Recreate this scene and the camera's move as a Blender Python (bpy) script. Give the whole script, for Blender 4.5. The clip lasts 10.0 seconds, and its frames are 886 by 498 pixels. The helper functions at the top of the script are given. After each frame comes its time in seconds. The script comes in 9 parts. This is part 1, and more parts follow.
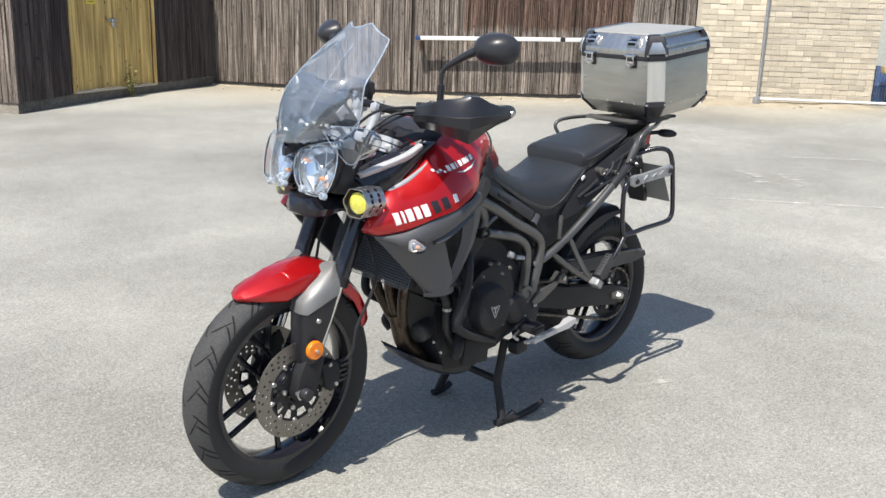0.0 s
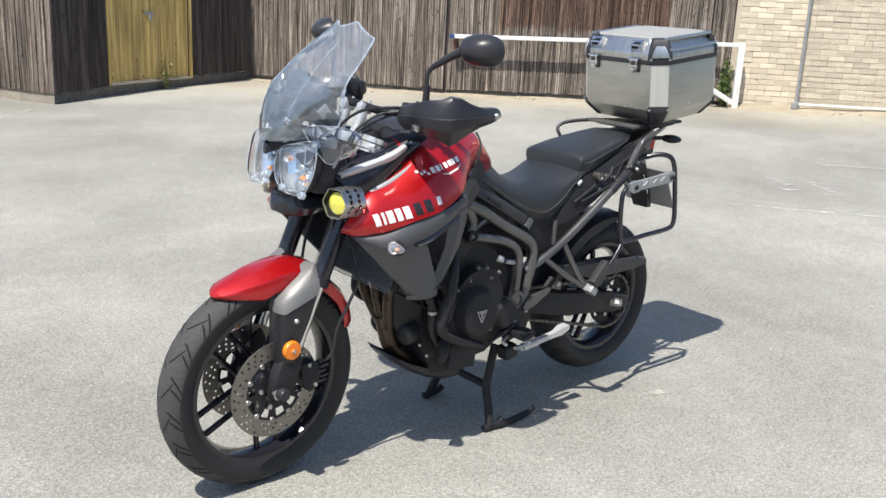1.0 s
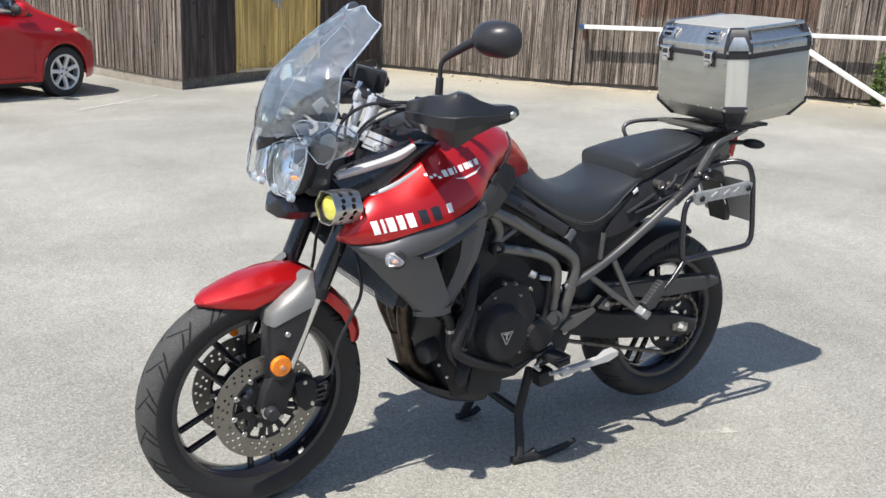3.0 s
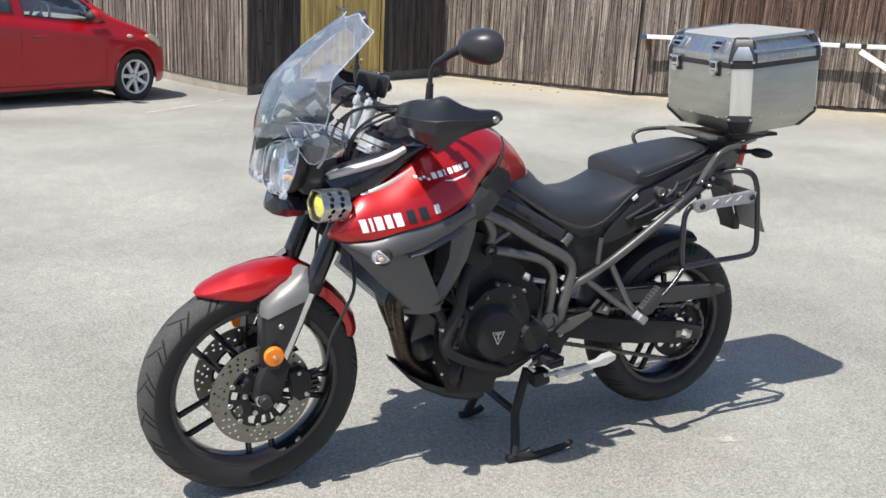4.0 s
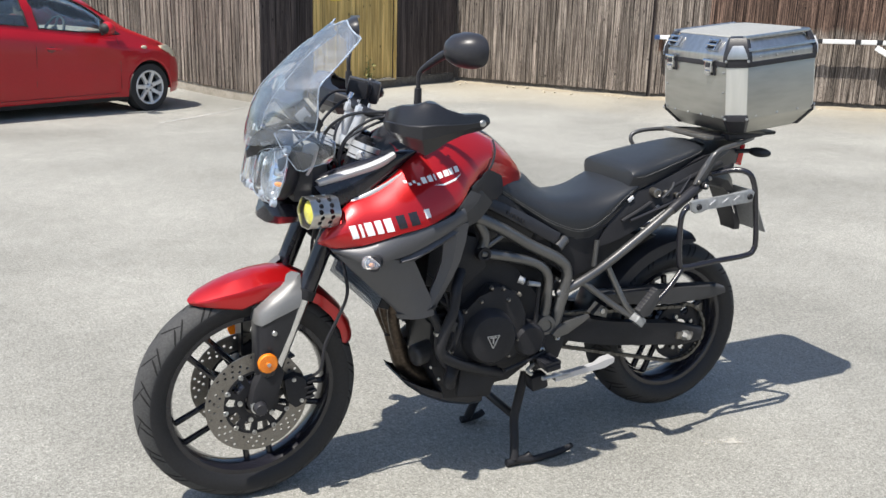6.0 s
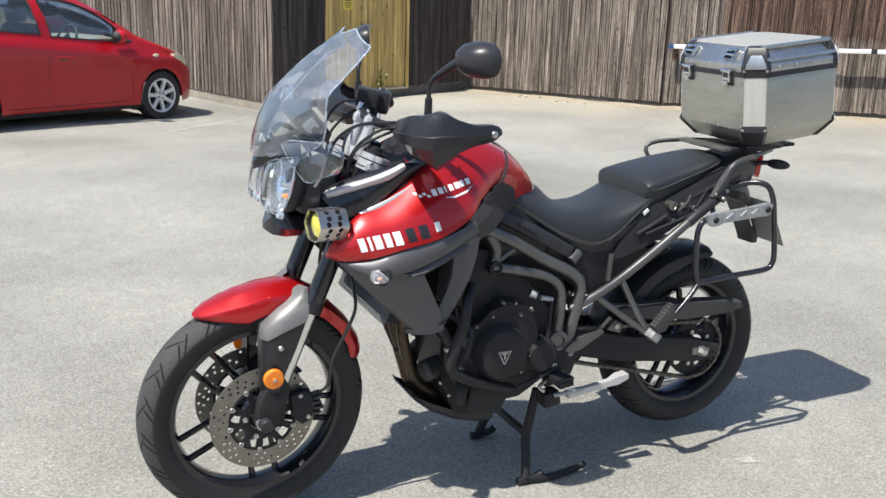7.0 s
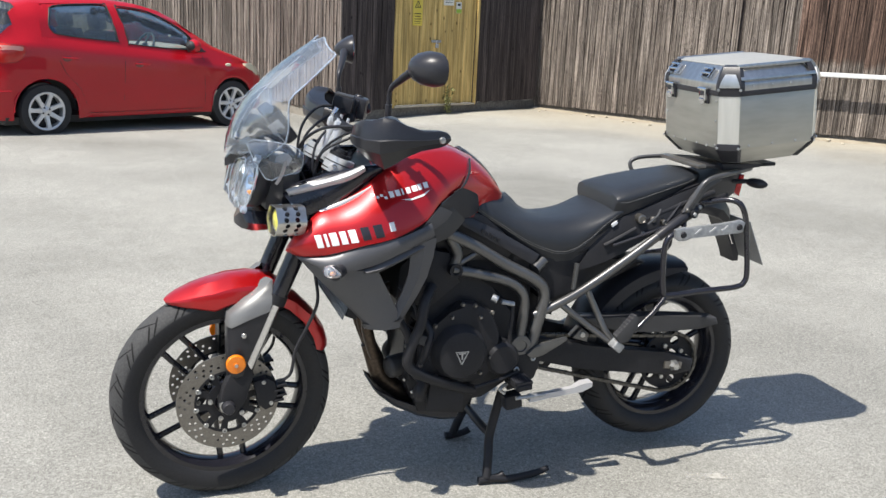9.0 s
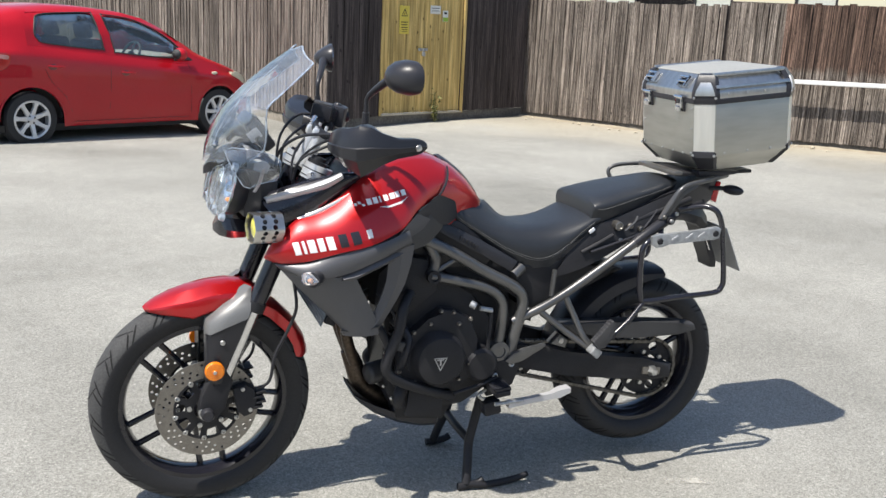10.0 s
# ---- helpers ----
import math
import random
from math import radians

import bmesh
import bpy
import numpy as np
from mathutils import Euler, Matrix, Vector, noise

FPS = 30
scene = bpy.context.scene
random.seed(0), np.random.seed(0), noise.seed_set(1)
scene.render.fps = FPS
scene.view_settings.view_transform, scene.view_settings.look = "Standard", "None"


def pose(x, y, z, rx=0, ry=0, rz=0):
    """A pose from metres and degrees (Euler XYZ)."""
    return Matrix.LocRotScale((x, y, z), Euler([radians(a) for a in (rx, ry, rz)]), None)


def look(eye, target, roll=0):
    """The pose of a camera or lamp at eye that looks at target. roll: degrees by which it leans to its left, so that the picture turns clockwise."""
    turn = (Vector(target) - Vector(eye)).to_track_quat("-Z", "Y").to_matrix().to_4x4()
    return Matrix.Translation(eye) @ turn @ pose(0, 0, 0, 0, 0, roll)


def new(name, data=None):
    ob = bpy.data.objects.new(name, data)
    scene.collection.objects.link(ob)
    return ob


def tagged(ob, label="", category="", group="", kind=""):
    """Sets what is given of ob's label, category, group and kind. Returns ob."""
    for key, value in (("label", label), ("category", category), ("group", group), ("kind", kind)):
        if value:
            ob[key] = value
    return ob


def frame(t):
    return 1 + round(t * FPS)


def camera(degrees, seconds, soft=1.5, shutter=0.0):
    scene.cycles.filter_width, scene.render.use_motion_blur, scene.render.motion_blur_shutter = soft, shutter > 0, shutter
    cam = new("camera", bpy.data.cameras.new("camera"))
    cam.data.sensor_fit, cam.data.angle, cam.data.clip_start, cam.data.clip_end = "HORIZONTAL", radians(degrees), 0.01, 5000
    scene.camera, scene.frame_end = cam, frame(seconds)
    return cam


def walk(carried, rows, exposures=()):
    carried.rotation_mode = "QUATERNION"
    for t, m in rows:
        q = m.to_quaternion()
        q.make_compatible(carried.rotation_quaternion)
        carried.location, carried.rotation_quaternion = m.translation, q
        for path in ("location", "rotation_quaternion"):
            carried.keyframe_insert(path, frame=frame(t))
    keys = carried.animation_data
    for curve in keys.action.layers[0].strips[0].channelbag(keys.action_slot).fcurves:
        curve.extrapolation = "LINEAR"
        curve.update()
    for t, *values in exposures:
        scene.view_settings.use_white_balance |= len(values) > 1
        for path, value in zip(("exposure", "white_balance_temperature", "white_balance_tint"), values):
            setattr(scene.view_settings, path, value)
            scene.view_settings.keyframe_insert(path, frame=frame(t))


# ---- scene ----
cam = camera(50.0, 10.0)
PATH = [
    (0, (-1.509, -2.34, 1.528), (-0.195, -0.928, 0.999), 1.9),
    (0.5, (-1.44, -2.368, 1.533), (-0.162, -0.923, 1.004), 2.1),
    (1, (-1.348, -2.425, 1.539), (-0.1, -0.958, 1.003), 2.8),
    (1.5, (-1.264, -2.436, 1.532), (-0.084, -0.924, 0.966), 2.6),
    (2, (-1.134, -2.379, 1.531), (0.0, -0.827, 0.978), 2.3),
    (2.5, (-0.974, -2.322, 1.527), (0.12, -0.741, 0.973), 2.3),
    (3, (-0.848, -2.387, 1.529), (0.149, -0.748, 0.96), 2.8),
    (4.5, (-0.646, -2.618, 1.544), (0.198, -0.891, 0.99), 2.8),
    (5, (-0.636, -2.62, 1.544), (0.213, -0.896, 0.99), 2.6),
    (6.5, (-0.595, -2.6, 1.544), (0.216, -0.855, 0.998), 1.3),
    (7, (-0.575, -2.556, 1.541), (0.225, -0.802, 1.006), 1.7),
    (7.5, (-0.434, -2.622, 1.533), (0.27, -0.825, 1.007), 3.0),
    (8, (-0.31, -2.73, 1.533), (0.326, -0.909, 1.003), 3.4),
    (8.5, (-0.272, -2.788, 1.537), (0.359, -0.962, 1.019), 2.7),
    (9, (-0.279, -2.805, 1.54), (0.356, -0.977, 1.034), 2.9),
    (9.5, (-0.275, -2.82, 1.543), (0.375, -0.994, 1.05), 3.0),
    (10, (-0.252, -2.835, 1.544), (0.404, -1.01, 1.055), 2.9),
]
walk(cam, [(t, look(eye, target, roll)) for t, eye, target, roll in PATH])

# ---- world, sun ----
world = bpy.data.worlds.new("sky")
scene.world = world
world.use_nodes = True
wn = world.node_tree.nodes
SUN_TO = Vector((-0.50, -0.175, 1.0)).normalized()
sky = wn.new("ShaderNodeTexSky")
sky.sky_type = "NISHITA"
sky.sun_disc = False
sky.sun_elevation = math.asin(SUN_TO.z)
sky.sun_rotation = math.atan2(SUN_TO.x, SUN_TO.y)
world.node_tree.links.new(sky.outputs[0], wn["Background"].inputs[0])
wn["Background"].inputs[1].default_value = 0.11
sun_data = bpy.data.lights.new("sun", "SUN")
sun_data.energy, sun_data.angle, sun_data.color = 4.6, radians(0.55), (1.0, 0.95, 0.87)
sun = new("sun", sun_data)
sun.matrix_world = look(SUN_TO * 30, (0, 0, 0))
scene.view_settings.exposure = 0.6

# ---- materials ----


def mat(name, c1, c2=None, rough=0.6, metal=0.0, scale=8.0, fine=120.0, bump=0.0, bump_scale=200.0, coat=0.0,
        stretch=(1, 1, 1), rough_var=0.1, rnd=0.0, lo=0.35, hi=0.65, coords="Object", transmission=0.0, ior=1.45, speck=None, spec=0.5):
    """A surface with colour variation at two scales, relief, and a per-object or per-piece shade."""
    m = bpy.data.materials.new(name)
    m.use_nodes = True
    nt, L = m.node_tree, m.node_tree.links
    b = nt.nodes["Principled BSDF"]
    tc = nt.nodes.new("ShaderNodeTexCoord")
    mp = nt.nodes.new("ShaderNodeMapping")
    mp.inputs["Scale"].default_value = stretch
    L.new(tc.outputs[coords], mp.inputs[0])
    if rnd:
        oi = nt.nodes.new("ShaderNodeObjectInfo")
        sh = nt.nodes.new("ShaderNodeVectorMath")
        sh.operation = "SCALE"
        sh.inputs[0].default_value = (37.0, 23.0, 61.0)
        L.new(oi.outputs["Random"], sh.inputs["Scale"])
        L.new(sh.outputs[0], mp.inputs["Location"])
    n1 = nt.nodes.new("ShaderNodeTexNoise")
    n1.inputs["Scale"].default_value, n1.inputs["Detail"].default_value = scale, 6
    n2 = nt.nodes.new("ShaderNodeTexNoise")
    n2.inputs["Scale"].default_value, n2.inputs["Detail"].default_value = fine, 3
    L.new(mp.outputs[0], n1.inputs["Vector"])
    L.new(mp.outputs[0], n2.inputs["Vector"])
    add = nt.nodes.new("ShaderNodeMath")
    add.operation = "MULTIPLY_ADD"
    add.inputs[1].default_value = 0.55
    L.new(n2.outputs["Fac"], add.inputs[0])
    half = nt.nodes.new("ShaderNodeMath")
    half.operation = "MULTIPLY"
    half.inputs[1].default_value = 0.45
    L.new(n1.outputs["Fac"], half.inputs[0])
    L.new(half.outputs[0], add.inputs[2])
    ramp = nt.nodes.new("ShaderNodeValToRGB")
    ramp.color_ramp.elements[0].position, ramp.color_ramp.elements[1].position = lo, hi
    ramp.color_ramp.elements[0].color = (*c1, 1)
    ramp.color_ramp.elements[1].color = (*(c2 or c1), 1)
    L.new(add.outputs[0], ramp.inputs[0])
    col = ramp.outputs[0]
    if rnd:
        hsv = nt.nodes.new("ShaderNodeHueSaturation")
        mr = nt.nodes.new("ShaderNodeMapRange")
        mr.inputs["To Min"].default_value, mr.inputs["To Max"].default_value = 1 - rnd, 1 + rnd
        L.new(oi.outputs["Random"], mr.inputs["Value"])
        L.new(mr.outputs[0], hsv.inputs["Value"])
        L.new(col, hsv.inputs["Color"])
        col = hsv.outputs[0]
    if speck:
        vo = nt.nodes.new("ShaderNodeTexVoronoi")
        vo.inputs["Scale"].default_value = speck[0]
        L.new(mp.outputs[0], vo.inputs["Vector"])
        mix = nt.nodes.new("ShaderNodeMixRGB")
        mix.blend_type = "MULTIPLY"
        mix.inputs[0].default_value = speck[1]
        L.new(col, mix.inputs[1])
        sr = nt.nodes.new("ShaderNodeSeparateColor")
        L.new(vo.outputs["Color"], sr.inputs[0])
        mr2 = nt.nodes.new("ShaderNodeMapRange")
        mr2.inputs["To Min"].default_value, mr2.inputs["To Max"].default_value = 0.45, 1.45
        L.new(sr.outputs[0], mr2.inputs["Value"])
        L.new(mr2.outputs[0], mix.inputs[2])
        col = mix.outputs[0]
    L.new(col, b.inputs["Base Color"])
    b.inputs["Metallic"].default_value = metal
    b.inputs["Coat Weight"].default_value = coat
    b.inputs["Coat Roughness"].default_value = 0.04
    b.inputs["Transmission Weight"].default_value = transmission
    b.inputs["IOR"].default_value = ior
    b.inputs["Specular IOR Level"].default_value = spec
    rr = nt.nodes.new("ShaderNodeMapRange")
    rr.inputs["To Min"].default_value, rr.inputs["To Max"].default_value = max(rough - rough_var, 0.0), min(rough + rough_var, 1)
    L.new(n1.outputs["Fac"], rr.inputs["Value"])
    L.new(rr.outputs[0], b.inputs["Roughness"])
    if bump:
        n3 = nt.nodes.new("ShaderNodeTexNoise")
        n3.inputs["Scale"].default_value, n3.inputs["Detail"].default_value = bump_scale, 4
        L.new(mp.outputs[0], n3.inputs["Vector"])
        bp = nt.nodes.new("ShaderNodeBump")
        bp.inputs["Strength"].default_value, bp.inputs["Distance"].default_value = bump, 0.004
        L.new(n3.outputs["Fac"], bp.inputs["Height"])
        L.new(bp.outputs[0], b.inputs["Normal"])
    return m


def clear(name, tint=(1, 1, 1), haze=0.0, gloss=0.12):
    """Thin clear plastic or glass: mostly seen through, with a sharp reflection that grows at grazing angles; haze
    paints in a pale sheen.
    """
    m = bpy.data.materials.new(name)
    m.use_nodes = True
    nt, L = m.node_tree, m.node_tree.links
    for n in list(nt.nodes):
        nt.nodes.remove(n)
    out = nt.nodes.new("ShaderNodeOutputMaterial")
    tr = nt.nodes.new("ShaderNodeBsdfTransparent")
    tr.inputs[0].default_value = (*tint, 1)
    gl = nt.nodes.new("ShaderNodeBsdfGlossy")
    gl.inputs["Roughness"].default_value = 0.045
    # pale blue diffuse veil, mixed in to stand for sky sheen
    df = nt.nodes.new("ShaderNodeBsdfDiffuse")
    df.inputs[0].default_value = (0.68, 0.79, 0.94, 1)
    fr = nt.nodes.new("ShaderNodeFresnel")
    fr.inputs[0].default_value = 1.5
    ns = nt.nodes.new("ShaderNodeTexNoise")
    ns.inputs["Scale"].default_value = 9.0
    ns.inputs["Detail"].default_value = 3.0
    ns.inputs["Distortion"].default_value = 1.2
    hz = nt.nodes.new("ShaderNodeMath")
    hz.operation = "MULTIPLY"
    hz.inputs[1].default_value = haze * 2
    L.new(ns.outputs["Fac"], hz.inputs[0])
    m0 = nt.nodes.new("ShaderNodeMixShader")
    L.new(hz.outputs[0], m0.inputs[0])
    L.new(tr.outputs[0], m0.inputs[1])
    L.new(df.outputs[0], m0.inputs[2])
    ad = nt.nodes.new("ShaderNodeMath")
    ad.operation = "ADD"
    ad.inputs[1].default_value = gloss * 0.4
    ad.use_clamp = True
    L.new(fr.outputs[0], ad.inputs[0])
    m1 = nt.nodes.new("ShaderNodeMixShader")
    L.new(ad.outputs[0], m1.inputs[0])
    L.new(m0.outputs[0], m1.inputs[1])
    L.new(gl.outputs[0], m1.inputs[2])
    L.new(m1.outputs[0], out.inputs[0])
    return m


def asphalt_mat():
    """Sun-bleached tarmac: exposed stones, dull stains, pale dust towards the fence."""
    m = mat("asphalt", (0.229, 0.224, 0.199), (0.366, 0.359, 0.325), rough=0.9, scale=0.8, fine=70, lo=0.36, hi=0.64, bump=0.7, bump_scale=230, speck=(330, 0.72), rough_var=0.05)
    nt, L = m.node_tree, m.node_tree.links
    b = nt.nodes["Principled BSDF"]
    src = b.inputs["Base Color"].links[0].from_socket
    tc = nt.nodes.new("ShaderNodeTexCoord")
    # dusty strip along the fence and brick wall
    dot = nt.nodes.new("ShaderNodeVectorMath")
    dot.operation = "DOT_PRODUCT"
    dot.inputs[1].default_value = (0.75, 0.66, 0)
    L.new(tc.outputs["Object"], dot.inputs[0])
    n = nt.nodes.new("ShaderNodeTexNoise")
    n.inputs["Scale"].default_value, n.inputs["Detail"].default_value = 0.9, 6
    L.new(tc.outputs["Object"], n.inputs["Vector"])
    ma = nt.nodes.new("ShaderNodeMath")
    ma.operation = "MULTIPLY_ADD"
    ma.inputs[1].default_value = 2.6
    L.new(n.outputs["Fac"], ma.inputs[0])
    L.new(dot.outputs["Value"], ma.inputs[2])
    mr = nt.nodes.new("ShaderNodeMapRange")
    mr.inputs["From Min"].default_value, mr.inputs["From Max"].default_value = 10.2, 12.4
    mr.inputs["To Max"].default_value = 0.75
    L.new(ma.outputs[0], mr.inputs["Value"])
    mix = nt.nodes.new("ShaderNodeMixRGB")
    mix.inputs[2].default_value = (0.37, 0.33, 0.25, 1)
    L.new(mr.outputs[0], mix.inputs[0])
    L.new(src, mix.inputs[1])
    # broad uneven wear, metres wide
    w1 = nt.nodes.new("ShaderNodeTexNoise")
    w1.inputs["Scale"].default_value, w1.inputs["Detail"].default_value, w1.inputs["Distortion"].default_value = 0.33, 8, 0.6
    L.new(tc.outputs["Object"], w1.inputs["Vector"])
    wr = nt.nodes.new("ShaderNodeMapRange")
    wr.inputs["From Min"].default_value, wr.inputs["From Max"].default_value = 0.35, 0.65
    wr.inputs["To Min"].default_value, wr.inputs["To Max"].default_value = 0.80, 1.12
    L.new(w1.outputs["Fac"], wr.inputs["Value"])
    wm = nt.nodes.new("ShaderNodeMixRGB")
    wm.blend_type = "MULTIPLY"
    wm.inputs[0].default_value = 1.0
    L.new(mix.outputs[0], wm.inputs[1])
    L.new(wr.outputs[0], wm.inputs[2])
    md = nt.nodes.new("ShaderNodeTexNoise")
    md.inputs["Scale"].default_value, md.inputs["Detail"].default_value, md.inputs["Roughness"].default_value = 7, 7, 0.7
    L.new(tc.outputs["Object"], md.inputs["Vector"])
    mr3 = nt.nodes.new("ShaderNodeMapRange")
    mr3.inputs["From Min"].default_value, mr3.inputs["From Max"].default_value = 0.35, 0.65
    mr3.inputs["To Min"].default_value, mr3.inputs["To Max"].default_value = 0.92, 1.06
    L.new(md.outputs["Fac"], mr3.inputs["Value"])
    wm2 = nt.nodes.new("ShaderNodeMixRGB")
    wm2.blend_type = "MULTIPLY"
    wm2.inputs[0].default_value = 1.0
    L.new(wm.outputs[0], wm2.inputs[1])
    L.new(mr3.outputs[0], wm2.inputs[2])
    mix = wm2
    # small pale chips and a few dark spots
    vo = nt.nodes.new("ShaderNodeTexVoronoi")
    vo.inputs["Scale"].default_value = 85
    L.new(tc.outputs["Object"], vo.inputs["Vector"])
    sc = nt.nodes.new("ShaderNodeSeparateColor")
    L.new(vo.outputs["Color"], sc.inputs[0])
    gt = nt.nodes.new("ShaderNodeMath")
    gt.operation = "GREATER_THAN"
    gt.inputs[1].default_value = 0.9
    L.new(sc.outputs[0], gt.inputs[0])
    lt = nt.nodes.new("ShaderNodeMath")
    lt.operation = "LESS_THAN"
    lt.inputs[1].default_value = 0.3
    L.new(vo.outputs["Distance"], lt.inputs[0])
    mu = nt.nodes.new("ShaderNodeMath")
    mu.operation = "MULTIPLY"
    L.new(gt.outputs[0], mu.inputs[0])
    L.new(lt.outputs[0], mu.inputs[1])
    mf = nt.nodes.new("ShaderNodeMath")
    mf.operation = "MULTIPLY"
    mf.inputs[1].default_value = 0.6
    L.new(mu.outputs[0], mf.inputs[0])
    mix2 = nt.nodes.new("ShaderNodeMixRGB")
    mix2.inputs[2].default_value = (0.50, 0.48, 0.43, 1)
    L.new(mf.outputs[0], mix2.inputs[0])
    L.new(mix.outputs[0], mix2.inputs[1])
    # dark pits where stones have gone
    vp = nt.nodes.new("ShaderNodeTexVoronoi")
    vp.inputs["Scale"].default_value = 120
    L.new(tc.outputs["Object"], vp.inputs["Vector"])
    sp = nt.nodes.new("ShaderNodeSeparateColor")
    L.new(vp.outputs["Color"], sp.inputs[0])
    g2 = nt.nodes.new("ShaderNodeMath")
    g2.operation = "GREATER_THAN"
    g2.inputs[1].default_value = 0.80
    L.new(sp.outputs[1], g2.inputs[0])
    l2 = nt.nodes.new("ShaderNodeMath")
    l2.operation = "LESS_THAN"
    l2.inputs[1].default_value = 0.36
    L.new(vp.outputs["Distance"], l2.inputs[0])
    m2 = nt.nodes.new("ShaderNodeMath")
    m2.operation = "MULTIPLY"
    L.new(g2.outputs[0], m2.inputs[0])
    L.new(l2.outputs[0], m2.inputs[1])
    m3 = nt.nodes.new("ShaderNodeMath")
    m3.operation = "MULTIPLY"
    m3.inputs[1].default_value = 0.5
    L.new(m2.outputs[0], m3.inputs[0])
    mix3 = nt.nodes.new("ShaderNodeMixRGB")
    mix3.inputs[2].default_value = (0.10, 0.095, 0.085, 1)
    L.new(m3.outputs[0], mix3.inputs[0])
    L.new(mix2.outputs[0], mix3.inputs[1])
    L.new(mix3.outputs[0], b.inputs["Base Color"])
    return m


def worn_paint(name, colour, keep):
    """Old road paint, rubbed through to the tarmac in patches."""
    m = mat(name, colour, tuple(c * 0.8 for c in colour), rough=0.85, scale=5, fine=60)
    nt, L = m.node_tree, m.node_tree.links
    b = nt.nodes["Principled BSDF"]
    tc = nt.nodes.new("ShaderNodeTexCoord")
    n = nt.nodes.new("ShaderNodeTexNoise")
    n.inputs["Scale"].default_value, n.inputs["Detail"].default_value = 9, 8
    n.inputs["Roughness"].default_value = 0.7
    L.new(tc.outputs["Object"], n.inputs["Vector"])
    mr = nt.nodes.new("ShaderNodeMapRange")
    mr.inputs["From Min"].default_value, mr.inputs["From Max"].default_value = 0.42, 0.6
    mr.inputs["To Max"].default_value = keep
    L.new(n.outputs["Fac"], mr.inputs["Value"])
    L.new(mr.outputs[0], b.inputs["Alpha"])
    return m


M = {}
M["asphalt"] = asphalt_mat()
M["dust"] = mat("sandy_dust", (0.25, 0.21, 0.15), (0.40, 0.35, 0.265), rough=0.95, scale=6, fine=60, bump=0.5, bump_scale=90)
M["line"] = worn_paint("worn_line_paint", (0.62, 0.61, 0.57), 0.65)
M["chalk"] = worn_paint("pale_scuff", (0.6, 0.58, 0.52), 0.6)


def wood(name, dark, light, rnd=0.3, grain=150.0, lo=0.42, hi=0.62, crack=0.30, fleck=0.25):
    """Sawn softwood: crisp upright grain, open cracks, knots, weathered patches and a shade of its own for each board."""
    m = bpy.data.materials.new(name)
    m.use_nodes = True
    nt, L = m.node_tree, m.node_tree.links
    b = nt.nodes["Principled BSDF"]
    tc = nt.nodes.new("ShaderNodeTexCoord")
    oi = nt.nodes.new("ShaderNodeObjectInfo")
    sh = nt.nodes.new("ShaderNodeVectorMath")
    sh.operation = "SCALE"
    sh.inputs[0].default_value = (37.0, 23.0, 61.0)
    L.new(oi.outputs["Random"], sh.inputs["Scale"])

    def field(kind, scale, stretch):
        mp = nt.nodes.new("ShaderNodeMapping")
        mp.inputs["Scale"].default_value = stretch
        L.new(tc.outputs["Object"], mp.inputs[0])
        L.new(sh.outputs[0], mp.inputs["Location"])
        n = nt.nodes.new(kind)
        n.inputs["Scale"].default_value = scale
        L.new(mp.outputs[0], n.inputs["Vector"])
        return n

    def times(col, fac, lo_in, hi_in, lo_out, hi_out):
        mr = nt.nodes.new("ShaderNodeMapRange")
        for k, v in (("From Min", lo_in), ("From Max", hi_in), ("To Min", lo_out), ("To Max", hi_out)):
            mr.inputs[k].default_value = v
        L.new(fac, mr.inputs["Value"])
        mx = nt.nodes.new("ShaderNodeMixRGB")
        mx.blend_type = "MULTIPLY"
        mx.inputs[0].default_value = 1.0
        L.new(col, mx.inputs[1])
        L.new(mr.outputs[0], mx.inputs[2])
        return mx.outputs[0]
    g = field("ShaderNodeTexNoise", 1.0, (grain, grain, 1.6))
    g.inputs["Detail"].default_value, g.inputs["Roughness"].default_value = 3, 0.6
    ramp = nt.nodes.new("ShaderNodeValToRGB")
    ramp.color_ramp.elements[0].position, ramp.color_ramp.elements[1].position = lo, hi
    ramp.color_ramp.elements[0].color, ramp.color_ramp.elements[1].color = (*dark, 1), (*light, 1)
    L.new(g.outputs["Fac"], ramp.inputs[0])
    col = ramp.outputs[0]
    w = field("ShaderNodeTexNoise", 1.0, (22, 22, 1.1))
    w.inputs["Detail"].default_value = 4
    col = times(col, w.outputs["Fac"], 0.32, 0.68, 0.55, 1.25)
    c = field("ShaderNodeTexNoise", 1.0, (62, 62, 0.7))
    col = times(col, c.outputs["Fac"], 0.60, 0.65, 1.0, crack)
    k = field("ShaderNodeTexVoronoi", 1.0, (9, 0, 5))
    col = times(col, k.outputs["Distance"], 0.07, 0.14, 0.3, 1.0)
    p = field("ShaderNodeTexNoise", 1.0, (75, 75, 26))
    p.inputs["Detail"].default_value = 5
    col = times(col, p.outputs["Fac"], 0.36, 0.64, 1 - fleck, 1 + fleck * 0.9)
    col = times(col, oi.outputs["Random"], 0.0, 1.0, 1 - rnd, 1 + rnd)
    L.new(col, b.inputs["Base Color"])
    b.inputs["Roughness"].default_value = 0.88
    b.inputs["Specular IOR Level"].default_value = 0.25
    bp = nt.nodes.new("ShaderNodeBump")
    bp.inputs["Strength"].default_value, bp.inputs["Distance"].default_value = 0.8, 0.003
    L.new(g.outputs["Fac"], bp.inputs["Height"])
    L.new(bp.outputs[0], b.inputs["Normal"])
    return m


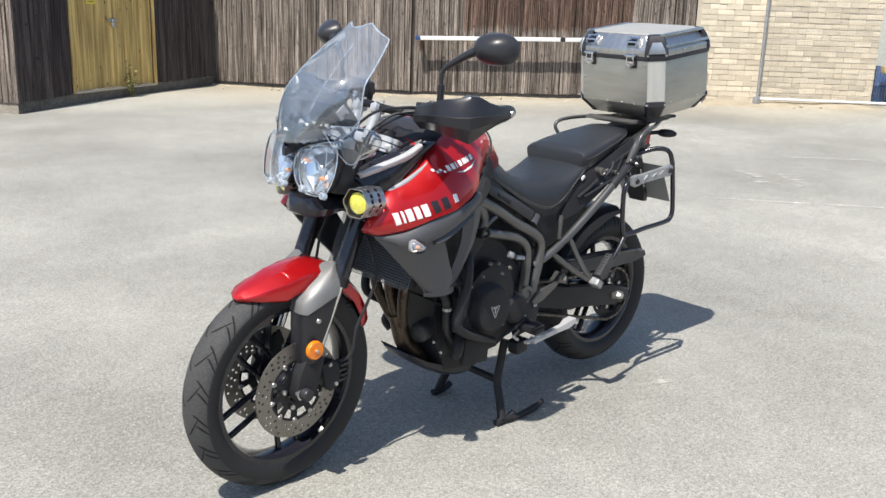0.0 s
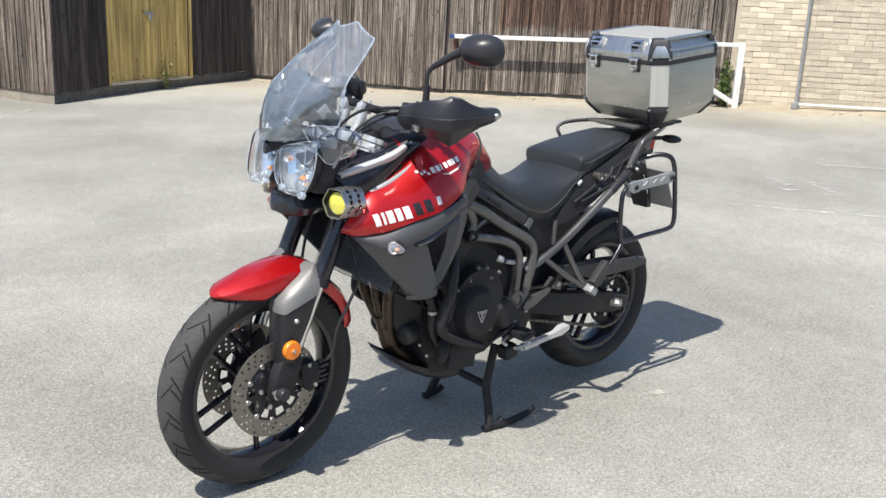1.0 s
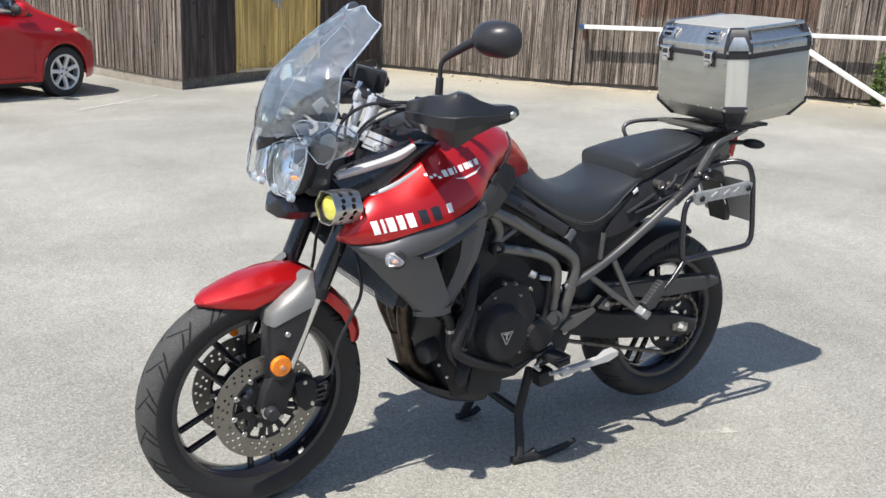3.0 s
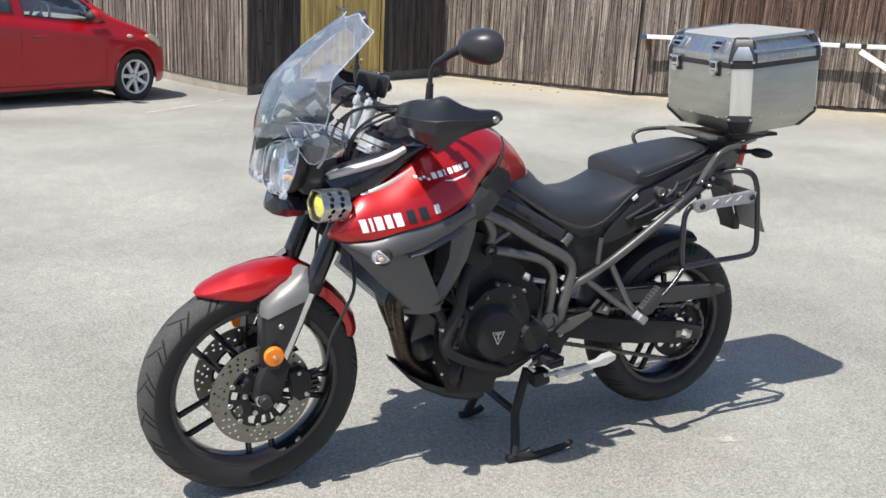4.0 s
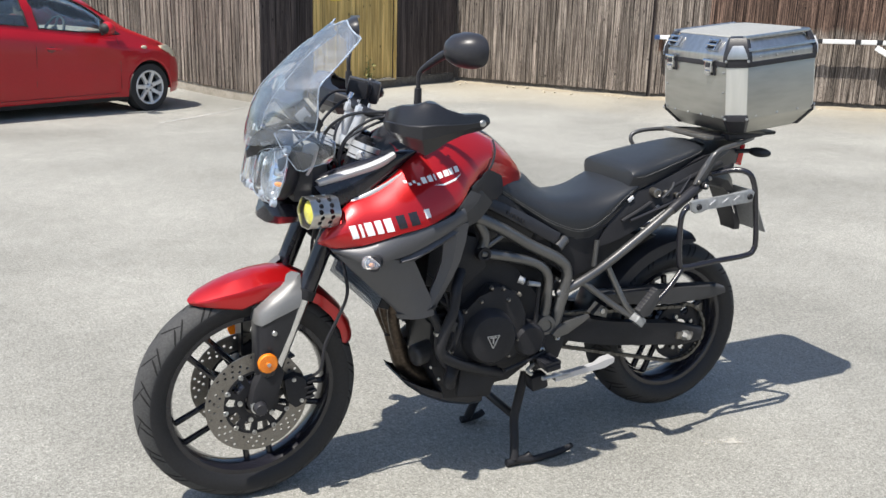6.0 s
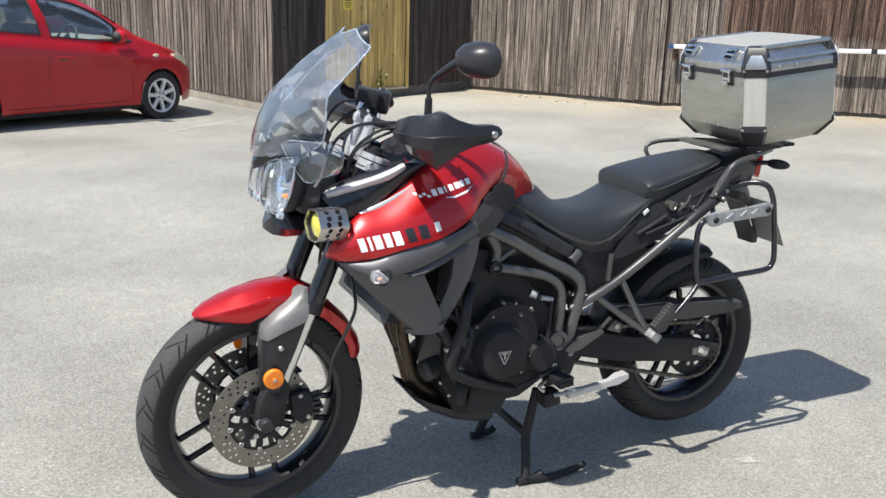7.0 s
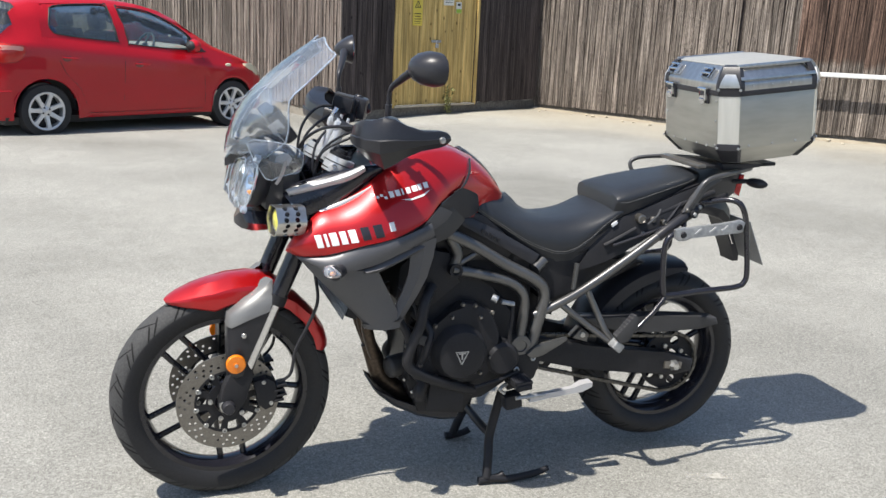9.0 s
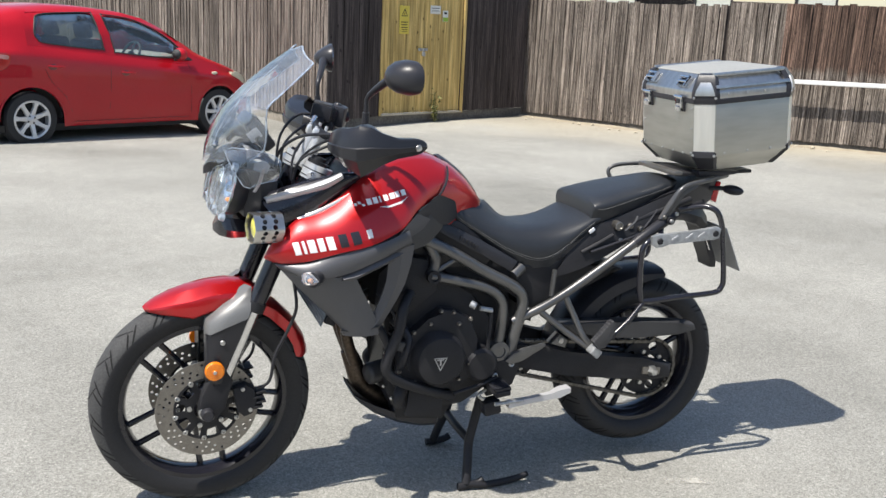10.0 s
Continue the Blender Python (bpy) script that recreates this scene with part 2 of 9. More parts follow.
M["fence"] = wood("weathered_fence_wood", (0.062, 0.048, 0.040), (0.335, 0.288, 0.246), 0.30)
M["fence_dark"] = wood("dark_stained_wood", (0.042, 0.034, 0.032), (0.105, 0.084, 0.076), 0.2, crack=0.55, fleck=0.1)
M["door_wood"] = wood("yellow_treated_pine", (0.47, 0.305, 0.095), (0.72, 0.53, 0.215), 0.12, 90, 0.30, 0.70, 0.75, 0.04)
M["concrete"] = mat("concrete_plinth", (0.22, 0.20, 0.165), (0.36, 0.33, 0.28), rough=0.95, scale=5, fine=40, bump=0.4)
M["gravel_board"] = mat("gravel_board", (0.06, 0.055, 0.05), (0.15, 0.14, 0.125), rough=0.95, scale=5, fine=40, bump=0.4)
M["brick"] = mat("buff_brick", (0.50, 0.435, 0.332), (0.65, 0.572, 0.445), rough=0.9, scale=6, fine=70, bump=0.3, bump_scale=90, rnd=0.15)
M["mortar"] = mat("mortar", (0.42, 0.37, 0.28), (0.53, 0.47, 0.37), rough=0.95, scale=8, fine=90, bump=0.4)
M["white_metal"] = mat("chipped_white_paint", (0.62, 0.62, 0.6), (0.78, 0.78, 0.76), rough=0.55, scale=9, fine=60)
M["rust"] = mat("rusty_steel", (0.09, 0.05, 0.035), (0.2, 0.11, 0.07), rough=0.9, scale=20, fine=90, bump=0.4)
M["galv"] = mat("galvanised_steel", (0.30, 0.31, 0.32), (0.48, 0.49, 0.5), rough=0.5, metal=0.7, scale=20, fine=90)
M["leaf"] = mat("leaf_green", (0.05, 0.09, 0.02), (0.12, 0.17, 0.045), rough=0.6, scale=30, fine=90, rnd=0.2)


def two_tone_wood():
    """Boards stained brown above and bleached grey below; the stain ends unevenly at about a metre."""
    m = wood("half_stained_wood", (0.062, 0.048, 0.040), (0.335, 0.288, 0.246), 0.30)
    nt, L = m.node_tree, m.node_tree.links
    b = nt.nodes["Principled BSDF"]
    src = b.inputs["Base Color"].links[0].from_socket
    tc = nt.nodes.new("ShaderNodeTexCoord")
    sep = nt.nodes.new("ShaderNodeSeparateXYZ")
    L.new(tc.outputs["Object"], sep.inputs[0])
    oi = nt.nodes.new("ShaderNodeObjectInfo")
    ma = nt.nodes.new("ShaderNodeMath")
    ma.operation = "MULTIPLY_ADD"
    ma.inputs[1].default_value = 0.10
    L.new(oi.outputs["Random"], ma.inputs[0])
    L.new(sep.outputs[2], ma.inputs[2])
    mr = nt.nodes.new("ShaderNodeMapRange")
    mr.inputs["From Min"].default_value, mr.inputs["From Max"].default_value = 0.90, 0.99
    mr.inputs["To Max"].default_value = 0.9
    L.new(ma.outputs[0], mr.inputs["Value"])
    mx = nt.nodes.new("ShaderNodeMixRGB")
    mx.blend_type = "MULTIPLY"
    mx.inputs[2].default_value = (0.56, 0.40, 0.345, 1)
    L.new(mr.outputs[0], mx.inputs[0])
    L.new(src, mx.inputs[1])
    L.new(mx.outputs[0], b.inputs["Base Color"])
    return m


M["fence_two"] = two_tone_wood()

# ---- building helpers ----


def finish(name, bm, material, smooth=40):
    me = bpy.data.meshes.new(name)
    bmesh.ops.recalc_face_normals(bm, faces=bm.faces)
    bm.to_mesh(me)
    bm.free()
    me.materials.append(material)
    if smooth:
        me.shade_smooth()
        me.set_sharp_from_angle(angle=radians(smooth))
    return me


def thing(name, label, category, at=(0, 0, 0), group="", kind=""):
    ob = new(name)
    ob.location = at
    return tagged(ob, label, category, group, kind)


def part(name, bm, material, parent, label="", smooth=40):
    ob = new(name, finish(name, bm, material, smooth))
    ob.parent = parent
    if parent.type == "EMPTY":
        ob.matrix_parent_inverse = Matrix.Translation(parent.location).inverted()
    return tagged(ob, label)


def solo(name, bm, material, label, category, kind="", group="", smooth=40):
    return tagged(new(name, finish(name, bm, material, smooth)), label, category, group, kind)


def spline(pts, per=6, closed=False):
    """Catmull-Rom through the points; further columns (radii) are carried along."""
    P = [np.array(p, float) for p in pts]
    n = len(P)
    out = []
    for i in range(n if closed else n - 1):
        a, b, c, d = (P[(i + k) % n] if closed else P[min(max(i + k, 0), n - 1)] for k in (-1, 0, 1, 2))
        for j in range(per):
            t = j / per
            out.append(0.5 * (2 * b + (c - a) * t + (2 * a - 5 * b + 4 * c - d) * t * t + (3 * b - a - 3 * c + d) * t ** 3))
    if not closed:
        out.append(P[-1])
    return out


def tube(bm, pts, r, n=10, per=6, closed=False, flat=1.0):
    """A round bar along the points."""
    pts = [tuple(p) for p in pts]
    path = spline(pts, per, closed) if per > 1 else [np.array(p, float) for p in pts]
    path = [Vector(p) for p in path]
    m = len(path)
    radii = r if hasattr(r, "__len__") else [r] * m
    if len(radii) != m:
        radii = np.interp(np.linspace(0, 1, m), np.linspace(0, 1, len(radii)), radii)
    up = None
    rings = []
    for i, p in enumerate(path):
        a = path[(i - 1) % m] if closed or i else p
        b = path[(i + 1) % m] if closed or i < m - 1 else p
        d = (b - a).normalized()
        if up is None:
            up = d.orthogonal().normalized()
        up = (up - d * up.dot(d)).normalized()
        side = d.cross(up)
        rings.append([bm.verts.new(p + (up * math.cos(k / n * math.tau) + side * math.sin(k / n * math.tau) * flat) * radii[i]) for k in range(n)])
    skin(bm, rings, closed, not closed)
    return bm


def skin(bm, rings, closed=False, caps=True, around=True):
    n = len(rings[0])
    for i in range(len(rings) if closed else len(rings) - 1):
        a, b = rings[i], rings[(i + 1) % len(rings)]
        for k in range(n if around else n - 1):
            bm.faces.new((a[k], a[(k + 1) % n], b[(k + 1) % n], b[k]))
    if caps:
        bm.faces.new(rings[0][::-1])
        bm.faces.new(rings[-1])


def loft(bm, rings, caps=True, closed=False):
    skin(bm, [[bm.verts.new(p) for p in ring] for ring in rings], closed, caps)
    return bm


def lathe(bm, profile, centre, axis, n=48, closed=True):
    """Turns (radius, height) pairs about an axis; closed joins the last pair to the first."""
    rot = Vector(axis).to_track_quat("Z", "Y").to_matrix()
    c = Vector(centre)
    rings = [[bm.verts.new(c + rot @ Vector((r * math.cos(a), r * math.sin(a), h))) for r, h in profile] for a in (k / n * math.tau for k in range(n))]
    skin(bm, rings, True, False, closed)
    return bm


def rod(bm, a, b, r, r2=None, n=14):
    """A straight bar from a to b."""
    a, b = Vector(a), Vector(b)
    rot = (b - a).to_track_quat("Z", "Y").to_matrix()
    rings = []
    for p, q in ((a, r), (b, r if r2 is None else r2)):
        rings.append([bm.verts.new(p + rot @ Vector((q * math.cos(k / n * math.tau), q * math.sin(k / n * math.tau), 0))) for k in range(n)])
    skin(bm, rings)
    return bm


def block(bm, c, size, rot=None, bevel=0.003, taper=1.0):
    """A bevelled box; taper narrows its top."""
    r = bmesh.ops.create_cube(bm, size=1)
    vs = r["verts"]
    for v in vs:
        k = taper if v.co.z > 0 else 1
        v.co = Vector((v.co.x * size[0] * k, v.co.y * size[1] * k, v.co.z * size[2]))
    if bevel:
        es = {e for v in vs for e in v.link_edges}
        g = bmesh.ops.bevel(bm, geom=list(es), offset=bevel, segments=2, profile=0.6, affect="EDGES")
        vs = list({v for f in g["faces"] for v in f.verts} | {v for v in vs if v.is_valid})
        vs = list({v for x in vs for f in x.link_faces for v in f.verts})
    R = rot if rot is not None else Matrix.Identity(3)
    for v in vs:
        v.co = R @ v.co + Vector(c)
    return bm


def turn(rx=0, ry=0, rz=0):
    return Euler([radians(a) for a in (rx, ry, rz)]).to_matrix()


def prism(bm, poly, y0, y1, bevel=0.003, inset=None):
    """An outline in x and z, carried from y0 to y1; bevel rounds its rim."""
    a = [bm.verts.new((x, y0, z)) for x, z in poly]
    b = [bm.verts.new((x, y1, z)) for x, z in poly]
    n = len(poly)
    fs = [bm.faces.new(a), bm.faces.new(b[::-1])]
    for k in range(n):
        fs.append(bm.faces.new((a[k], b[k], b[(k + 1) % n], a[(k + 1) % n])))
    if bevel:
        es = [e for e in fs[0].edges] + [e for e in fs[1].edges]
        bmesh.ops.bevel(bm, geom=es, offset=bevel, segments=2, profile=0.6, affect="EDGES")
    return bm


def patch(bm, A, B, thick=0.004, bulge=0.0, out=(0, -1, 0), n=20, m=8, per=6):
    """A curved panel between two edge lines, bulged outwards and given thickness inwards."""
    def even(pts):
        P = np.array(spline(pts, per))
        d = np.r_[0, np.cumsum(np.linalg.norm(np.diff(P, axis=0), axis=1))]
        s = np.linspace(0, d[-1], n + 1)
        return np.c_[[np.interp(s, d, P[:, k]) for k in range(3)]].T
    a, b = even(A), even(B)
    o = np.array(out, float)
    o /= np.linalg.norm(o)
    def grid(off):
        rows = []
        for j in range(m + 1):
            v = j / m
            row = a * (1 - v) + b * v + o * (bulge * 4 * v * (1 - v) - off)
            rows.append([bm.verts.new(p) for p in row])
        return rows
    g0, g1 = grid(0), grid(thick)
    for j in range(m):
        for i in range(n):
            bm.faces.new((g0[j][i], g0[j][i + 1], g0[j + 1][i + 1], g0[j + 1][i]))
            bm.faces.new((g1[j][i], g1[j + 1][i], g1[j + 1][i + 1], g1[j][i + 1]))
    for i in range(n):
        bm.faces.new((g0[0][i], g1[0][i], g1[0][i + 1], g0[0][i + 1]))
        bm.faces.new((g0[m][i], g0[m][i + 1], g1[m][i + 1], g1[m][i]))
    for j in range(m):
        bm.faces.new((g0[j][0], g0[j + 1][0], g1[j + 1][0], g1[j][0]))
        bm.faces.new((g0[j][n], g1[j][n], g1[j + 1][n], g0[j + 1][n]))
    return bm


def ball(bm, c, size, rot=None, u=20, v=12):
    r = bmesh.ops.create_uvsphere(bm, u_segments=u, v_segments=v, radius=1)
    R = rot if rot is not None else Matrix.Identity(3)
    for x in r["verts"]:
        x.co = R @ Vector((x.co.x * size[0], x.co.y * size[1], x.co.z * size[2])) + Vector(c)
    return bm


def plate(bm, loops, depth, place):
    """A flat plate with holes: closed loops of 2D points (outline first), given depth, laid by the function place(u, v, w)."""
    es = []
    for lp in loops:
        vs = [bm.verts.new((u, v, 0)) for u, v in lp]
        es += [bm.edges.new((vs[k], vs[(k + 1) % len(vs)])) for k in range(len(vs))]
    fs = [g for g in bmesh.ops.triangle_fill(bm, edges=es, use_beauty=True)["geom"] if isinstance(g, bmesh.types.BMFace)]
    ext = bmesh.ops.extrude_face_region(bm, geom=fs)
    for v in ext["geom"]:
        if isinstance(v, bmesh.types.BMVert):
            v.co.z = depth
    for v in bm.verts:
        v.co = place(*v.co)
    return bm


def circle(r, n, c=(0, 0), a0=0.0):
    return [(c[0] + r * math.cos(a0 + k / n * math.tau), c[1] + r * math.sin(a0 + k / n * math.tau)) for k in range(n)]


def BM():
    return bmesh.new()
M["red"] = mat("red_metallic_paint", (0.40, 0.005, 0.008), (0.50, 0.009, 0.012), rough=0.3, metal=0.45, scale=3, fine=600, coat=0.8, rough_var=0.03)
# body red darkened to stand for shade in the door handle recesses
M["red_dark"] = mat("dark_red_recess_shade", (0.10, 0.004, 0.006), (0.13, 0.006, 0.008), rough=0.3, scale=3, coat=1.0)
M["grey_paint"] = mat("graphite_satin_paint", (0.082, 0.082, 0.088), (0.105, 0.105, 0.112), rough=0.42, metal=0.35, scale=5, fine=500, rough_var=0.05)
M["silver_paint"] = mat("silver_paint", (0.42, 0.42, 0.42), (0.5, 0.5, 0.5), rough=0.38, metal=0.6, scale=5, fine=500)
M["frame"] = mat("titanium_grey_frame", (0.120, 0.119, 0.118), (0.158, 0.157, 0.155), rough=0.32, metal=0.7, scale=9, fine=300)
M["black"] = mat("satin_black_plastic", (0.022, 0.022, 0.026), (0.033, 0.033, 0.038), rough=0.34, spec=0.4, scale=12, fine=400, bump=0.05, bump_scale=900)
M["black_metal"] = mat("black_engine_metal", (0.0185, 0.0185, 0.0208), (0.028, 0.028, 0.031), rough=0.46, spec=0.24, metal=0.0, scale=14, fine=300, bump=0.08, bump_scale=500)
M["gloss_black"] = mat("gloss_black_paint", (0.011, 0.011, 0.016), (0.016, 0.016, 0.022), rough=0.2, scale=9, coat=0.35)
M["grey_plastic"] = mat("dark_grey_plastic", (0.034, 0.034, 0.036), (0.048, 0.048, 0.05), rough=0.5, scale=12, fine=300, bump=0.05)
M["rubber"] = mat("tyre_rubber", (0.014, 0.014, 0.0155), (0.022, 0.022, 0.024), rough=0.62, scale=7, fine=150, bump=0.15, bump_scale=300)
M["groove"] = mat("tyre_groove", (0.006, 0.006, 0.006), (0.01, 0.01, 0.01), rough=0.9)
M["seat"] = mat("black_seat_vinyl", (0.0165, 0.0185, 0.0225), (0.0235, 0.026, 0.0305), rough=0.42, scale=8, fine=300, bump=0.12, bump_scale=700)
M["stitch"] = mat("grey_stitching", (0.10, 0.10, 0.10), (0.15, 0.15, 0.15), rough=0.8)
M["alu"] = mat("brushed_aluminium", (0.46, 0.455, 0.44), (0.60, 0.595, 0.58), rough=0.34, metal=1.0, scale=4, fine=60, stretch=(1, 1, 0.15), rough_var=0.08)
# paler than the sheet: the corner faces' bright reflection is put into the colour
M["alu_strip"] = mat("bright_reflecting_strip", (0.64, 0.635, 0.59), (0.78, 0.77, 0.72), rough=0.46, metal=0.9, scale=6, fine=50, stretch=(1, 1, 0.1), rough_var=0.06)
M["alu_panel"] = mat("dulled_aluminium_sheet", (0.42, 0.414, 0.378), (0.53, 0.524, 0.485), rough=0.4, metal=0.95, scale=3, fine=40, stretch=(0.2, 0.2, 1), rough_var=0.08, bump=0.03, bump_scale=60)
M["chrome"] = mat("polished_steel", (0.62, 0.62, 0.63), (0.74, 0.74, 0.75), rough=0.14, metal=1.0, scale=10)
M["steel"] = mat("disc_steel", (0.19, 0.178, 0.162), (0.28, 0.266, 0.245), rough=0.42, metal=0.9, scale=30, fine=300)
M["bolt"] = mat("zinc_bolt", (0.4, 0.4, 0.4), (0.6, 0.6, 0.58), rough=0.35, metal=0.9, scale=60)
M["header"] = mat("heat_stained_steel", (0.05, 0.039, 0.031), (0.13, 0.10, 0.076), rough=0.45, metal=0.8, scale=12, fine=90)
M["chain"] = mat("oily_chain", (0.09, 0.085, 0.075), (0.2, 0.19, 0.17), rough=0.5, metal=0.8, scale=60)
M["amber"] = mat("amber_reflector", (0.75, 0.17, 0.004), (0.9, 0.26, 0.01), rough=0.2, scale=90, fine=700, bump=0.3, bump_scale=900, coat=0.6)
M["red_lens"] = mat("red_lens", (0.45, 0.004, 0.008), (0.6, 0.01, 0.01), rough=0.15, scale=60, coat=0.5)
# for the added wall out of view; pale so that metal reflects something bright
M["bounce_wall"] = mat("pale_bounce_wall", (0.34, 0.33, 0.29), (0.46, 0.45, 0.41), rough=0.95, scale=2, fine=20)
M["guard_black"] = mat("satin_black_guard", (0.013, 0.0135, 0.0165), (0.02, 0.0205, 0.025), rough=0.3, spec=0.5, scale=9, fine=300, rough_var=0.05)
M["cast"] = mat("cast_silver", (0.68, 0.68, 0.68), (0.80, 0.80, 0.80), rough=0.34, metal=0.4, scale=25, fine=300, rough_var=0.1)
M["tail_lens"] = mat("tail_lamp_lens", (0.36, 0.010, 0.010), (0.50, 0.030, 0.020), rough=0.15, scale=22, fine=200, coat=0.4)
M["yellow_lens"] = mat("yellow_lamp_lens", (0.56, 0.52, 0.05), (0.74, 0.71, 0.14), rough=0.16, scale=60, fine=300, bump=0.35, bump_scale=320, coat=0.8)
M["pink_lens"] = mat("faded_reversing_lens", (0.42, 0.17, 0.14), (0.55, 0.26, 0.22), rough=0.2, scale=30, fine=200, coat=0.6)
M["white_lens"] = mat("pale_indicator_lens", (0.62, 0.58, 0.55), (0.8, 0.77, 0.74), rough=0.15, scale=40, fine=200, coat=0.8)
M["orange_bulb"] = mat("orange_bulb", (0.75, 0.25, 0.06), (0.85, 0.35, 0.1), rough=0.3)
M["white_decal"] = mat("white_decal", (0.78, 0.78, 0.78), (0.84, 0.84, 0.84), rough=0.35, coat=0.5)
M["black_decal"] = mat("black_decal", (0.012, 0.01, 0.012), (0.02, 0.016, 0.02), rough=0.35, coat=0.5)
# haze brightens the screen in place of reflected sky
M["screen"] = clear("clear_screen", (0.97, 0.98, 0.99), 0.085, 0.16)
M["indicator_lens"] = clear("indicator_lens", (0.97, 0.97, 0.97), 0.16, 0.12)
# strong haze so that the rim looks like a sunlit edge
M["screen_edge"] = clear("screen_edge", (0.90, 0.94, 0.97), 0.5, 0.3)
M["lens"] = clear("headlamp_lens", (0.98, 0.99, 1.0), 0.025, 0.05)
M["reflector"] = mat("vacuum_plated_reflector", (0.80, 0.87, 0.95), rough=0.14, metal=0.85, rough_var=0.04)
M["mirror"] = mat("mirror_glass", (0.85, 0.86, 0.87), rough=0.02, metal=1.0, rough_var=0.0)
M["car_red"] = mat("sun_faded_red_car_paint", (0.375, 0.006, 0.013), (0.435, 0.009, 0.018), rough=0.3, scale=2, fine=90, coat=0.65, rough_var=0.05, spec=0.15)
M["car_glass"] = clear("car_glass", (0.84, 0.89, 0.87), 0.03, 0.02)
M["trim"] = mat("black_car_trim", (0.015, 0.015, 0.016), (0.028, 0.028, 0.03), rough=0.6, scale=12)
M["alloy"] = mat("silver_alloy_wheel", (0.56, 0.56, 0.56), (0.68, 0.68, 0.68), rough=0.36, metal=0.4, scale=12)
M["cloth"] = mat("dark_grey_cloth", (0.035, 0.037, 0.045), (0.06, 0.062, 0.075), rough=0.95, scale=20, fine=300)
M["blue_cloth"] = mat("blue_seat_cloth", (0.04, 0.06, 0.22), (0.07, 0.1, 0.32), rough=0.95, scale=20, fine=300)
M["plate_grey"] = mat("grey_plate_back", (0.27, 0.27, 0.265), (0.34, 0.34, 0.335), rough=0.6, scale=10)
M["dash_grey"] = mat("pale_grey_dashboard", (0.22, 0.22, 0.21), (0.3, 0.3, 0.29), rough=0.7, scale=10)
M["lamp_lens"] = mat("yellowed_lamp_lens", (0.55, 0.5, 0.36), (0.68, 0.63, 0.48), rough=0.25, scale=10, coat=0.6)
M["sign_yellow"] = mat("yellow_sign", (0.62, 0.48, 0.06), (0.7, 0.55, 0.1), rough=0.5, scale=10)
M["sign_white"] = mat("white_sign", (0.62, 0.61, 0.56), (0.72, 0.71, 0.66), rough=0.5, scale=10)
M["sign_black"] = mat("sign_print", (0.02, 0.02, 0.02), rough=0.6)
M["sign_green"] = mat("sign_green", (0.3, 0.45, 0.06), rough=0.6)
M["blue_paint"] = mat("blue_plastic", (0.02, 0.05, 0.14), (0.03, 0.08, 0.2), rough=0.6, scale=10)
M["pale_wall"] = mat("pale_render_wall", (0.42, 0.44, 0.40), (0.55, 0.57, 0.52), rough=0.9, scale=2, fine=30)
M["timber"] = mat("pale_timber", (0.40, 0.29, 0.12), (0.55, 0.42, 0.2), rough=0.85, scale=4, fine=30, bump=0.3)
M["rail_grey"] = mat("dark_grey_coated_rail", (0.085, 0.085, 0.087), (0.11, 0.11, 0.112), rough=0.34, metal=0.4, scale=7, fine=400)
M["guard_grey"] = mat("graphite_metallic_guard", (0.17, 0.17, 0.168), (0.21, 0.21, 0.207), rough=0.48, metal=0.45, scale=5, fine=500)
M["flash"] = mat("pale_silver_flash", (0.46, 0.46, 0.47), (0.56, 0.56, 0.57), rough=0.35, metal=0.3, scale=5, fine=500)
M["dry_leaf"] = mat("dry_leaf", (0.16, 0.17, 0.05), (0.30, 0.28, 0.10), rough=0.7, scale=30, fine=90, rnd=0.2)
# dusty rubber, made paler still for the sunlight on the front tread
M["tread"] = mat("dusty_lit_tread_rubber", (0.036, 0.036, 0.037), (0.062, 0.062, 0.062), rough=0.8, scale=9, fine=160, bump=0.2, bump_scale=300)
M["alu_dull"] = mat("oxidised_aluminium_top", (0.36, 0.355, 0.33), (0.44, 0.435, 0.405), rough=0.6, metal=0.5, scale=3, fine=80, rough_var=0.06)

# ---- the yard ----


def ground_z(x, y):
    """The yard rises a little towards the brick wall and dips by the parked car."""
    s = min(max((math.hypot(x - 0.75, y) - 2.5) / 5, 0), 1)
    s = s * s * (3 - 2 * s)
    d2 = ((x - 1.5) ** 2 + (y - 9.3) ** 2) / 1.7 ** 2
    return s * 0.014 * min(max(0.76 * x - 0.65 * y, 0), 8) - 0.08 * math.exp(-d2)


def build_ground():
    bm = BM()
    xs = list(np.arange(-8, 18.1, 0.4))
    ys = list(np.arange(-8, 18.1, 0.4))
    xs = [-600, -100, -30] + xs + [30, 100, 600]
    ys = [-600, -100, -30] + ys + [30, 100, 600]
    g = [[bm.verts.new((x, y, ground_z(x, y))) for x in xs] for y in ys]
    for j in range(len(ys) - 1):
        for i in range(len(xs) - 1):
            bm.faces.new((g[j][i], g[j][i + 1], g[j + 1][i + 1], g[j + 1][i]))
    solo("ground", bm, M["asphalt"], "sun-bleached grey tarmac yard, stained and dusty", "ground", "structure", smooth=180)


build_ground()

OUT, COR, JOI, END, WEND = (2.40, 9.25), (5.80, 10.75), (7.55, 8.22), (10.38, 5.37), (12.12, 3.53)
LEFT_END = (-2.6, 20.2)
FENCE_TOP = 1.72


def along(a, b, s, off=0.0):
    """A point s metres from a towards b, moved off metres to the camera's side."""
    d = Vector((b[0] - a[0], b[1] - a[1], 0)).normalized()
    n = Vector((d.y, -d.x, 0))
    p = Vector((a[0], a[1], 0)) + d * s + n * off
    return p


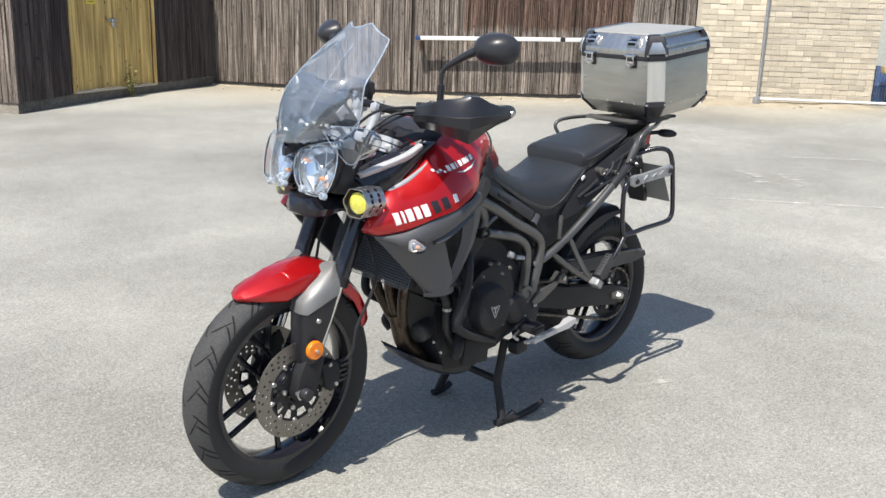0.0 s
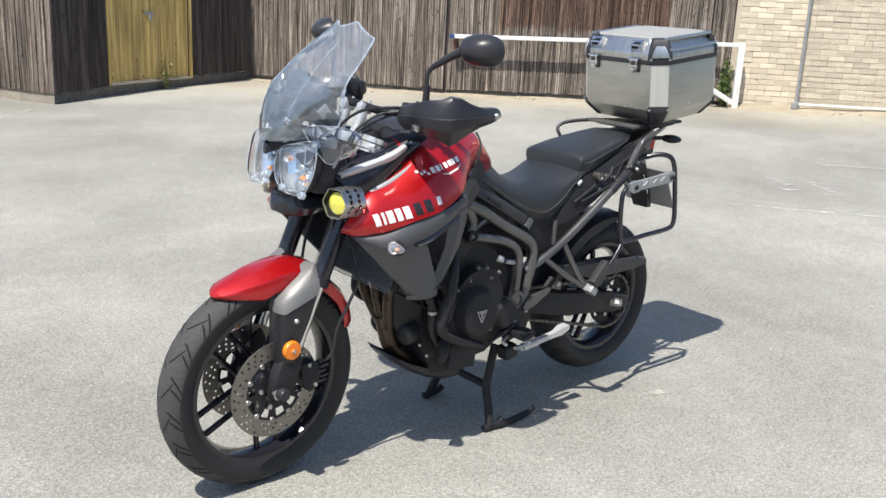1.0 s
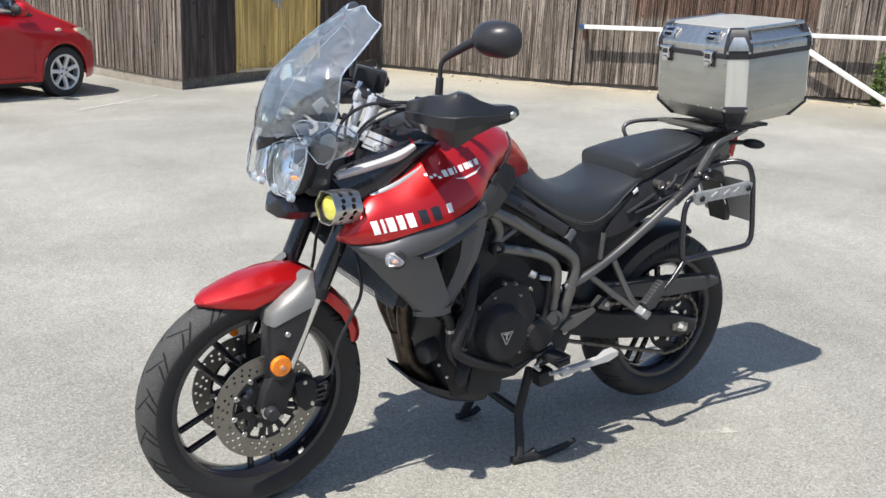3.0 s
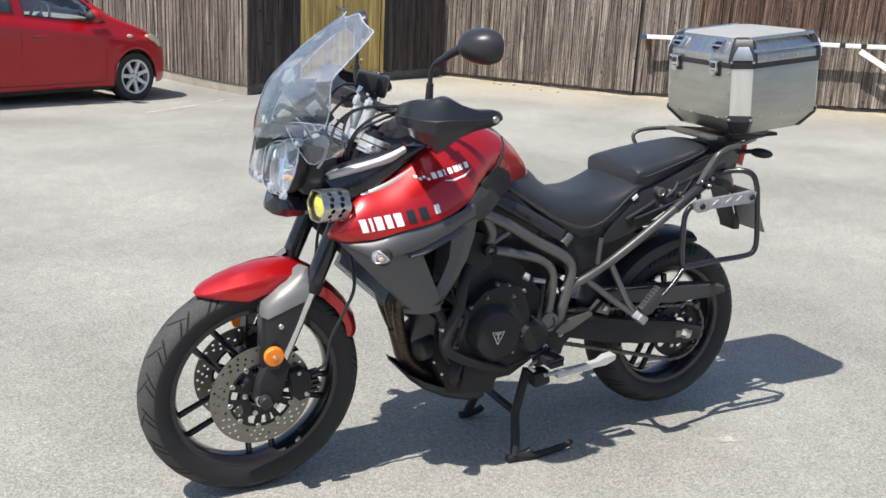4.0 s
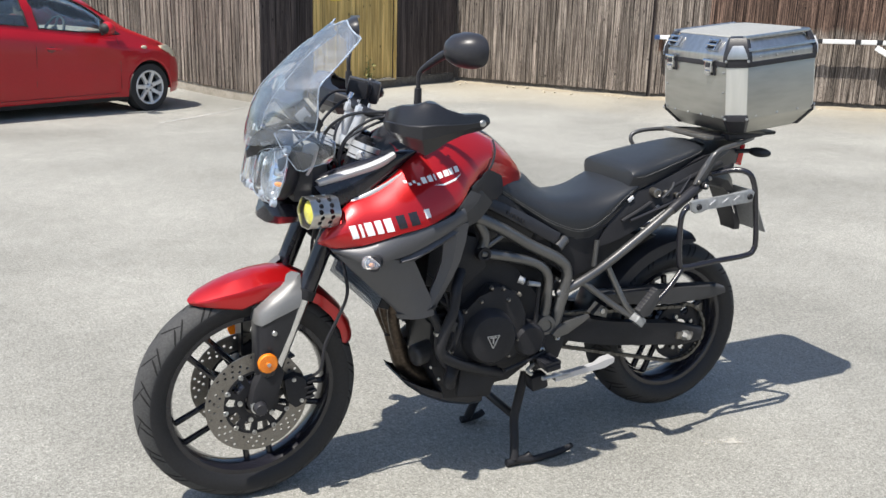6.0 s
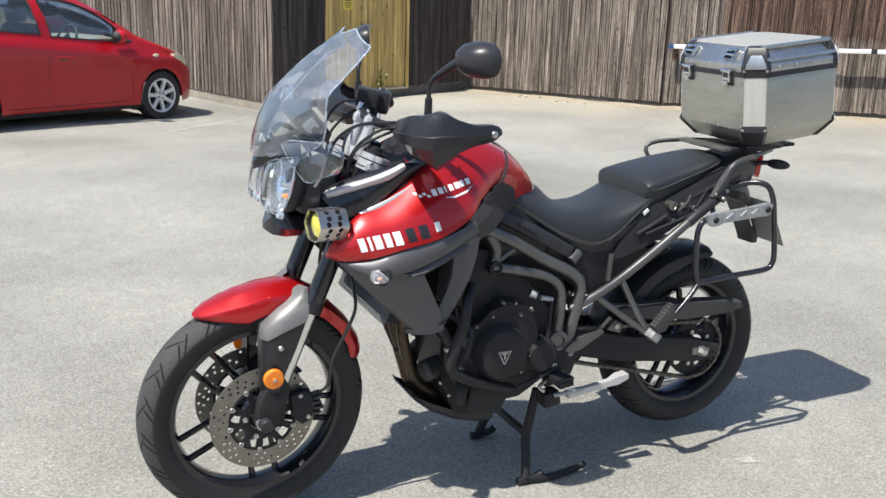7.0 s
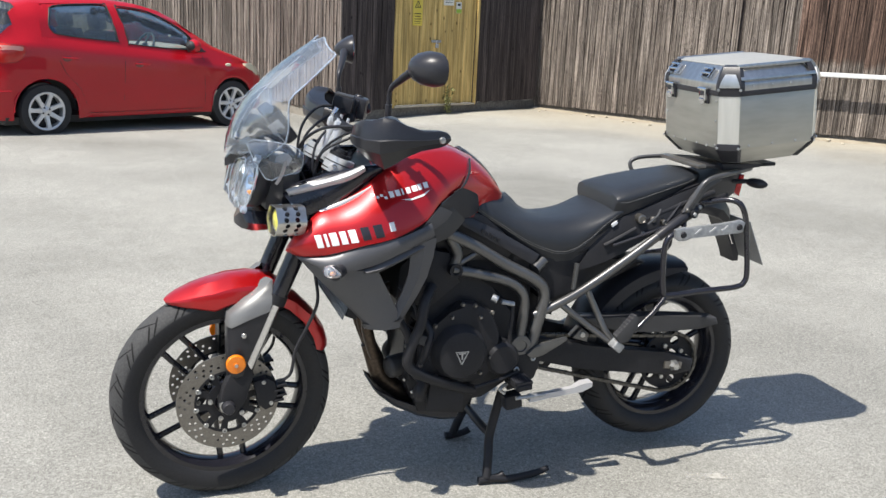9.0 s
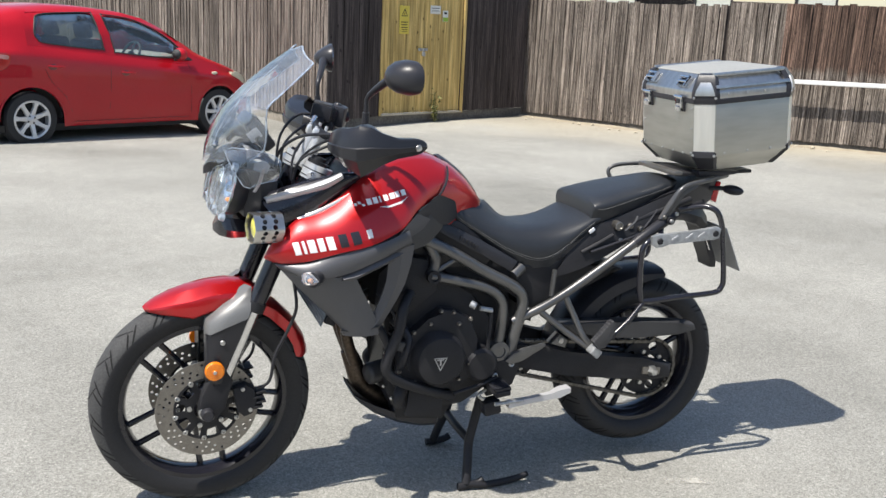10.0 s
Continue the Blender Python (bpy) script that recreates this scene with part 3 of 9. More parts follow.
def board_mesh(name, w, h, t, material, seed):
    """One rough-sawn feather-edged board, its base at the origin, face towards -y."""
    rnd = random.Random(seed)
    bm = BM()
    rows = []
    for k in range(5):
        z = h * k / 4
        j = [rnd.uniform(-0.0025, 0.0025) for _ in range(4)]
        top = rnd.uniform(-0.012, 0.012) if k == 4 else (rnd.uniform(-0.004, 0.004) if k == 0 else 0)
        rows.append([bm.verts.new(p) for p in ((-w / 2 + j[0], -t * 0.6, z + top), (w / 2 + j[1], -t, z + top), (w / 2 + j[1], 0, z + top), (-w / 2 + j[0], 0, z + top))])
    skin(bm, rows)
    me = finish(name, bm, material, 30)
    return me


def board_fence(name, a, b, material, label, base, top, seed, width=0.083, plan=None, gaps=(), plinth=None):
    """A close-boarded fence from a to b: boards, two rails behind, a gravel board under them."""
    rnd = random.Random(seed)
    L = math.hypot(b[0] - a[0], b[1] - a[1])
    ang = math.atan2(b[1] - a[1], b[0] - a[0])
    fence = thing(name, label, "fence", (*along(a, b, L / 2)[:2], ground_z(*along(a, b, L / 2)[:2])), kind="structure")
    inv = Matrix.Translation(fence.location).inverted()
    for z in (0.45, 1.35):
        bm = BM()
        block(bm, along(a, b, L / 2, -0.045) + Vector((0, 0, z)), (L, 0.05, 0.09), turn(rz=math.degrees(ang)))
        part("rail", bm, M["fence_dark"], fence)
    bm = BM()
    p = along(a, b, L / 2, -0.022 if plinth else -0.03)
    block(bm, p + Vector((0, 0, ground_z(p.x, p.y) + base / 2 - 0.1)), (L, 0.05, base + 0.2), turn(rz=math.degrees(ang)))
    part("gravel_board", bm, plinth or M["gravel_board"], fence)
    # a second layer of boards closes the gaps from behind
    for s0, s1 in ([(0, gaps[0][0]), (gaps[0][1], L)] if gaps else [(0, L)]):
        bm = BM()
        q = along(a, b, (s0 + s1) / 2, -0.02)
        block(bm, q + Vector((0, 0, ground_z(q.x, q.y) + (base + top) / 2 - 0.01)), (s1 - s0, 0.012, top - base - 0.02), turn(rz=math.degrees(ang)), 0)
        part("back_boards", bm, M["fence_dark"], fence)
    mats = material if isinstance(material, list) else [material]
    meshes = [[board_mesh("board", width * (0.86, 1.0, 1.12)[k % 3] - 0.004, top - base, 0.020, m, seed * 10 + k) for k in range(6)] for m in mats]
    s = edge = 0.0
    while edge < L - width * 0.5:
        k = rnd.randrange(6)
        w = width * (0.86, 1.0, 1.12)[k % 3]
        s, edge = edge + w / 2, edge + w
        if any(g0 < s < g1 for g0, g1 in gaps):
            continue
        kind = plan(s) if plan else 0
        ob = new("board", meshes[kind][k])
        p = along(a, b, s, 0.002 + rnd.uniform(0, 0.006))
        ob.matrix_basis = Matrix.Translation((p.x, p.y, ground_z(p.x, p.y) + base + rnd.uniform(-0.005, 0.005))) @ turn(rnd.uniform(-0.3, 0.3), rnd.uniform(-0.35, 0.35), math.degrees(ang) + rnd.uniform(-1.5, 1.5)).to_4x4()
        ob.parent, ob.matrix_parent_inverse = fence, inv
    return fence
board_fence("fence_left", LEFT_END, OUT, M["fence"], "weathered grey-brown close-boarded timber fence behind the car", 0.13, FENCE_TOP + 0.5, 3, plinth=M["concrete"])
DARK_LEN = math.hypot(COR[0] - OUT[0], COR[1] - OUT[1])
D0, D1 = 0.89, 2.36
# plinth darker than the left fence's: its shade is put into the colour
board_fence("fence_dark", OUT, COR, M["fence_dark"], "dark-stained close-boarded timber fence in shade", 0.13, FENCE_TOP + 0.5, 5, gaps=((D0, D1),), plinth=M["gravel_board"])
board_fence("fence_right", COR, JOI, [M["fence"]], "weathered grey-brown timber fence with rough boards", 0.075, FENCE_TOP + 0.05, 7)
SEC = math.hypot(END[0] - JOI[0], END[1] - JOI[1])
far_fence = board_fence("fence_far", along(JOI, END, 0.045)[:2], END, [M["fence_two"], M["fence"]], "timber fence with brown-stained upper boards, bleached grey at its end", 0.075, FENCE_TOP + 0.10, 9, plan=lambda s: int(s > SEC - 0.95 or s < 0.7))


# dark upright added behind the slit, standing in for the shadow between the panels
post = along(JOI, END, 0.02, -0.035)
part("post", block(BM(), post + Vector((0, 0, ground_z(post.x, post.y) + FENCE_TOP / 2)), (0.12, 0.035, FENCE_TOP + 0.1), turn(rz=math.degrees(math.atan2(END[1] - JOI[1], END[0] - JOI[0])))), M["fence_dark"], far_fence)


def double_door():
    """Yellow timber double door with a sill, a hasp and padlock, and small signs."""
    ang = math.degrees(math.atan2(COR[1] - OUT[1], COR[0] - OUT[0]))
    base = along(OUT, COR, (D0 + D1) / 2)
    door = thing("door_1", "yellow treated-pine boarded double door, shut and padlocked", "door", (base.x, base.y, 0.1), kind="structure")
    inv = Matrix.Translation(door.location).inverted()
    rnd = random.Random(4)
    w = (D1 - D0)
    n = 14
    ms = [board_mesh("board", w / n - 0.007, 2.0, 0.022, M["door_wood"], 70 + k) for k in range(4)]
    for i in range(n):
        s = D0 + (i + 0.5) * w / n
        p = along(OUT, COR, s, -0.02)
        ob = new("board", rnd.choice(ms))
        ob.matrix_basis = Matrix.Translation((p.x, p.y, 0.135 + rnd.uniform(-0.006, 0.006))) @ turn(0, rnd.uniform(-0.2, 0.2), ang).to_4x4()
        ob.parent, ob.matrix_parent_inverse = door, inv
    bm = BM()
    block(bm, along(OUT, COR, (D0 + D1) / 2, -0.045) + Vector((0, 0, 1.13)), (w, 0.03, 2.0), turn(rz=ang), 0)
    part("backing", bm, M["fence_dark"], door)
    for s in (D0 - 0.015, D1 + 0.02):
        bm = BM()
        p = along(OUT, COR, s, 0.01)
        block(bm, p + Vector((0, 0, 1.13)), (0.045, 0.06, 2.05), turn(rz=ang))
        part("post", bm, M["door_wood"], door)
    bm = BM()
    block(bm, along(OUT, COR, (D0 + D1) / 2, 0.03) + Vector((0, 0, 0.118)), (w + 0.02, 0.05, 0.022), turn(rz=ang))
    part("sill", bm, M["mortar"], door, "pale strip under the door")
    bm = BM()
    block(bm, along(OUT, COR, (D0 + D1) / 2 - 0.02, 0.02) + Vector((0, 0, 0.99)), (0.17, 0.012, 0.035), turn(rz=ang))
    part("hasp", bm, M["galv"], door)
    bm = BM()
    q = along(OUT, COR, (D0 + D1) / 2 - 0.03, 0.05)
    block(bm, q + Vector((0, 0, 0.93)), (0.05, 0.025, 0.055), turn(rz=ang), 0.006)
    R = turn(rz=ang)
    tube(bm, [q + R @ Vector((x, 0, z)) for x, z in ((-0.016, 0.955), (-0.014, 0.99), (0, 1.003), (0.014, 0.99), (0.016, 0.955))], 0.005, 8)
    part("padlock", bm, M["galv"], door)


double_door()


def brick_wall():
    """Buff stock-brick wall; each brick stands a little proud of its joints."""
    L = math.hypot(WEND[0] - END[0], WEND[1] - END[1])
    ang = math.atan2(WEND[1] - END[1], WEND[0] - END[0])
    mid = along(END, WEND, L / 2)
    wall = thing("wall_brick", "buff stock-brick wall with uneven bricks and pale joints", "wall", (mid.x, mid.y, 0), kind="structure")
    inv = Matrix.Translation(wall.location).inverted()
    bm = BM()
    block(bm, along(END, WEND, L / 2, -0.096) + Vector((0, 0, 1.5)), (L, 0.2, 3.4), turn(rz=math.degrees(ang)), 0)
    part("mortar_core", bm, M["mortar"], wall)
    rnd = random.Random(11)
    ms = []
    for ln in (0.219, 0.1065):
        row = []
        for k in range(4):
            b = BM()
            block(b, (0, 0, 0), (ln, 0.09, 0.0685), None, 0.0022)
            for v in b.verts:
                v.co += Vector([rnd.uniform(-0.002, 0.002) for _ in range(3)])
            row.append(finish("brick", b, M["brick"], 15))
        ms.append(row)
    for r in range(23):
        z = 0.1 + r * 0.075
        s = -0.05 if r % 2 else 0.06
        k = 0
        while s < L - 0.04:
            kind = 0 if (k + r) % 5 and s + 0.225 < L + 0.02 else 1
            ln = (0.225, 0.1125)[kind]
            if s > -0.02 and s + ln < L + 0.03:
                ob = new("brick", rnd.choice(ms[kind]))
                p = along(END, WEND, s + ln / 2, -0.035 + rnd.uniform(-0.004, 0.004))
                ob.matrix_basis = Matrix.Translation((p.x, p.y, z + 0.032)) @ turn(0, rnd.uniform(-0.7, 0.7), math.degrees(ang) + rnd.uniform(-0.8, 0.8)).to_4x4()
                ob.parent, ob.matrix_parent_inverse = wall, inv
            s += ln
            k += 1


brick_wall()

# ---- barrier, mesh panel, signs, weeds ----


def barrier():
    """White swing barrier pole standing just in front of the fence, with a post and a slanting stay."""
    off = 0.21
    a, b = along(JOI, END, 0.12, off), along(JOI, END, SEC + 0.085, off)
    za, zb = 0.845, 0.93
    bar = thing("barrier", "white-painted steel swing barrier with chipped paint", "barrier", (b.x, b.y, ground_z(b.x, b.y)))
    bm = BM()
    L = (b - a).length
    ang = math.degrees(math.atan2(b.y - a.y, b.x - a.x))
    mid = (a + b) / 2
    block(bm, (mid.x, mid.y, (za + zb) / 2), (L, 0.05, 0.055), turn(0, -math.degrees(math.atan2(zb - za, L)), ang), 0.008)
    part("pole", bm, M["white_metal"], bar)
    g = ground_z(b.x, b.y)
    bm = BM()
    block(bm, (b.x, b.y, (g + zb) / 2), (0.085, 0.085, zb - g + 0.06), turn(0, 0, ang), 0.01)
    part("post", bm, M["white_metal"], bar)
    q = along(JOI, END, SEC - 1.2, off)
    bm = BM()
    dz = 0.72
    Ls = math.hypot((b - q).length, dz)
    m2 = (b + q) / 2
    block(bm, (m2.x, m2.y, g + 0.06 + dz / 2), (Ls, 0.045, 0.07), turn(0, math.degrees(math.atan2(dz, (b - q).length)), ang), 0.008)
    part("stay", bm, M["white_metal"], bar, "slanting white stay")
    bm = BM()
    block(bm, (a.x, a.y, za), (0.07, 0.07, 0.06), turn(0, 0, ang), 0.006)
    part("end_stop", bm, M["blue_paint"], bar, "blue wrapped end of the pole")
    bm = BM()
    p = along(JOI, END, 0.16, off * 0.5)
    block(bm, (p.x, p.y, za - 0.1), (0.035, 0.16, 0.16), turn(0, 0, ang), 0.004)
    part("catch", bm, M["rust"], bar, "rusty catch on the fence")
    for s in (2.15, 2.6, 2.85):
        bm = BM()
        p = along(JOI, END, s, off)
        z = za + (zb - za) * (s - 0.12) / (SEC - 0.17)
        block(bm, (p.x, p.y, z), (0.07, 0.054, 0.059), turn(0, 0, ang), 0.004)
        part("tape_band", bm, M["trim"], bar)


barrier()


def mesh_panel():
    """Galvanised temporary fence panel in front of the brick wall."""
    L = 1.9
    pan = thing("mesh_fence_panel", "galvanised wire-mesh fence panel standing before the brick wall", "fence panel", (11.5, 4.1, ground_z(11.5, 4.1)))
    s0 = 0.93
    p0, p1 = along(END, WEND, s0, 0.12), along(END, WEND, s0 + L, 0.12)
    bm = BM()
    g = ground_z(p0.x, p0.y)
    rod(bm, (p0.x, p0.y, g), (p0.x, p0.y, g + 2.0), 0.021)
    part("upright", bm, M["galv"], pan)
    bm = BM()
    rod(bm, (p1.x, p1.y, g), (p1.x, p1.y, g + 2.0), 0.021)
    part("upright", bm, M["galv"], pan)
    bm = BM()
    rod(bm, (p0.x, p0.y, g + 0.09), (p1.x, p1.y, g + 0.09), 0.02)
    part("bottom_rail", bm, M["white_metal"], pan)
    bm = BM()
    rod(bm, (p0.x, p0.y, g + 1.99), (p1.x, p1.y, g + 1.99), 0.02)
    part("top_rail", bm, M["galv"], pan)
    bm = BM()
    for k in range(1, 48):
        p = along(END, WEND, s0 + L * k / 48, 0.12)
        rod(bm, (p.x, p.y, g + 0.09), (p.x, p.y, g + 1.99), 0.0013, n=4)
    for k in range(1, 14):
        rod(bm, (p0.x, p0.y, g + 0.09 + 1.9 * k / 14), (p1.x, p1.y, g + 0.09 + 1.9 * k / 14), 0.0013, n=4)
    tagged(part("wire_mesh", bm, M["galv"], pan, "thin welded wire mesh"), kind="stuff")
    bm = BM()
    block(bm, (p0.x, p0.y, g + 0.06), (0.12, 0.08, 0.12), None, 0.02)
    part("foot", bm, M["galv"], pan)


mesh_panel()


def sign(name, s, z, w, h, material, label, category, rows=(), triangle=False):
    """A small flat sign fixed to the door boards, with plain bars for unreadable print."""
    ang = math.degrees(math.atan2(COR[1] - OUT[1], COR[0] - OUT[0]))
    p = along(OUT, COR, s, 0.008)
    R = turn(0, 0, ang)
    ob = thing(name, label, category, (p.x, p.y, z))
    bm = BM()
    block(bm, (p.x, p.y, z), (w, 0.004, h), R, 0.001)
    part("panel", bm, material, ob)
    def at(u, v, d=0.0035):
        return Vector((p.x, p.y, z)) + R @ Vector((u, -d, v))
    if triangle:
        bm = BM()
        r = w * 0.40
        c = h * 0.22
        plate(bm, [[(r * math.cos(a), c + r * math.sin(a)) for a in (math.pi / 2, math.pi * 7 / 6, math.pi * 11 / 6)], [(0.7 * r * math.cos(a), c + 0.7 * r * math.sin(a)) for a in (math.pi / 2, math.pi * 7 / 6, math.pi * 11 / 6)]], 0.001, lambda u, v, d: at(u, v, 0.0025 + d))
        part("warning_triangle", bm, M["sign_black"], ob, smooth=0)
        bm = BM()
        for u, v, a in ((0.004, c + 0.012, 30), (-0.006, c - 0.008, -30)):
            block(bm, at(u, v, 0.003), (0.006, 0.002, 0.03), R @ turn(0, a, 0), 0)
        part("symbol", bm, M["sign_black"], ob, smooth=0)
    for u, v, bw, bh in rows:
        bm = BM()
        block(bm, at(u, v, 0.003), (bw, 0.002, bh), R, 0)
        part("print_bar", bm, M["sign_black"], ob, smooth=0)
    return ob


sign("warning_sign", D0 + 0.37, 1.38, 0.17, 0.37, M["sign_yellow"], "yellow warning sign with a black triangle on the door", "sign", [(0, -0.03, 0.12, 0.012), (0, -0.065, 0.1, 0.012), (0, -0.1, 0.12, 0.01), (0, -0.13, 0.11, 0.008), (0, -0.155, 0.1, 0.006)], True)
sign("notice", D0 + 0.93, 1.53, 0.19, 0.11, M["sign_white"], "small white notice on the door", "sign", [(0, 0.02, 0.15, 0.008), (0, -0.015, 0.13, 0.008)])
sg = sign("safety_label", D0 + 1.12, 1.45, 0.1, 0.15, M["sign_white"], "small green and white label on the door", "sign", [(0, 0.04, 0.05, 0.03)])
part("green_band", block(BM(), along(OUT, COR, D0 + 1.12, 0.0115) + Vector((0, 0, 1.405)), (0.096, 0.002, 0.055), turn(0, 0, math.degrees(math.atan2(COR[1] - OUT[1], COR[0] - OUT[0]))), 0), M["sign_green"], sg)
p = along(OUT, LEFT_END, 4.4, -0.03)
part("panel", block(BM(), (p.x, p.y, 1.78), (0.004, 0.16, 0.09), turn(0, 0, 27), 0.001), M["sign_yellow"], thing("fence_label", "small yellow label on the fence behind the car", "sign", (p.x, p.y, 1.78)))


def weeds(name, c, height, spread, n, seed, label, lean=(0, 0), leaf="leaf"):
    """A loose weed: thin stalks with many small separate leaves."""
    rnd = random.Random(seed)
    ob = thing(name, label, "weed", c)
    stalks, leaves = BM(), BM()
    c = Vector(c)
    for k in range(n):
        a, r = rnd.uniform(0, math.tau), rnd.uniform(0.1, 1) * spread
        h = height * rnd.uniform(0.4, 1.0)
        tip = c + Vector((math.cos(a) * r + lean[0] * h, math.sin(a) * r + lean[1] * h, h))
        midp = (c + tip) / 2 + Vector((rnd.uniform(-0.02, 0.02), rnd.uniform(-0.02, 0.02), h * 0.1))
        tube(stalks, [c + Vector((math.cos(a) * r * 0.2, math.sin(a) * r * 0.2, 0)), midp, tip], [0.004, 0.003, 0.0015], 5, 3)
        for j in range(14):
            f = rnd.uniform(0.15, 1.0)
            p = c.lerp(tip, f) + Vector([rnd.uniform(-0.035, 0.035) for _ in range(3)])
            L = rnd.uniform(0.018, 0.045)
            R = turn(rnd.uniform(-60, 60), rnd.uniform(-60, 60), rnd.uniform(0, 360))
            vs = [leaves.verts.new(p + R @ Vector(q)) for q in ((0, -L, 0), (L * 0.45, -L * 0.2, 0.004), (0, L, 0), (-L * 0.45, -L * 0.2, 0.004))]
            leaves.faces.new(vs)
    part("stalks", stalks, M[leaf], ob)
    tagged(part("leaves", leaves, M[leaf], ob, smooth=0), kind="stuff")


p = along(OUT, COR, D0 + 0.93, 0.09)
weeds("door_weed", (p.x, p.y, ground_z(p.x, p.y)), 0.62, 0.10, 6, 3, "thin dry green weed growing before the door", leaf="dry_leaf")
p = along(JOI, END, SEC - 0.07, 0.1)
weeds("fence_weed", (p.x, p.y, ground_z(p.x, p.y)), 0.75, 0.16, 26, 5, "leafy green weed climbing the fence by the barrier post", (0.05, 0.05))

# kerb and loose dust along the foot of the fences


def drift(name, a, b, off, width, high, seed, label):
    """An uneven low ridge of sandy dust along a fence."""
    rnd = random.Random(seed)
    L = math.hypot(b[0] - a[0], b[1] - a[1])
    n = int(L / 0.08)
    bm = BM()
    rows = []
    for i in range(n + 1):
        s = L * i / n
        w = width * (0.75 + 0.5 * noise.noise((s * 0.9, seed, 0)) + 0.3 * noise.noise((s * 3.7, seed, 2)))
        h = high * (0.8 + 0.6 * noise.noise((s * 1.7, seed, 5)))
        row = []
        for f, k in ((-0.05, 1.0), (0.2, 0.95), (0.45, 0.6), (0.7, 0.28), (0.9, 0.08), (1.0, -0.15)):
            p = along(a, b, s, off + w * f)
            row.append(bm.verts.new((p.x, p.y, ground_z(p.x, p.y) + h * k + rnd.uniform(-0.004, 0.004))))
        rows.append(row)
    skin(bm, rows, False, False, False)
    solo(name, bm, M["dust"], label, "dust", "structure", smooth=180)


drift("dust_fence", COR, JOI, 0.0, 0.2, 0.022, 2, "ridge of pale sandy dust along the fence foot")
drift("dust_barrier", JOI, END, 0.0, 0.24, 0.025, 3, "ridge of pale sandy dust under the barrier")
drift("dust_wall", END, WEND, 0.02, 0.45, 0.06, 4, "pale sandy dust heaped against the brick wall")


def rubble():
    rnd = random.Random(8)
    meshes = []
    for k in range(4):
        bm = BM()
        bmesh.ops.create_icosphere(bm, subdivisions=1, radius=1)
        for v in bm.verts:
            v.co = Vector((v.co.x * rnd.uniform(0.7, 1.3), v.co.y * rnd.uniform(0.7, 1.2), v.co.z * rnd.uniform(0.4, 0.8)))
        meshes.append(finish("stone", bm, M["mortar"], 0))
    for a, b, n in ((COR, JOI, 14), (JOI, END, 12), (END, WEND, 10)):
        L = math.hypot(b[0] - a[0], b[1] - a[1])
        for k in range(n):
            p = along(a, b, rnd.uniform(0.05, L), rnd.uniform(0.1, 0.4))
            ob = tagged(new("stone", rnd.choice(meshes)), "small pale stone lying by the fence foot", "stone", "stones along the fence")
            r = rnd.uniform(0.012, 0.035)
            ob.matrix_basis = Matrix.LocRotScale((p.x, p.y, ground_z(p.x, p.y) + r * 0.4), turn(0, 0, rnd.uniform(0, 360)).to_quaternion(), (r, r, r))


rubble()

# worn markings


def stripe(name, a, b, w, material, label):
    bm = BM()
    a, b = Vector((*a, 0)), Vector((*b, 0))
    d = (b - a).normalized()
    n = Vector((-d.y, d.x, 0)) * w / 2
    rows = []
    for i in range(13):
        p = a.lerp(b, i / 12)
        rows.append([bm.verts.new((q.x, q.y, ground_z(q.x, q.y) + 0.005)) for q in (p - n, p + n)])
    skin(bm, rows, False, False, False)
    solo(name, bm, material, label, "road marking", "structure", smooth=0)


stripe("bay_line", (4.95, 1.61), (6.35, -0.29), 0.055, M["line"], "faded white bay line on the tarmac")
stripe("bay_line", (7.12, 2.15), (8.5, 0.38), 0.055, M["line"], "faded white bay line on the tarmac")
stripe("bay_line", (2.1, 9.0), (0.9, 7.7), 0.07, M["line"], "faded white bay line by the parked car")
for x, y in ((6.10, 1.83), (6.26, 1.52)):
    for k, (u, w) in enumerate(((-0.30, 0.16), (-0.17, 0.13), (-0.03, 0.20), (0.10, 0.15), (0.22, 0.18))):
        cx, cy = x + 0.78 * u, y + 0.62 * u
        stripe("worn_mark", (cx - 0.62 * w / 2 - 0.03 * k, cy + 0.78 * w / 2), (cx + 0.62 * w / 2 - 0.03 * k, cy - 0.78 * w / 2), 0.05, M["line"], "short worn white stroke on the tarmac")
stripe("scuff", (1.52, -0.285), (1.68, -0.33), 0.04, M["chalk"], "pale scuff on the tarmac")

# ---- far side of the fence ----
bm = BM()
block(bm, (13.0, 13.0, 2.2), (9, 0.3, 4.4), turn(0, 0, -48), 0)
far = thing("far_building", "pale rendered building seen over the fence", "building", (13.0, 13.0, 0))
part("wall", bm, M["pale_wall"], far)
for k in range(4):
    bm = BM()
    p = Vector((13.0, 13.0, 0)) + turn(0, 0, -48) @ Vector((-3 + 2 * k, -0.17, 2.1))
    block(bm, p, (1.3, 0.05, 1.0), turn(0, 0, -48), 0.01)
    wd = part("window", bm, M["trim"], far)
    bm = BM()
    block(bm, p + turn(0, 0, -48) @ Vector((0, -0.03, 0)), (1.2, 0.01, 0.9), turn(0, 0, -48), 0)
    part("pane", bm, M["mirror"], wd)

# beyond the end of the brick wall
bm = BM()
q = along(END, WEND, 2.75, -0.5)
lathe(bm, [(0, 0.0), (0.27, 0.0), (0.29, 0.05), (0.29, 0.26), (0.30, 0.28), (0.29, 0.30), (0.28, 0.5), (0.26, 0.53), (0, 0.54)], (q.x, q.y, ground_z(q.x, q.y)), (0, 0, 1), 28, False)
part("drum", bm, M["blue_paint"], thing("plastic_drum", "dark blue plastic drum past the end of the wall", "drum", (q.x, q.y, 0.1)))
bm = BM()
q2 = along(END, WEND, 3.1, -0.1)
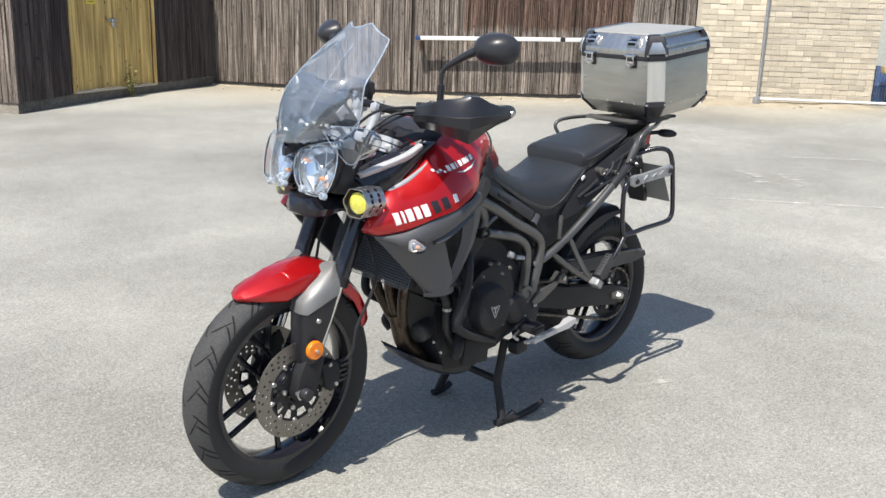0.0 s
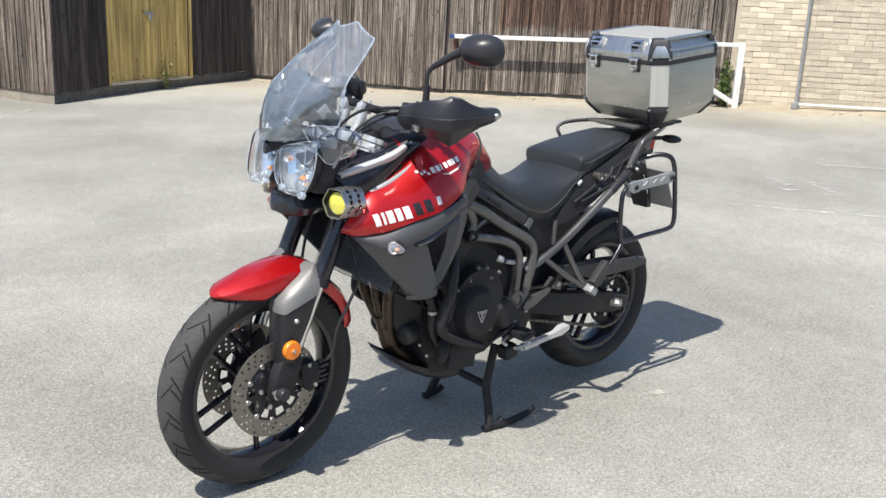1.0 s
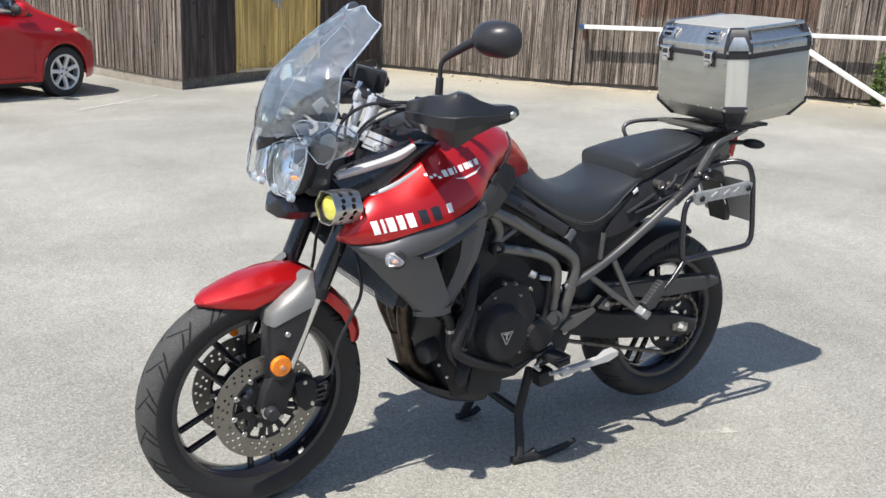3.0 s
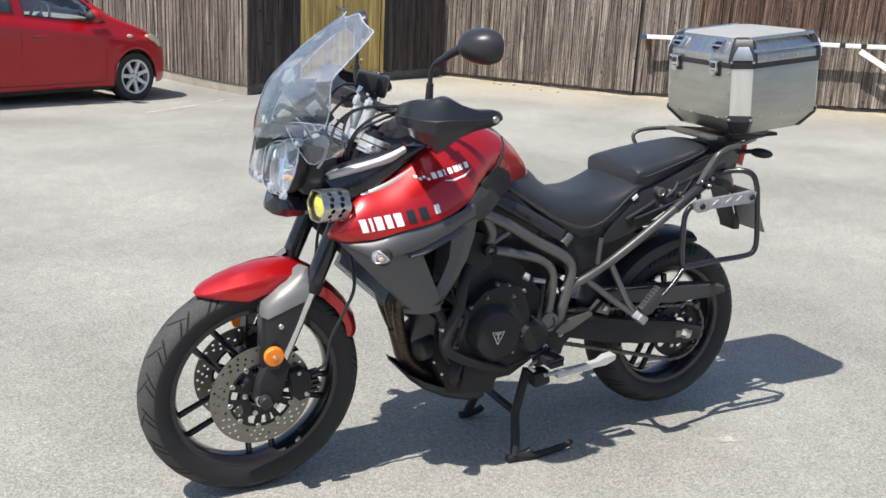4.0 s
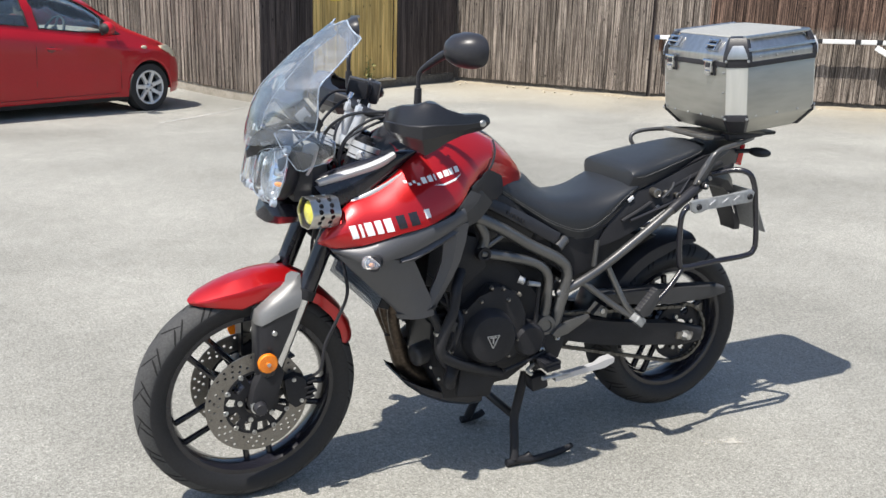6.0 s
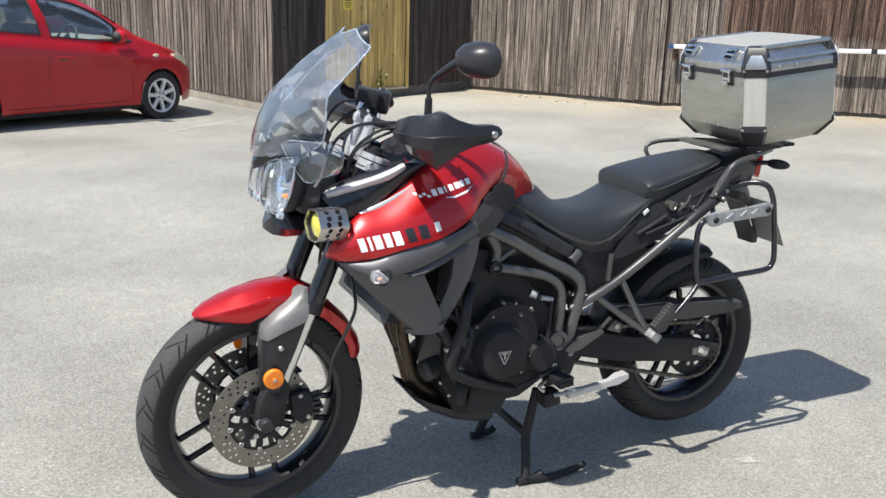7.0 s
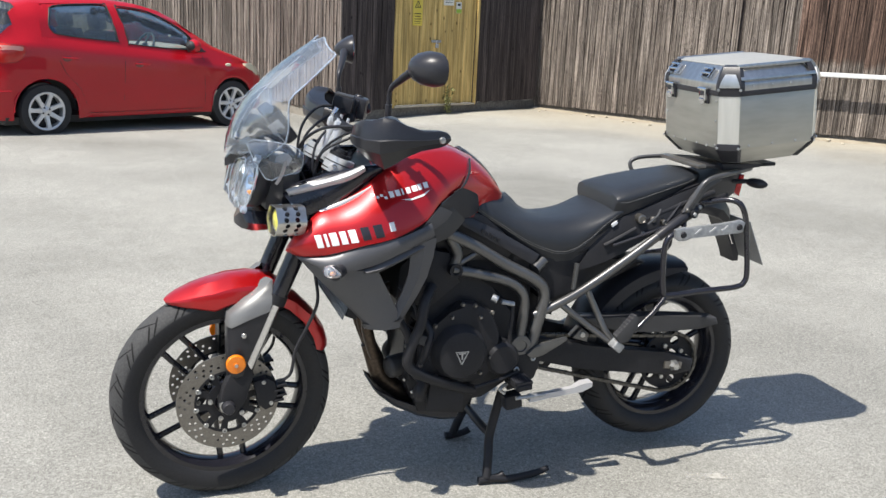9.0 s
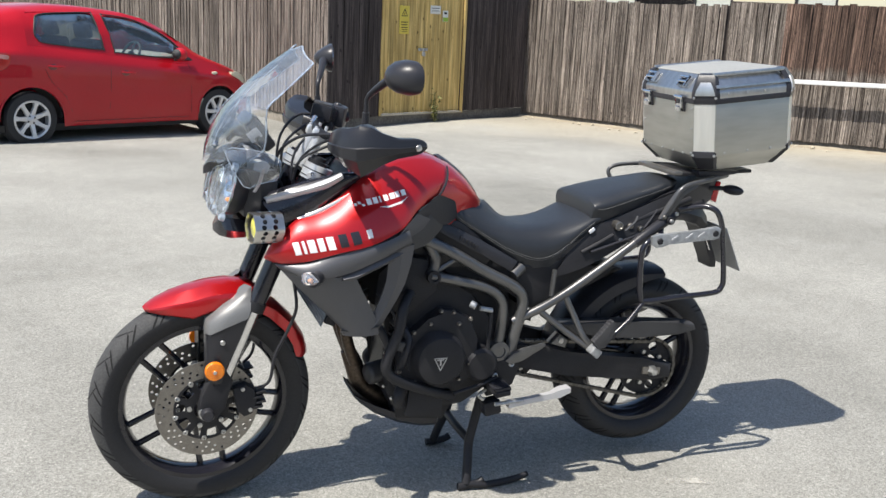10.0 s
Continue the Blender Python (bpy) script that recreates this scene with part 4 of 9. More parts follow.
block(bm, (q2.x, q2.y, 0.62), (0.9, 0.1, 0.09), turn(0, 0, -40), 0.006)
block(bm, (q2.x, q2.y, 0.3), (0.09, 0.09, 0.6), turn(0, 0, -40), 0.006)
part("beam", bm, M["timber"], thing("timber_trestle", "pale timber beam on a leg past the wall", "trestle", (q2.x, q2.y, 0.1)))
bm = BM()
q3 = along(END, WEND, 4.2, -2.2)
block(bm, (q3.x, q3.y, 1.2), (3.5, 0.12, 2.4), turn(0, 0, -40), 0.02)
solo("wall_site", bm, M["pale_wall"], "pale panel wall behind the drum", "wall", "structure")


# an unseen wall added behind the camera, pale to brighten reflections on the bike
bm = BM()
block(bm, (5, -9.0, 1.3), (36, 0.22, 2.8), None, 0.02)
solo("wall_south", bm, M["bounce_wall"], "unseen pale wall added to close the yard and brighten reflections", "wall", "structure")

# ---- parked hatchback ----


def hatchback():
    rear_w, front_w = Vector((-1.01, 7.85, 0)), Vector((1.0, 9.05, 0))
    d = (front_w - rear_w).normalized()
    n = Vector((d.y, -d.x, 0))            # towards the camera
    base = -0.05
    wb = (front_w - rear_w).length
    K = wb / 2.37
    car = thing("car", "small red five-door hatchback with silver alloy wheels, parked", "car", ((rear_w + front_w) / 2 - n * 0.72)[:2] + (base,))
    car.location = (*((rear_w + front_w) / 2 - n * 0.72).xy, base)
    mid = rear_w - n * 0.735               # car's centre line under the rear axle

    def W(s, y, z):
        """s: metres ahead of the rear axle; y: to the camera's side; z: up."""
        p = mid + d * s * K + n * y * K
        return Vector((p.x, p.y, base + z * K - 0.012 * s))

    top = [(-0.60, 0.60), (-0.585, 0.84), (-0.53, 0.97), (-0.41, 1.14), (-0.31, 1.29), (-0.2, 1.385), (0.0, 1.430), (0.4, 1.463), (0.8, 1.462), (1.22, 1.430), (1.50, 1.370), (1.75, 1.264), (1.97, 1.112), (2.12, 1.0), (2.32, 0.918), (2.55, 0.842), (2.80, 0.745), (2.95, 0.65), (3.03, 0.54)]
    belt = [(-0.60, 0.58), (-0.58, 0.82), (-0.52, 0.945), (-0.3, 1.02), (0.0, 1.06), (0.2, 1.045), (0.5, 1.008), (0.85, 0.98), (1.44, 0.915), (1.95, 0.87), (2.3, 0.825), (2.6, 0.755), (2.85, 0.655), (2.97, 0.58), (3.03, 0.52)]
    wide = [(-0.60, 0.62), (-0.55, 0.71), (-0.4, 0.775), (0.0, 0.81), (0.6, 0.825), (1.4, 0.828), (2.0, 0.825), (2.4, 0.81), (2.7, 0.76), (2.9, 0.67), (3.03, 0.50)]
    AR = {0.0: 0.345, 2.37: 0.328}        # arch radius, rear and front
    f = lambda tab, s: float(np.interp(s, [a for a, _ in tab], [b for _, b in tab]))
    st = sorted(set([round(v, 3) for v in np.arange(-0.6, 3.031, 0.055)] + [round(c + AR[c] * math.cos(math.pi * k / 16), 3) for c in (0.0, 2.37) for k in range(17)] + [3.03]))

    def sill(s):
        z = 0.2
        for c in (0.0, 2.37):
            if abs(s - c) < AR[c]:
                z = max(z, 0.285 + math.sqrt(AR[c] ** 2 - (s - c) ** 2))
        return z

    def section(s):
        w, zb, zt, z0 = f(wide, s), f(belt, s), f(top, s), sill(s)
        cabin = max(0.0, min((zt - zb - 0.06) / 0.4, 1))
        zb = max(zb, z0 + 0.05)
        # shoulder crease, falling towards the front
        zc = max(min(1.008 - 0.1 * (s + 0.239), zb - 0.035), z0 + (zb - z0) * 0.6)
        near = max(0.0, 1 - min(abs(s - c) for c in AR) / 0.5)      # arches flare out over the wheels
        pts = [(w * (0.93 + 0.085 * min(1, near * 2)), z0), (w * (0.975 + 0.045 * min(1, near * 2)), z0 + (zb - z0) * 0.12), (w * 1.004, z0 + (zc - z0) * 0.45), (w * 1.006, zc - min(0.06, (zc - z0) * 0.25)), (w * 0.986, zc + 0.002), (w * 0.928, zb)]
        pts += [(w * (0.955 - 0.075 * cabin - 0.025), zb + (zt - zb) * 0.45), (w * (0.955 - 0.17 * cabin - 0.07), zb + (zt - zb) * 0.84), (w * (0.68 - 0.04 * cabin if s > -0.25 else 0.76), zt - 0.018), (w * 0.3, zt), (0, zt + 0.004)]
        return pts

    secs = {s: section(s) for s in st}
    bm = BM()
    V = {}
    for s in st:
        row = [bm.verts.new(W(s, y, z)) for y, z in secs[s]] + [bm.verts.new(W(s, -y, z)) for y, z in secs[s][-2::-1]]
        V[s] = row
    m = len(V[st[0]])

    def window(s, k):
        k = min(k, m - 2 - k)
        if k in (5, 6) and s > 0:
            return 0.07 < s < 0.89 or 0.94 < s < 1.90
        if k in (8, 9):
            return 1.22 < s < 2.02 or -0.50 < s < -0.2
        if k in (6, 7):
            return -0.50 < s < (-0.2 if k == 7 else -0.26)
        return False
    for a, b in zip(st, st[1:]):
        for k in range(m - 1):
            if not window((a + b) / 2, k):
                bm.faces.new((V[a][k], V[b][k], V[b][k + 1], V[a][k + 1]))
    bm.faces.new([V[st[0]][k] for k in range(m)])
    bm.faces.new([V[st[-1]][k] for k in range(m)][::-1])
    body = part("body", bm, M["car_red"], car, "sun-faded red body shell", smooth=50)
    # floor pan
    bm = BM()
    loft(bm, [[W(s, -0.76, 0.23), W(s, 0.76, 0.23), W(s, 0.72, 0.15), W(s, -0.72, 0.15)] for s in (-0.42, 2.1)])
    part("floor_pan", bm, M["trim"], car)
    for c in (0.0, 2.37):
        for sd in (-1, 1):
            bm = BM()
            rows = []
            for k in range(13):
                a = math.pi * k / 12
                rows.append([W(c + r * math.cos(a), y * sd, 0.285 + r * math.sin(a)) for r, y in ((AR[c] + 0.014, 0.74), (AR[c] + 0.014, 0.45), (AR[c] + 0.002, 0.45), (AR[c] + 0.002, 0.74))])
            loft(bm, rows)
            part("arch_liner", bm, M["trim"], car)
            lip = [W(c + AR[c] * math.cos(math.pi * k / 24), 1.005 * f(wide, c + AR[c] * math.cos(math.pi * k / 24)) * sd, 0.285 + AR[c] * math.sin(math.pi * k / 24)) for k in range(25)]
            part("arch_lip", tube(BM(), lip, 0.009, 8, 1), M["car_red"], car)
    # window openings with rounded corners, let into the door frames
    def side_y(s, z):
        pts = section(s)[:9]
        return float(np.interp(z, [p[1] for p in pts], [p[0] for p in pts]))

    def side_plate(name, loops, off, depth, sd, material, label="", smooth=60):
        bm = BM()
        es = []
        for lp in loops:
            vs = [bm.verts.new((u, v, 0)) for u, v in lp]
            es += [bm.edges.new((vs[k], vs[(k + 1) % len(vs)])) for k in range(len(vs))]
        bmesh.ops.triangle_fill(bm, edges=es, use_beauty=True)
        for _ in range(2):
            bmesh.ops.subdivide_edges(bm, edges=[e for e in bm.edges if e.calc_length() > 0.09], cuts=1)
            bmesh.ops.triangulate(bm, faces=bm.faces)
        for v in bm.verts:
            u, z = v.co.x, v.co.y
            v.co = W(u, (side_y(u, z) + off) * sd, z)
        ext = bmesh.ops.extrude_face_region(bm, geom=list(bm.faces))
        for v in ext["geom"]:
            if isinstance(v, bmesh.types.BMVert):
                v.co -= n * sd * depth
        return part(name, bm, material, car, label, smooth)
    rear_win = [(0.10, 1.17), (0.135, 1.28), (0.20, 1.355), (0.5, 1.385), (0.79, 1.395), (0.83, 1.375), (0.865, 1.03), (0.845, 1.012), (0.535, 1.035), (0.214, 1.07), (0.13, 1.10)]
    front_win = [(0.945, 1.36), (0.975, 1.38), (1.14, 1.37), (1.37, 1.33), (1.63, 1.22), (1.79, 1.11), (1.865, 1.02), (1.86, 0.945), (1.83, 0.927), (1.44, 0.945), (1.02, 0.985), (0.995, 1.0)]
    for sd in (-1, 1):
        holes = [[(p[0], p[1]) for p in spline(w, 3, True)] for w in (rear_win, front_win)]
        ss = np.linspace(0.0, 1.95, 27)
        rim = [(float(s), f(belt, s) - 0.012) for s in ss] + [(float(s), section(float(s))[7][1] + 0.012) for s in ss[::-1]]
        side_plate("door_frame", [rim] + holes, 0.002, 0.005, sd, M["car_red"])
        for h in holes:
            gl = side_plate("side_window", [h], -0.008, 0.003, sd, M["car_glass"], "tinted side window")
            gl.visible_shadow = False
            part("window_seal", tube(BM(), [W(u, (side_y(u, v) + 0.002) * sd, v) for u, v in h], 0.0075, 6, 1, True), M["trim"], car)
    def screen(s0, s1, name, first):
        bm = BM()
        rows = []
        for s in st:
            if s0 - 0.03 < s < s1 + 0.03:
                cols = secs[s][first:]
                rows.append([bm.verts.new(W(s, y, z - 0.010)) for y, z in cols] + [bm.verts.new(W(s, -y, z - 0.010)) for y, z in cols[-2::-1]])
        skin(bm, rows, False, False, False)
        part(name, bm, M["car_glass"], car).visible_shadow = False
    screen(1.20, 2.04, "windscreen", 8)
    screen(-0.50, -0.2, "rear_window", 6)

    def line(pts, r, name, material, label=""):
        return part(name, tube(BM(), pts, r, 5, 1), material, car, label)
    skin_y = side_y
    for sd in (-1, 1):
        for s0, zs in ((0.895, (0.24, 0.4, 0.6, 0.8, 0.97)), (1.95, (0.3, 0.4, 0.6, 0.8, 0.87))):
            line([W(s0 + 0.05 * (z - 0.6) * (s0 < 1), (skin_y(s0 + 0.05 * (z - 0.6) * (s0 < 1), z) + 0.0006) * sd, z) for z in zs], 0.0022, "door_gap", M["trim"])
        line([W(s, (skin_y(s, z) + 0.0006) * sd, z) for s, z in ((0.47, 0.27), (0.43, 0.37), (0.37, 0.52), (0.22, 0.67), (0.157, 0.8), (0.06, 1.03))], 0.0022, "door_gap", M["trim"])
        line([W(s, (skin_y(s, 0.26) + 0.001) * sd, 0.25) for s in (0.47, 0.8, 1.2, 1.93)], 0.0022, "sill_gap", M["trim"])
        for s0, z in ((0.28, 0.83), (1.12, 0.765)):
            # shallow dark bulge; the shade of a hollow is put into its colour
            part("handle_recess", ball(BM(), W(s0 - 0.04, (skin_y(s0, z) - 0.004) * sd, z), (0.055, 0.012, 0.032), turn(0, 0, math.degrees(math.atan2(d.y, d.x))), 16, 10), M["red_dark"], car)
            hp = [W(s0 + u, (skin_y(s0 + u, z) + o) * sd, z + 0.004 - 0.07 * u) for u, o in ((-0.095, 0.0), (-0.075, 0.016), (0.0, 0.019), (0.07, 0.014), (0.095, 0.0))]
            part("door_handle", tube(BM(), hp, [0.007, 0.009, 0.010, 0.009, 0.006], 8, 4), M["car_red"], car)
        # door mirror
        bm = BM()
        ball(bm, W(1.75, 0.90 * sd, 0.98), (0.075, 0.09, 0.075), turn(0, 0, math.degrees(math.atan2(d.y, d.x))), 16, 10)
        mr = part("door_mirror", bm, M["car_red"], car, "red door mirror")
        part("mirror_glass", ball(BM(), W(1.71, 0.90 * sd, 0.98), (0.05, 0.075, 0.06), turn(0, 0, math.degrees(math.atan2(d.y, d.x))), 14, 8), M["trim"], mr)
        bm = BM()
        loft(bm, [[W(s, y * sd, z) for y, z in ((0.79, 0.90), (0.81, 0.91), (0.79, z1), (0.77, z1))] for s, z1 in ((1.74, 1.06), (1.84, 1.0), (1.98, 0.92))])
        part("mirror_sail", bm, M["trim"], mr)
        bm = BM()
        ball(bm, W(2.30, (skin_y(2.30, 0.755) + 0.002) * sd, 0.755), (0.045, 0.012, 0.02), turn(0, 0, math.degrees(math.atan2(d.y, d.x))), 14, 8)
        part("side_repeater", bm, M["lamp_lens"], car, "pale oval side repeater")
        # head and tail lamps
        bm = BM()
        loft(bm, [[W(s, (y0 + dy) * sd, z) for dy, z in ((0.0, z0), (0.02, (z0 + z1) / 2), (0.0, z1), (-0.06, z1), (-0.06, z0))] for s, y0, z0, z1 in ((2.575, 0.772, 0.735, 0.765), (2.68, 0.745, 0.655, 0.77), (2.80, 0.70, 0.585, 0.715), (2.90, 0.63, 0.56, 0.65))])
        part("headlamp", bm, M["lamp_lens"], car, "yellowed headlamp lens", smooth=50)
        lamp = [(p[0], p[1]) for p in spline(((-0.47, 0.80), (-0.34, 0.79), (-0.25, 0.82), (-0.205, 0.89), (-0.212, 0.952), (-0.32, 0.966), (-0.46, 0.966)), 4, True)]
        tl = side_plate("tail_lamp", [lamp], 0.012, 0.02, sd, M["tail_lens"], "red tail lamp cluster with a pale upper band")
        band = [(p[0], p[1]) for p in spline(((-0.44, 0.915), (-0.32, 0.915), (-0.235, 0.905), (-0.225, 0.942), (-0.32, 0.955), (-0.44, 0.955)), 4, True)]
        side_plate("reversing_lens", [band], 0.016, 0.006, sd, M["pink_lens"], "pale pink reversing lens").parent = tl
        part("lamp_seal", tube(BM(), [W(u, (side_y(u, v) + 0.009) * sd, v) for u, v in lamp], 0.0025, 6, 1, True), M["trim"], tl)
        line([W(s, (skin_y(s, 0.5) + 0.004) * sd, 0.5) for s in (-0.56, -0.45, -0.36)], 0.008, "bumper_strip", M["car_red"])
    # wheels
    for c in (0.0, 2.37):
        for sd in (-1, 1):
            ctr = W(c, 0.705 * sd, 0.285)
            ax = n * sd
            wh = part("wheel", lathe(BM(), [(0.20, 0.085), (0.268, 0.08), (0.285, 0.05), (0.287, -0.05), (0.268, -0.085), (0.19, -0.085)], ctr, ax, 48), M["rubber"], car, "tyre and silver alloy wheel")
            part("rim", lathe(BM(), [(0.176, 0.083), (0.194, 0.09), (0.2, 0.082), (0.19, 0.02), (0.185, -0.06), (0.178, -0.06), (0.178, 0.05)], ctr, ax, 40), M["alloy"], wh)
            part("brake_drum", lathe(BM(), [(0, 0.02), (0.13, 0.018), (0.178, 0.0), (0.178, -0.04), (0, -0.04)], ctr, ax, 28, False), M["trim"], wh)
            rot = ax.to_track_quat("Z", "Y").to_matrix()
            part("hub", lathe(BM(), [(0, 0.078), (0.022, 0.077), (0.03, 0.07), (0.058, 0.066), (0.062, 0.045), (0, 0.04)], ctr, ax, 20, False), M["alloy"], wh)
            for k in range(7):
                a = math.tau * k / 7 + 0.35
                dr = Vector((math.cos(a), math.sin(a), 0))
                tr = Vector((-math.sin(a), math.cos(a), 0))
                spoke = [[ctr + rot @ (dr * r + tr * w * e + Vector((0, 0, h))) for e, h in ((-1, z - 0.024), (-0.75, z), (0.75, z), (1, z - 0.024))] for r, w, z in ((0.05, 0.030, 0.066), (0.085, 0.026, 0.073), (0.125, 0.023, 0.079), (0.155, 0.025, 0.083), (0.172, 0.033, 0.085), (0.187, 0.052, 0.086))]
                part("spoke", loft(BM(), spoke), M["alloy"], wh, smooth=30)
            for k in range(4):
                a = math.tau * k / 4 + 0.5
                part("wheel_nut", lathe(BM(), [(0, 0.008), (0.009, 0.007), (0.011, 0)], ctr + rot @ Vector((0.04 * math.cos(a), 0.04 * math.sin(a), 0.067)), ax, 8, False), M["trim"], wh)
    # interior
    rz = math.degrees(math.atan2(d.y, d.x))
    for s0, y in ((0.95, 0.36), (0.95, -0.36), (0.22, 0.36), (0.22, -0.36)):
        bm = BM()
        block(bm, W(s0, y, 0.80 if s0 > 0.5 else 0.92), (0.14, 0.5, 0.62 if s0 > 0.5 else 0.46), turn(0, 0, rz) @ turn(0, -14, 0), 0.05)
        st_ = part("seat_back", bm, M["blue_cloth"] if s0 < 0.5 else M["cloth"], car)
        part("headrest", block(BM(), W(s0 - 0.10, y, 1.20), (0.1, 0.26, 0.17), turn(0, 0, rz) @ turn(0, -14, 0), 0.04), M["cloth"], st_)
        part("seat_cushion", block(BM(), W(s0 + (0.28 if s0 > 0.5 else 0.58), y, 0.48 if s0 > 0.5 else 0.56), (0.5 if s0 > 0.5 else 0.36, 0.5, 0.18), turn(0, 0, rz), 0.05), M["blue_cloth"] if s0 < 0.5 else M["cloth"], car)
    bm = BM()
    loft(bm, [[W(s, y, z) for y, z in ((-0.68, 0.6), (0.68, 0.6), (0.68, zt), (0.3, zt + 0.03), (-0.3, zt + 0.03), (-0.68, zt))] for s, zt in ((1.52, 0.85), (1.62, 0.93), (1.95, 0.93))])
    part("dashboard", bm, M["dash_grey"], car)
    bm = BM()
    c, R = W(1.44, 0.36, 0.93), turn(0, 0, rz) @ turn(0, -65, 0)
    tube(bm, [c + R @ Vector((0.17 * math.cos(a), 0.17 * math.sin(a), 0)) for a in (k / 20 * math.tau for k in range(20))], 0.015, 8, 1, True)
    ball(bm, c, (0.06, 0.07, 0.025), R, 12, 8)
    for a in (0.0, 2.6, 3.7):
        rod(bm, c, c + R @ Vector((0.17 * math.cos(a), 0.17 * math.sin(a), 0)), 0.012, n=6)
    part("steering_wheel", bm, M["trim"], car)
    part("aerial", rod(BM(), W(0.0, 0.0, 1.48), W(-0.12, 0.0, 1.6), 0.005), M["trim"], car)


hatchback()

# ---- motorcycle ----
bike = thing("motorcycle", "red and graphite touring motorcycle on its stand with aluminium top box", "motorcycle", (0.8, 0, 0))
FX, FZ, RX, RZ = 0.0, 0.336, 1.518, 0.352


def steered(deg, dx=0.0):
    """The pose that turns front-end parts about the steering axis."""
    p = Vector((0.36, 0, 1.07))
    ax = Vector((0.387, 0, 0.922))
    return Matrix.Translation((dx, 0, 0)) @ Matrix.Translation(p) @ Matrix.Rotation(radians(deg), 4, ax) @ Matrix.Translation(-p)


TURN_W, TURN_R = steered(4.5, -0.004), steered(9.0)
BAR_R = Matrix.Translation((0.36, 0, 0)) @ Matrix.Rotation(radians(2.5), 4, "Z") @ Matrix.Translation((-0.36, 0, 0))


def wheel_front_rear(name, cx, cz, R, half, rim_r, n_pairs, a0, gap, label, spoke_w, lip):
    """Tyre, rim, spokes and hub; the tyre carries slanted tread grooves."""
    rim = part(name, lathe(BM(), [(rim_r + 0.004, -half * 0.62), (rim_r + 0.012, -half * 0.72), (rim_r - 0.004, -half * 0.72), (rim_r - lip * 0.7, -half * 0.5), (rim_r - lip, -half * 0.2), (rim_r - lip, half * 0.2),
               (rim_r - lip * 0.7, half * 0.5), (rim_r - 0.004, half * 0.72), (rim_r + 0.012, half * 0.72), (rim_r + 0.004, half * 0.62)], (cx, 0, cz), (0, 1, 0), 72), M["gloss_black"], bike, label)
    def crown(a):
        """Radius and side offset of the tread at -1..1 across it."""
        q = a * radians(78)
        return R - 0.80 * half * (1 - math.cos(q)), half * math.sin(q) / math.sin(radians(78))
    prof = [(rim_r + 0.002, -half * 0.62), (rim_r + 0.02, -half * 0.86)]
    prof += [crown(-1 + k / 10) for k in range(21)]
    prof += [(rim_r + 0.02, half * 0.86), (rim_r + 0.002, half * 0.62)]
    tyre = part("tyre", lathe(BM(), prof, (cx, 0, cz), (0, 1, 0), 120), M["rubber"], rim, "black rubber road tyre with slanted grooves", smooth=50)
    # front tread coloured as sunlit, rear tread left dark as in shade
    part("tread", lathe(BM(), [(crown(k / 12 * 0.93)[0] + 0.0004, crown(k / 12 * 0.93)[1]) for k in range(-12, 13)] + [(crown(k / 12 * 0.93)[0] - 0.002, crown(k / 12 * 0.93)[1]) for k in range(12, -13, -1)], (cx, 0, cz), (0, 1, 0), 120), M["tread"] if lip < 0.02 else M["rubber"], tyre, smooth=50)
    bm = BM()
    for side in (-1, 1):
        for k in range(60):
            base = (k + (0.5 if side > 0 else 0)) / 60 * math.tau
            a0_, a1_, sw_ = ((0.34, 0.96, 0.13), (0.46, 0.96, 0.10), (0.04, 0.55, -0.17))[k % 3]
            rows = []
            for j in range(9):
                f = j / 8
                r, y = crown(side * (a0_ + (a1_ - a0_) * f))
                th = base + sw_ * f ** 1.3
                wd = 0.0042 * (1 - 0.6 * abs(2 * f - 1) ** 3) / r
                rows.append([bm.verts.new((cx + (r + 0.0011) * math.cos(th + e * wd), y * 1.002, cz + (r + 0.0011) * math.sin(th + e * wd))) for e in (-1, 1)])
            skin(bm, rows, False, False, False)
    tagged(part("tread_pattern", bm, M["groove"], tyre), kind="stuff")
    bm = BM()
    lathe(bm, [(0.022, -0.055), (0.042, -0.05), (0.05, -0.03), (0.045, 0), (0.05, 0.03), (0.042, 0.05), (0.022, 0.055)], (cx, 0, cz), (0, 1, 0), 32)
    part("hub", bm, M["gloss_black"], rim)
    for k in range(n_pairs):
        a = radians(a0 + 360 / n_pairs * k)
        for s in (-1, 1):
            bm = BM()
            d = Vector((math.cos(a), 0, math.sin(a)))
            q = Vector((-math.sin(a), 0, math.cos(a)))
            pts = [Vector((cx, 0, cz)) + d * r + q * s * w for r, w in ((0.03, gap * 0.8), (0.09, gap * 0.95), (rim_r - lip + 0.004, gap))]
            tube(bm, pts, [spoke_w * 1.25, spoke_w, spoke_w * 1.2], 8, 3, flat=1.0)
            part("spoke", bm, M["gloss_black"], rim)
    return rim


front = wheel_front_rear("front_wheel", FX, FZ, 0.336, 0.058, 0.2455, 5, 132.5, 0.036, "gloss black ten-spoke front wheel", 0.0085, 0.015)
front.matrix_basis = TURN_W
rear = wheel_front_rear("rear_wheel", RX, RZ, 0.312, 0.076, 0.215, 5, 100, 0.026, "gloss black rear wheel", 0.0095, 0.026)
rear.matrix_basis = Matrix.Translation((0, 0.006, 0))


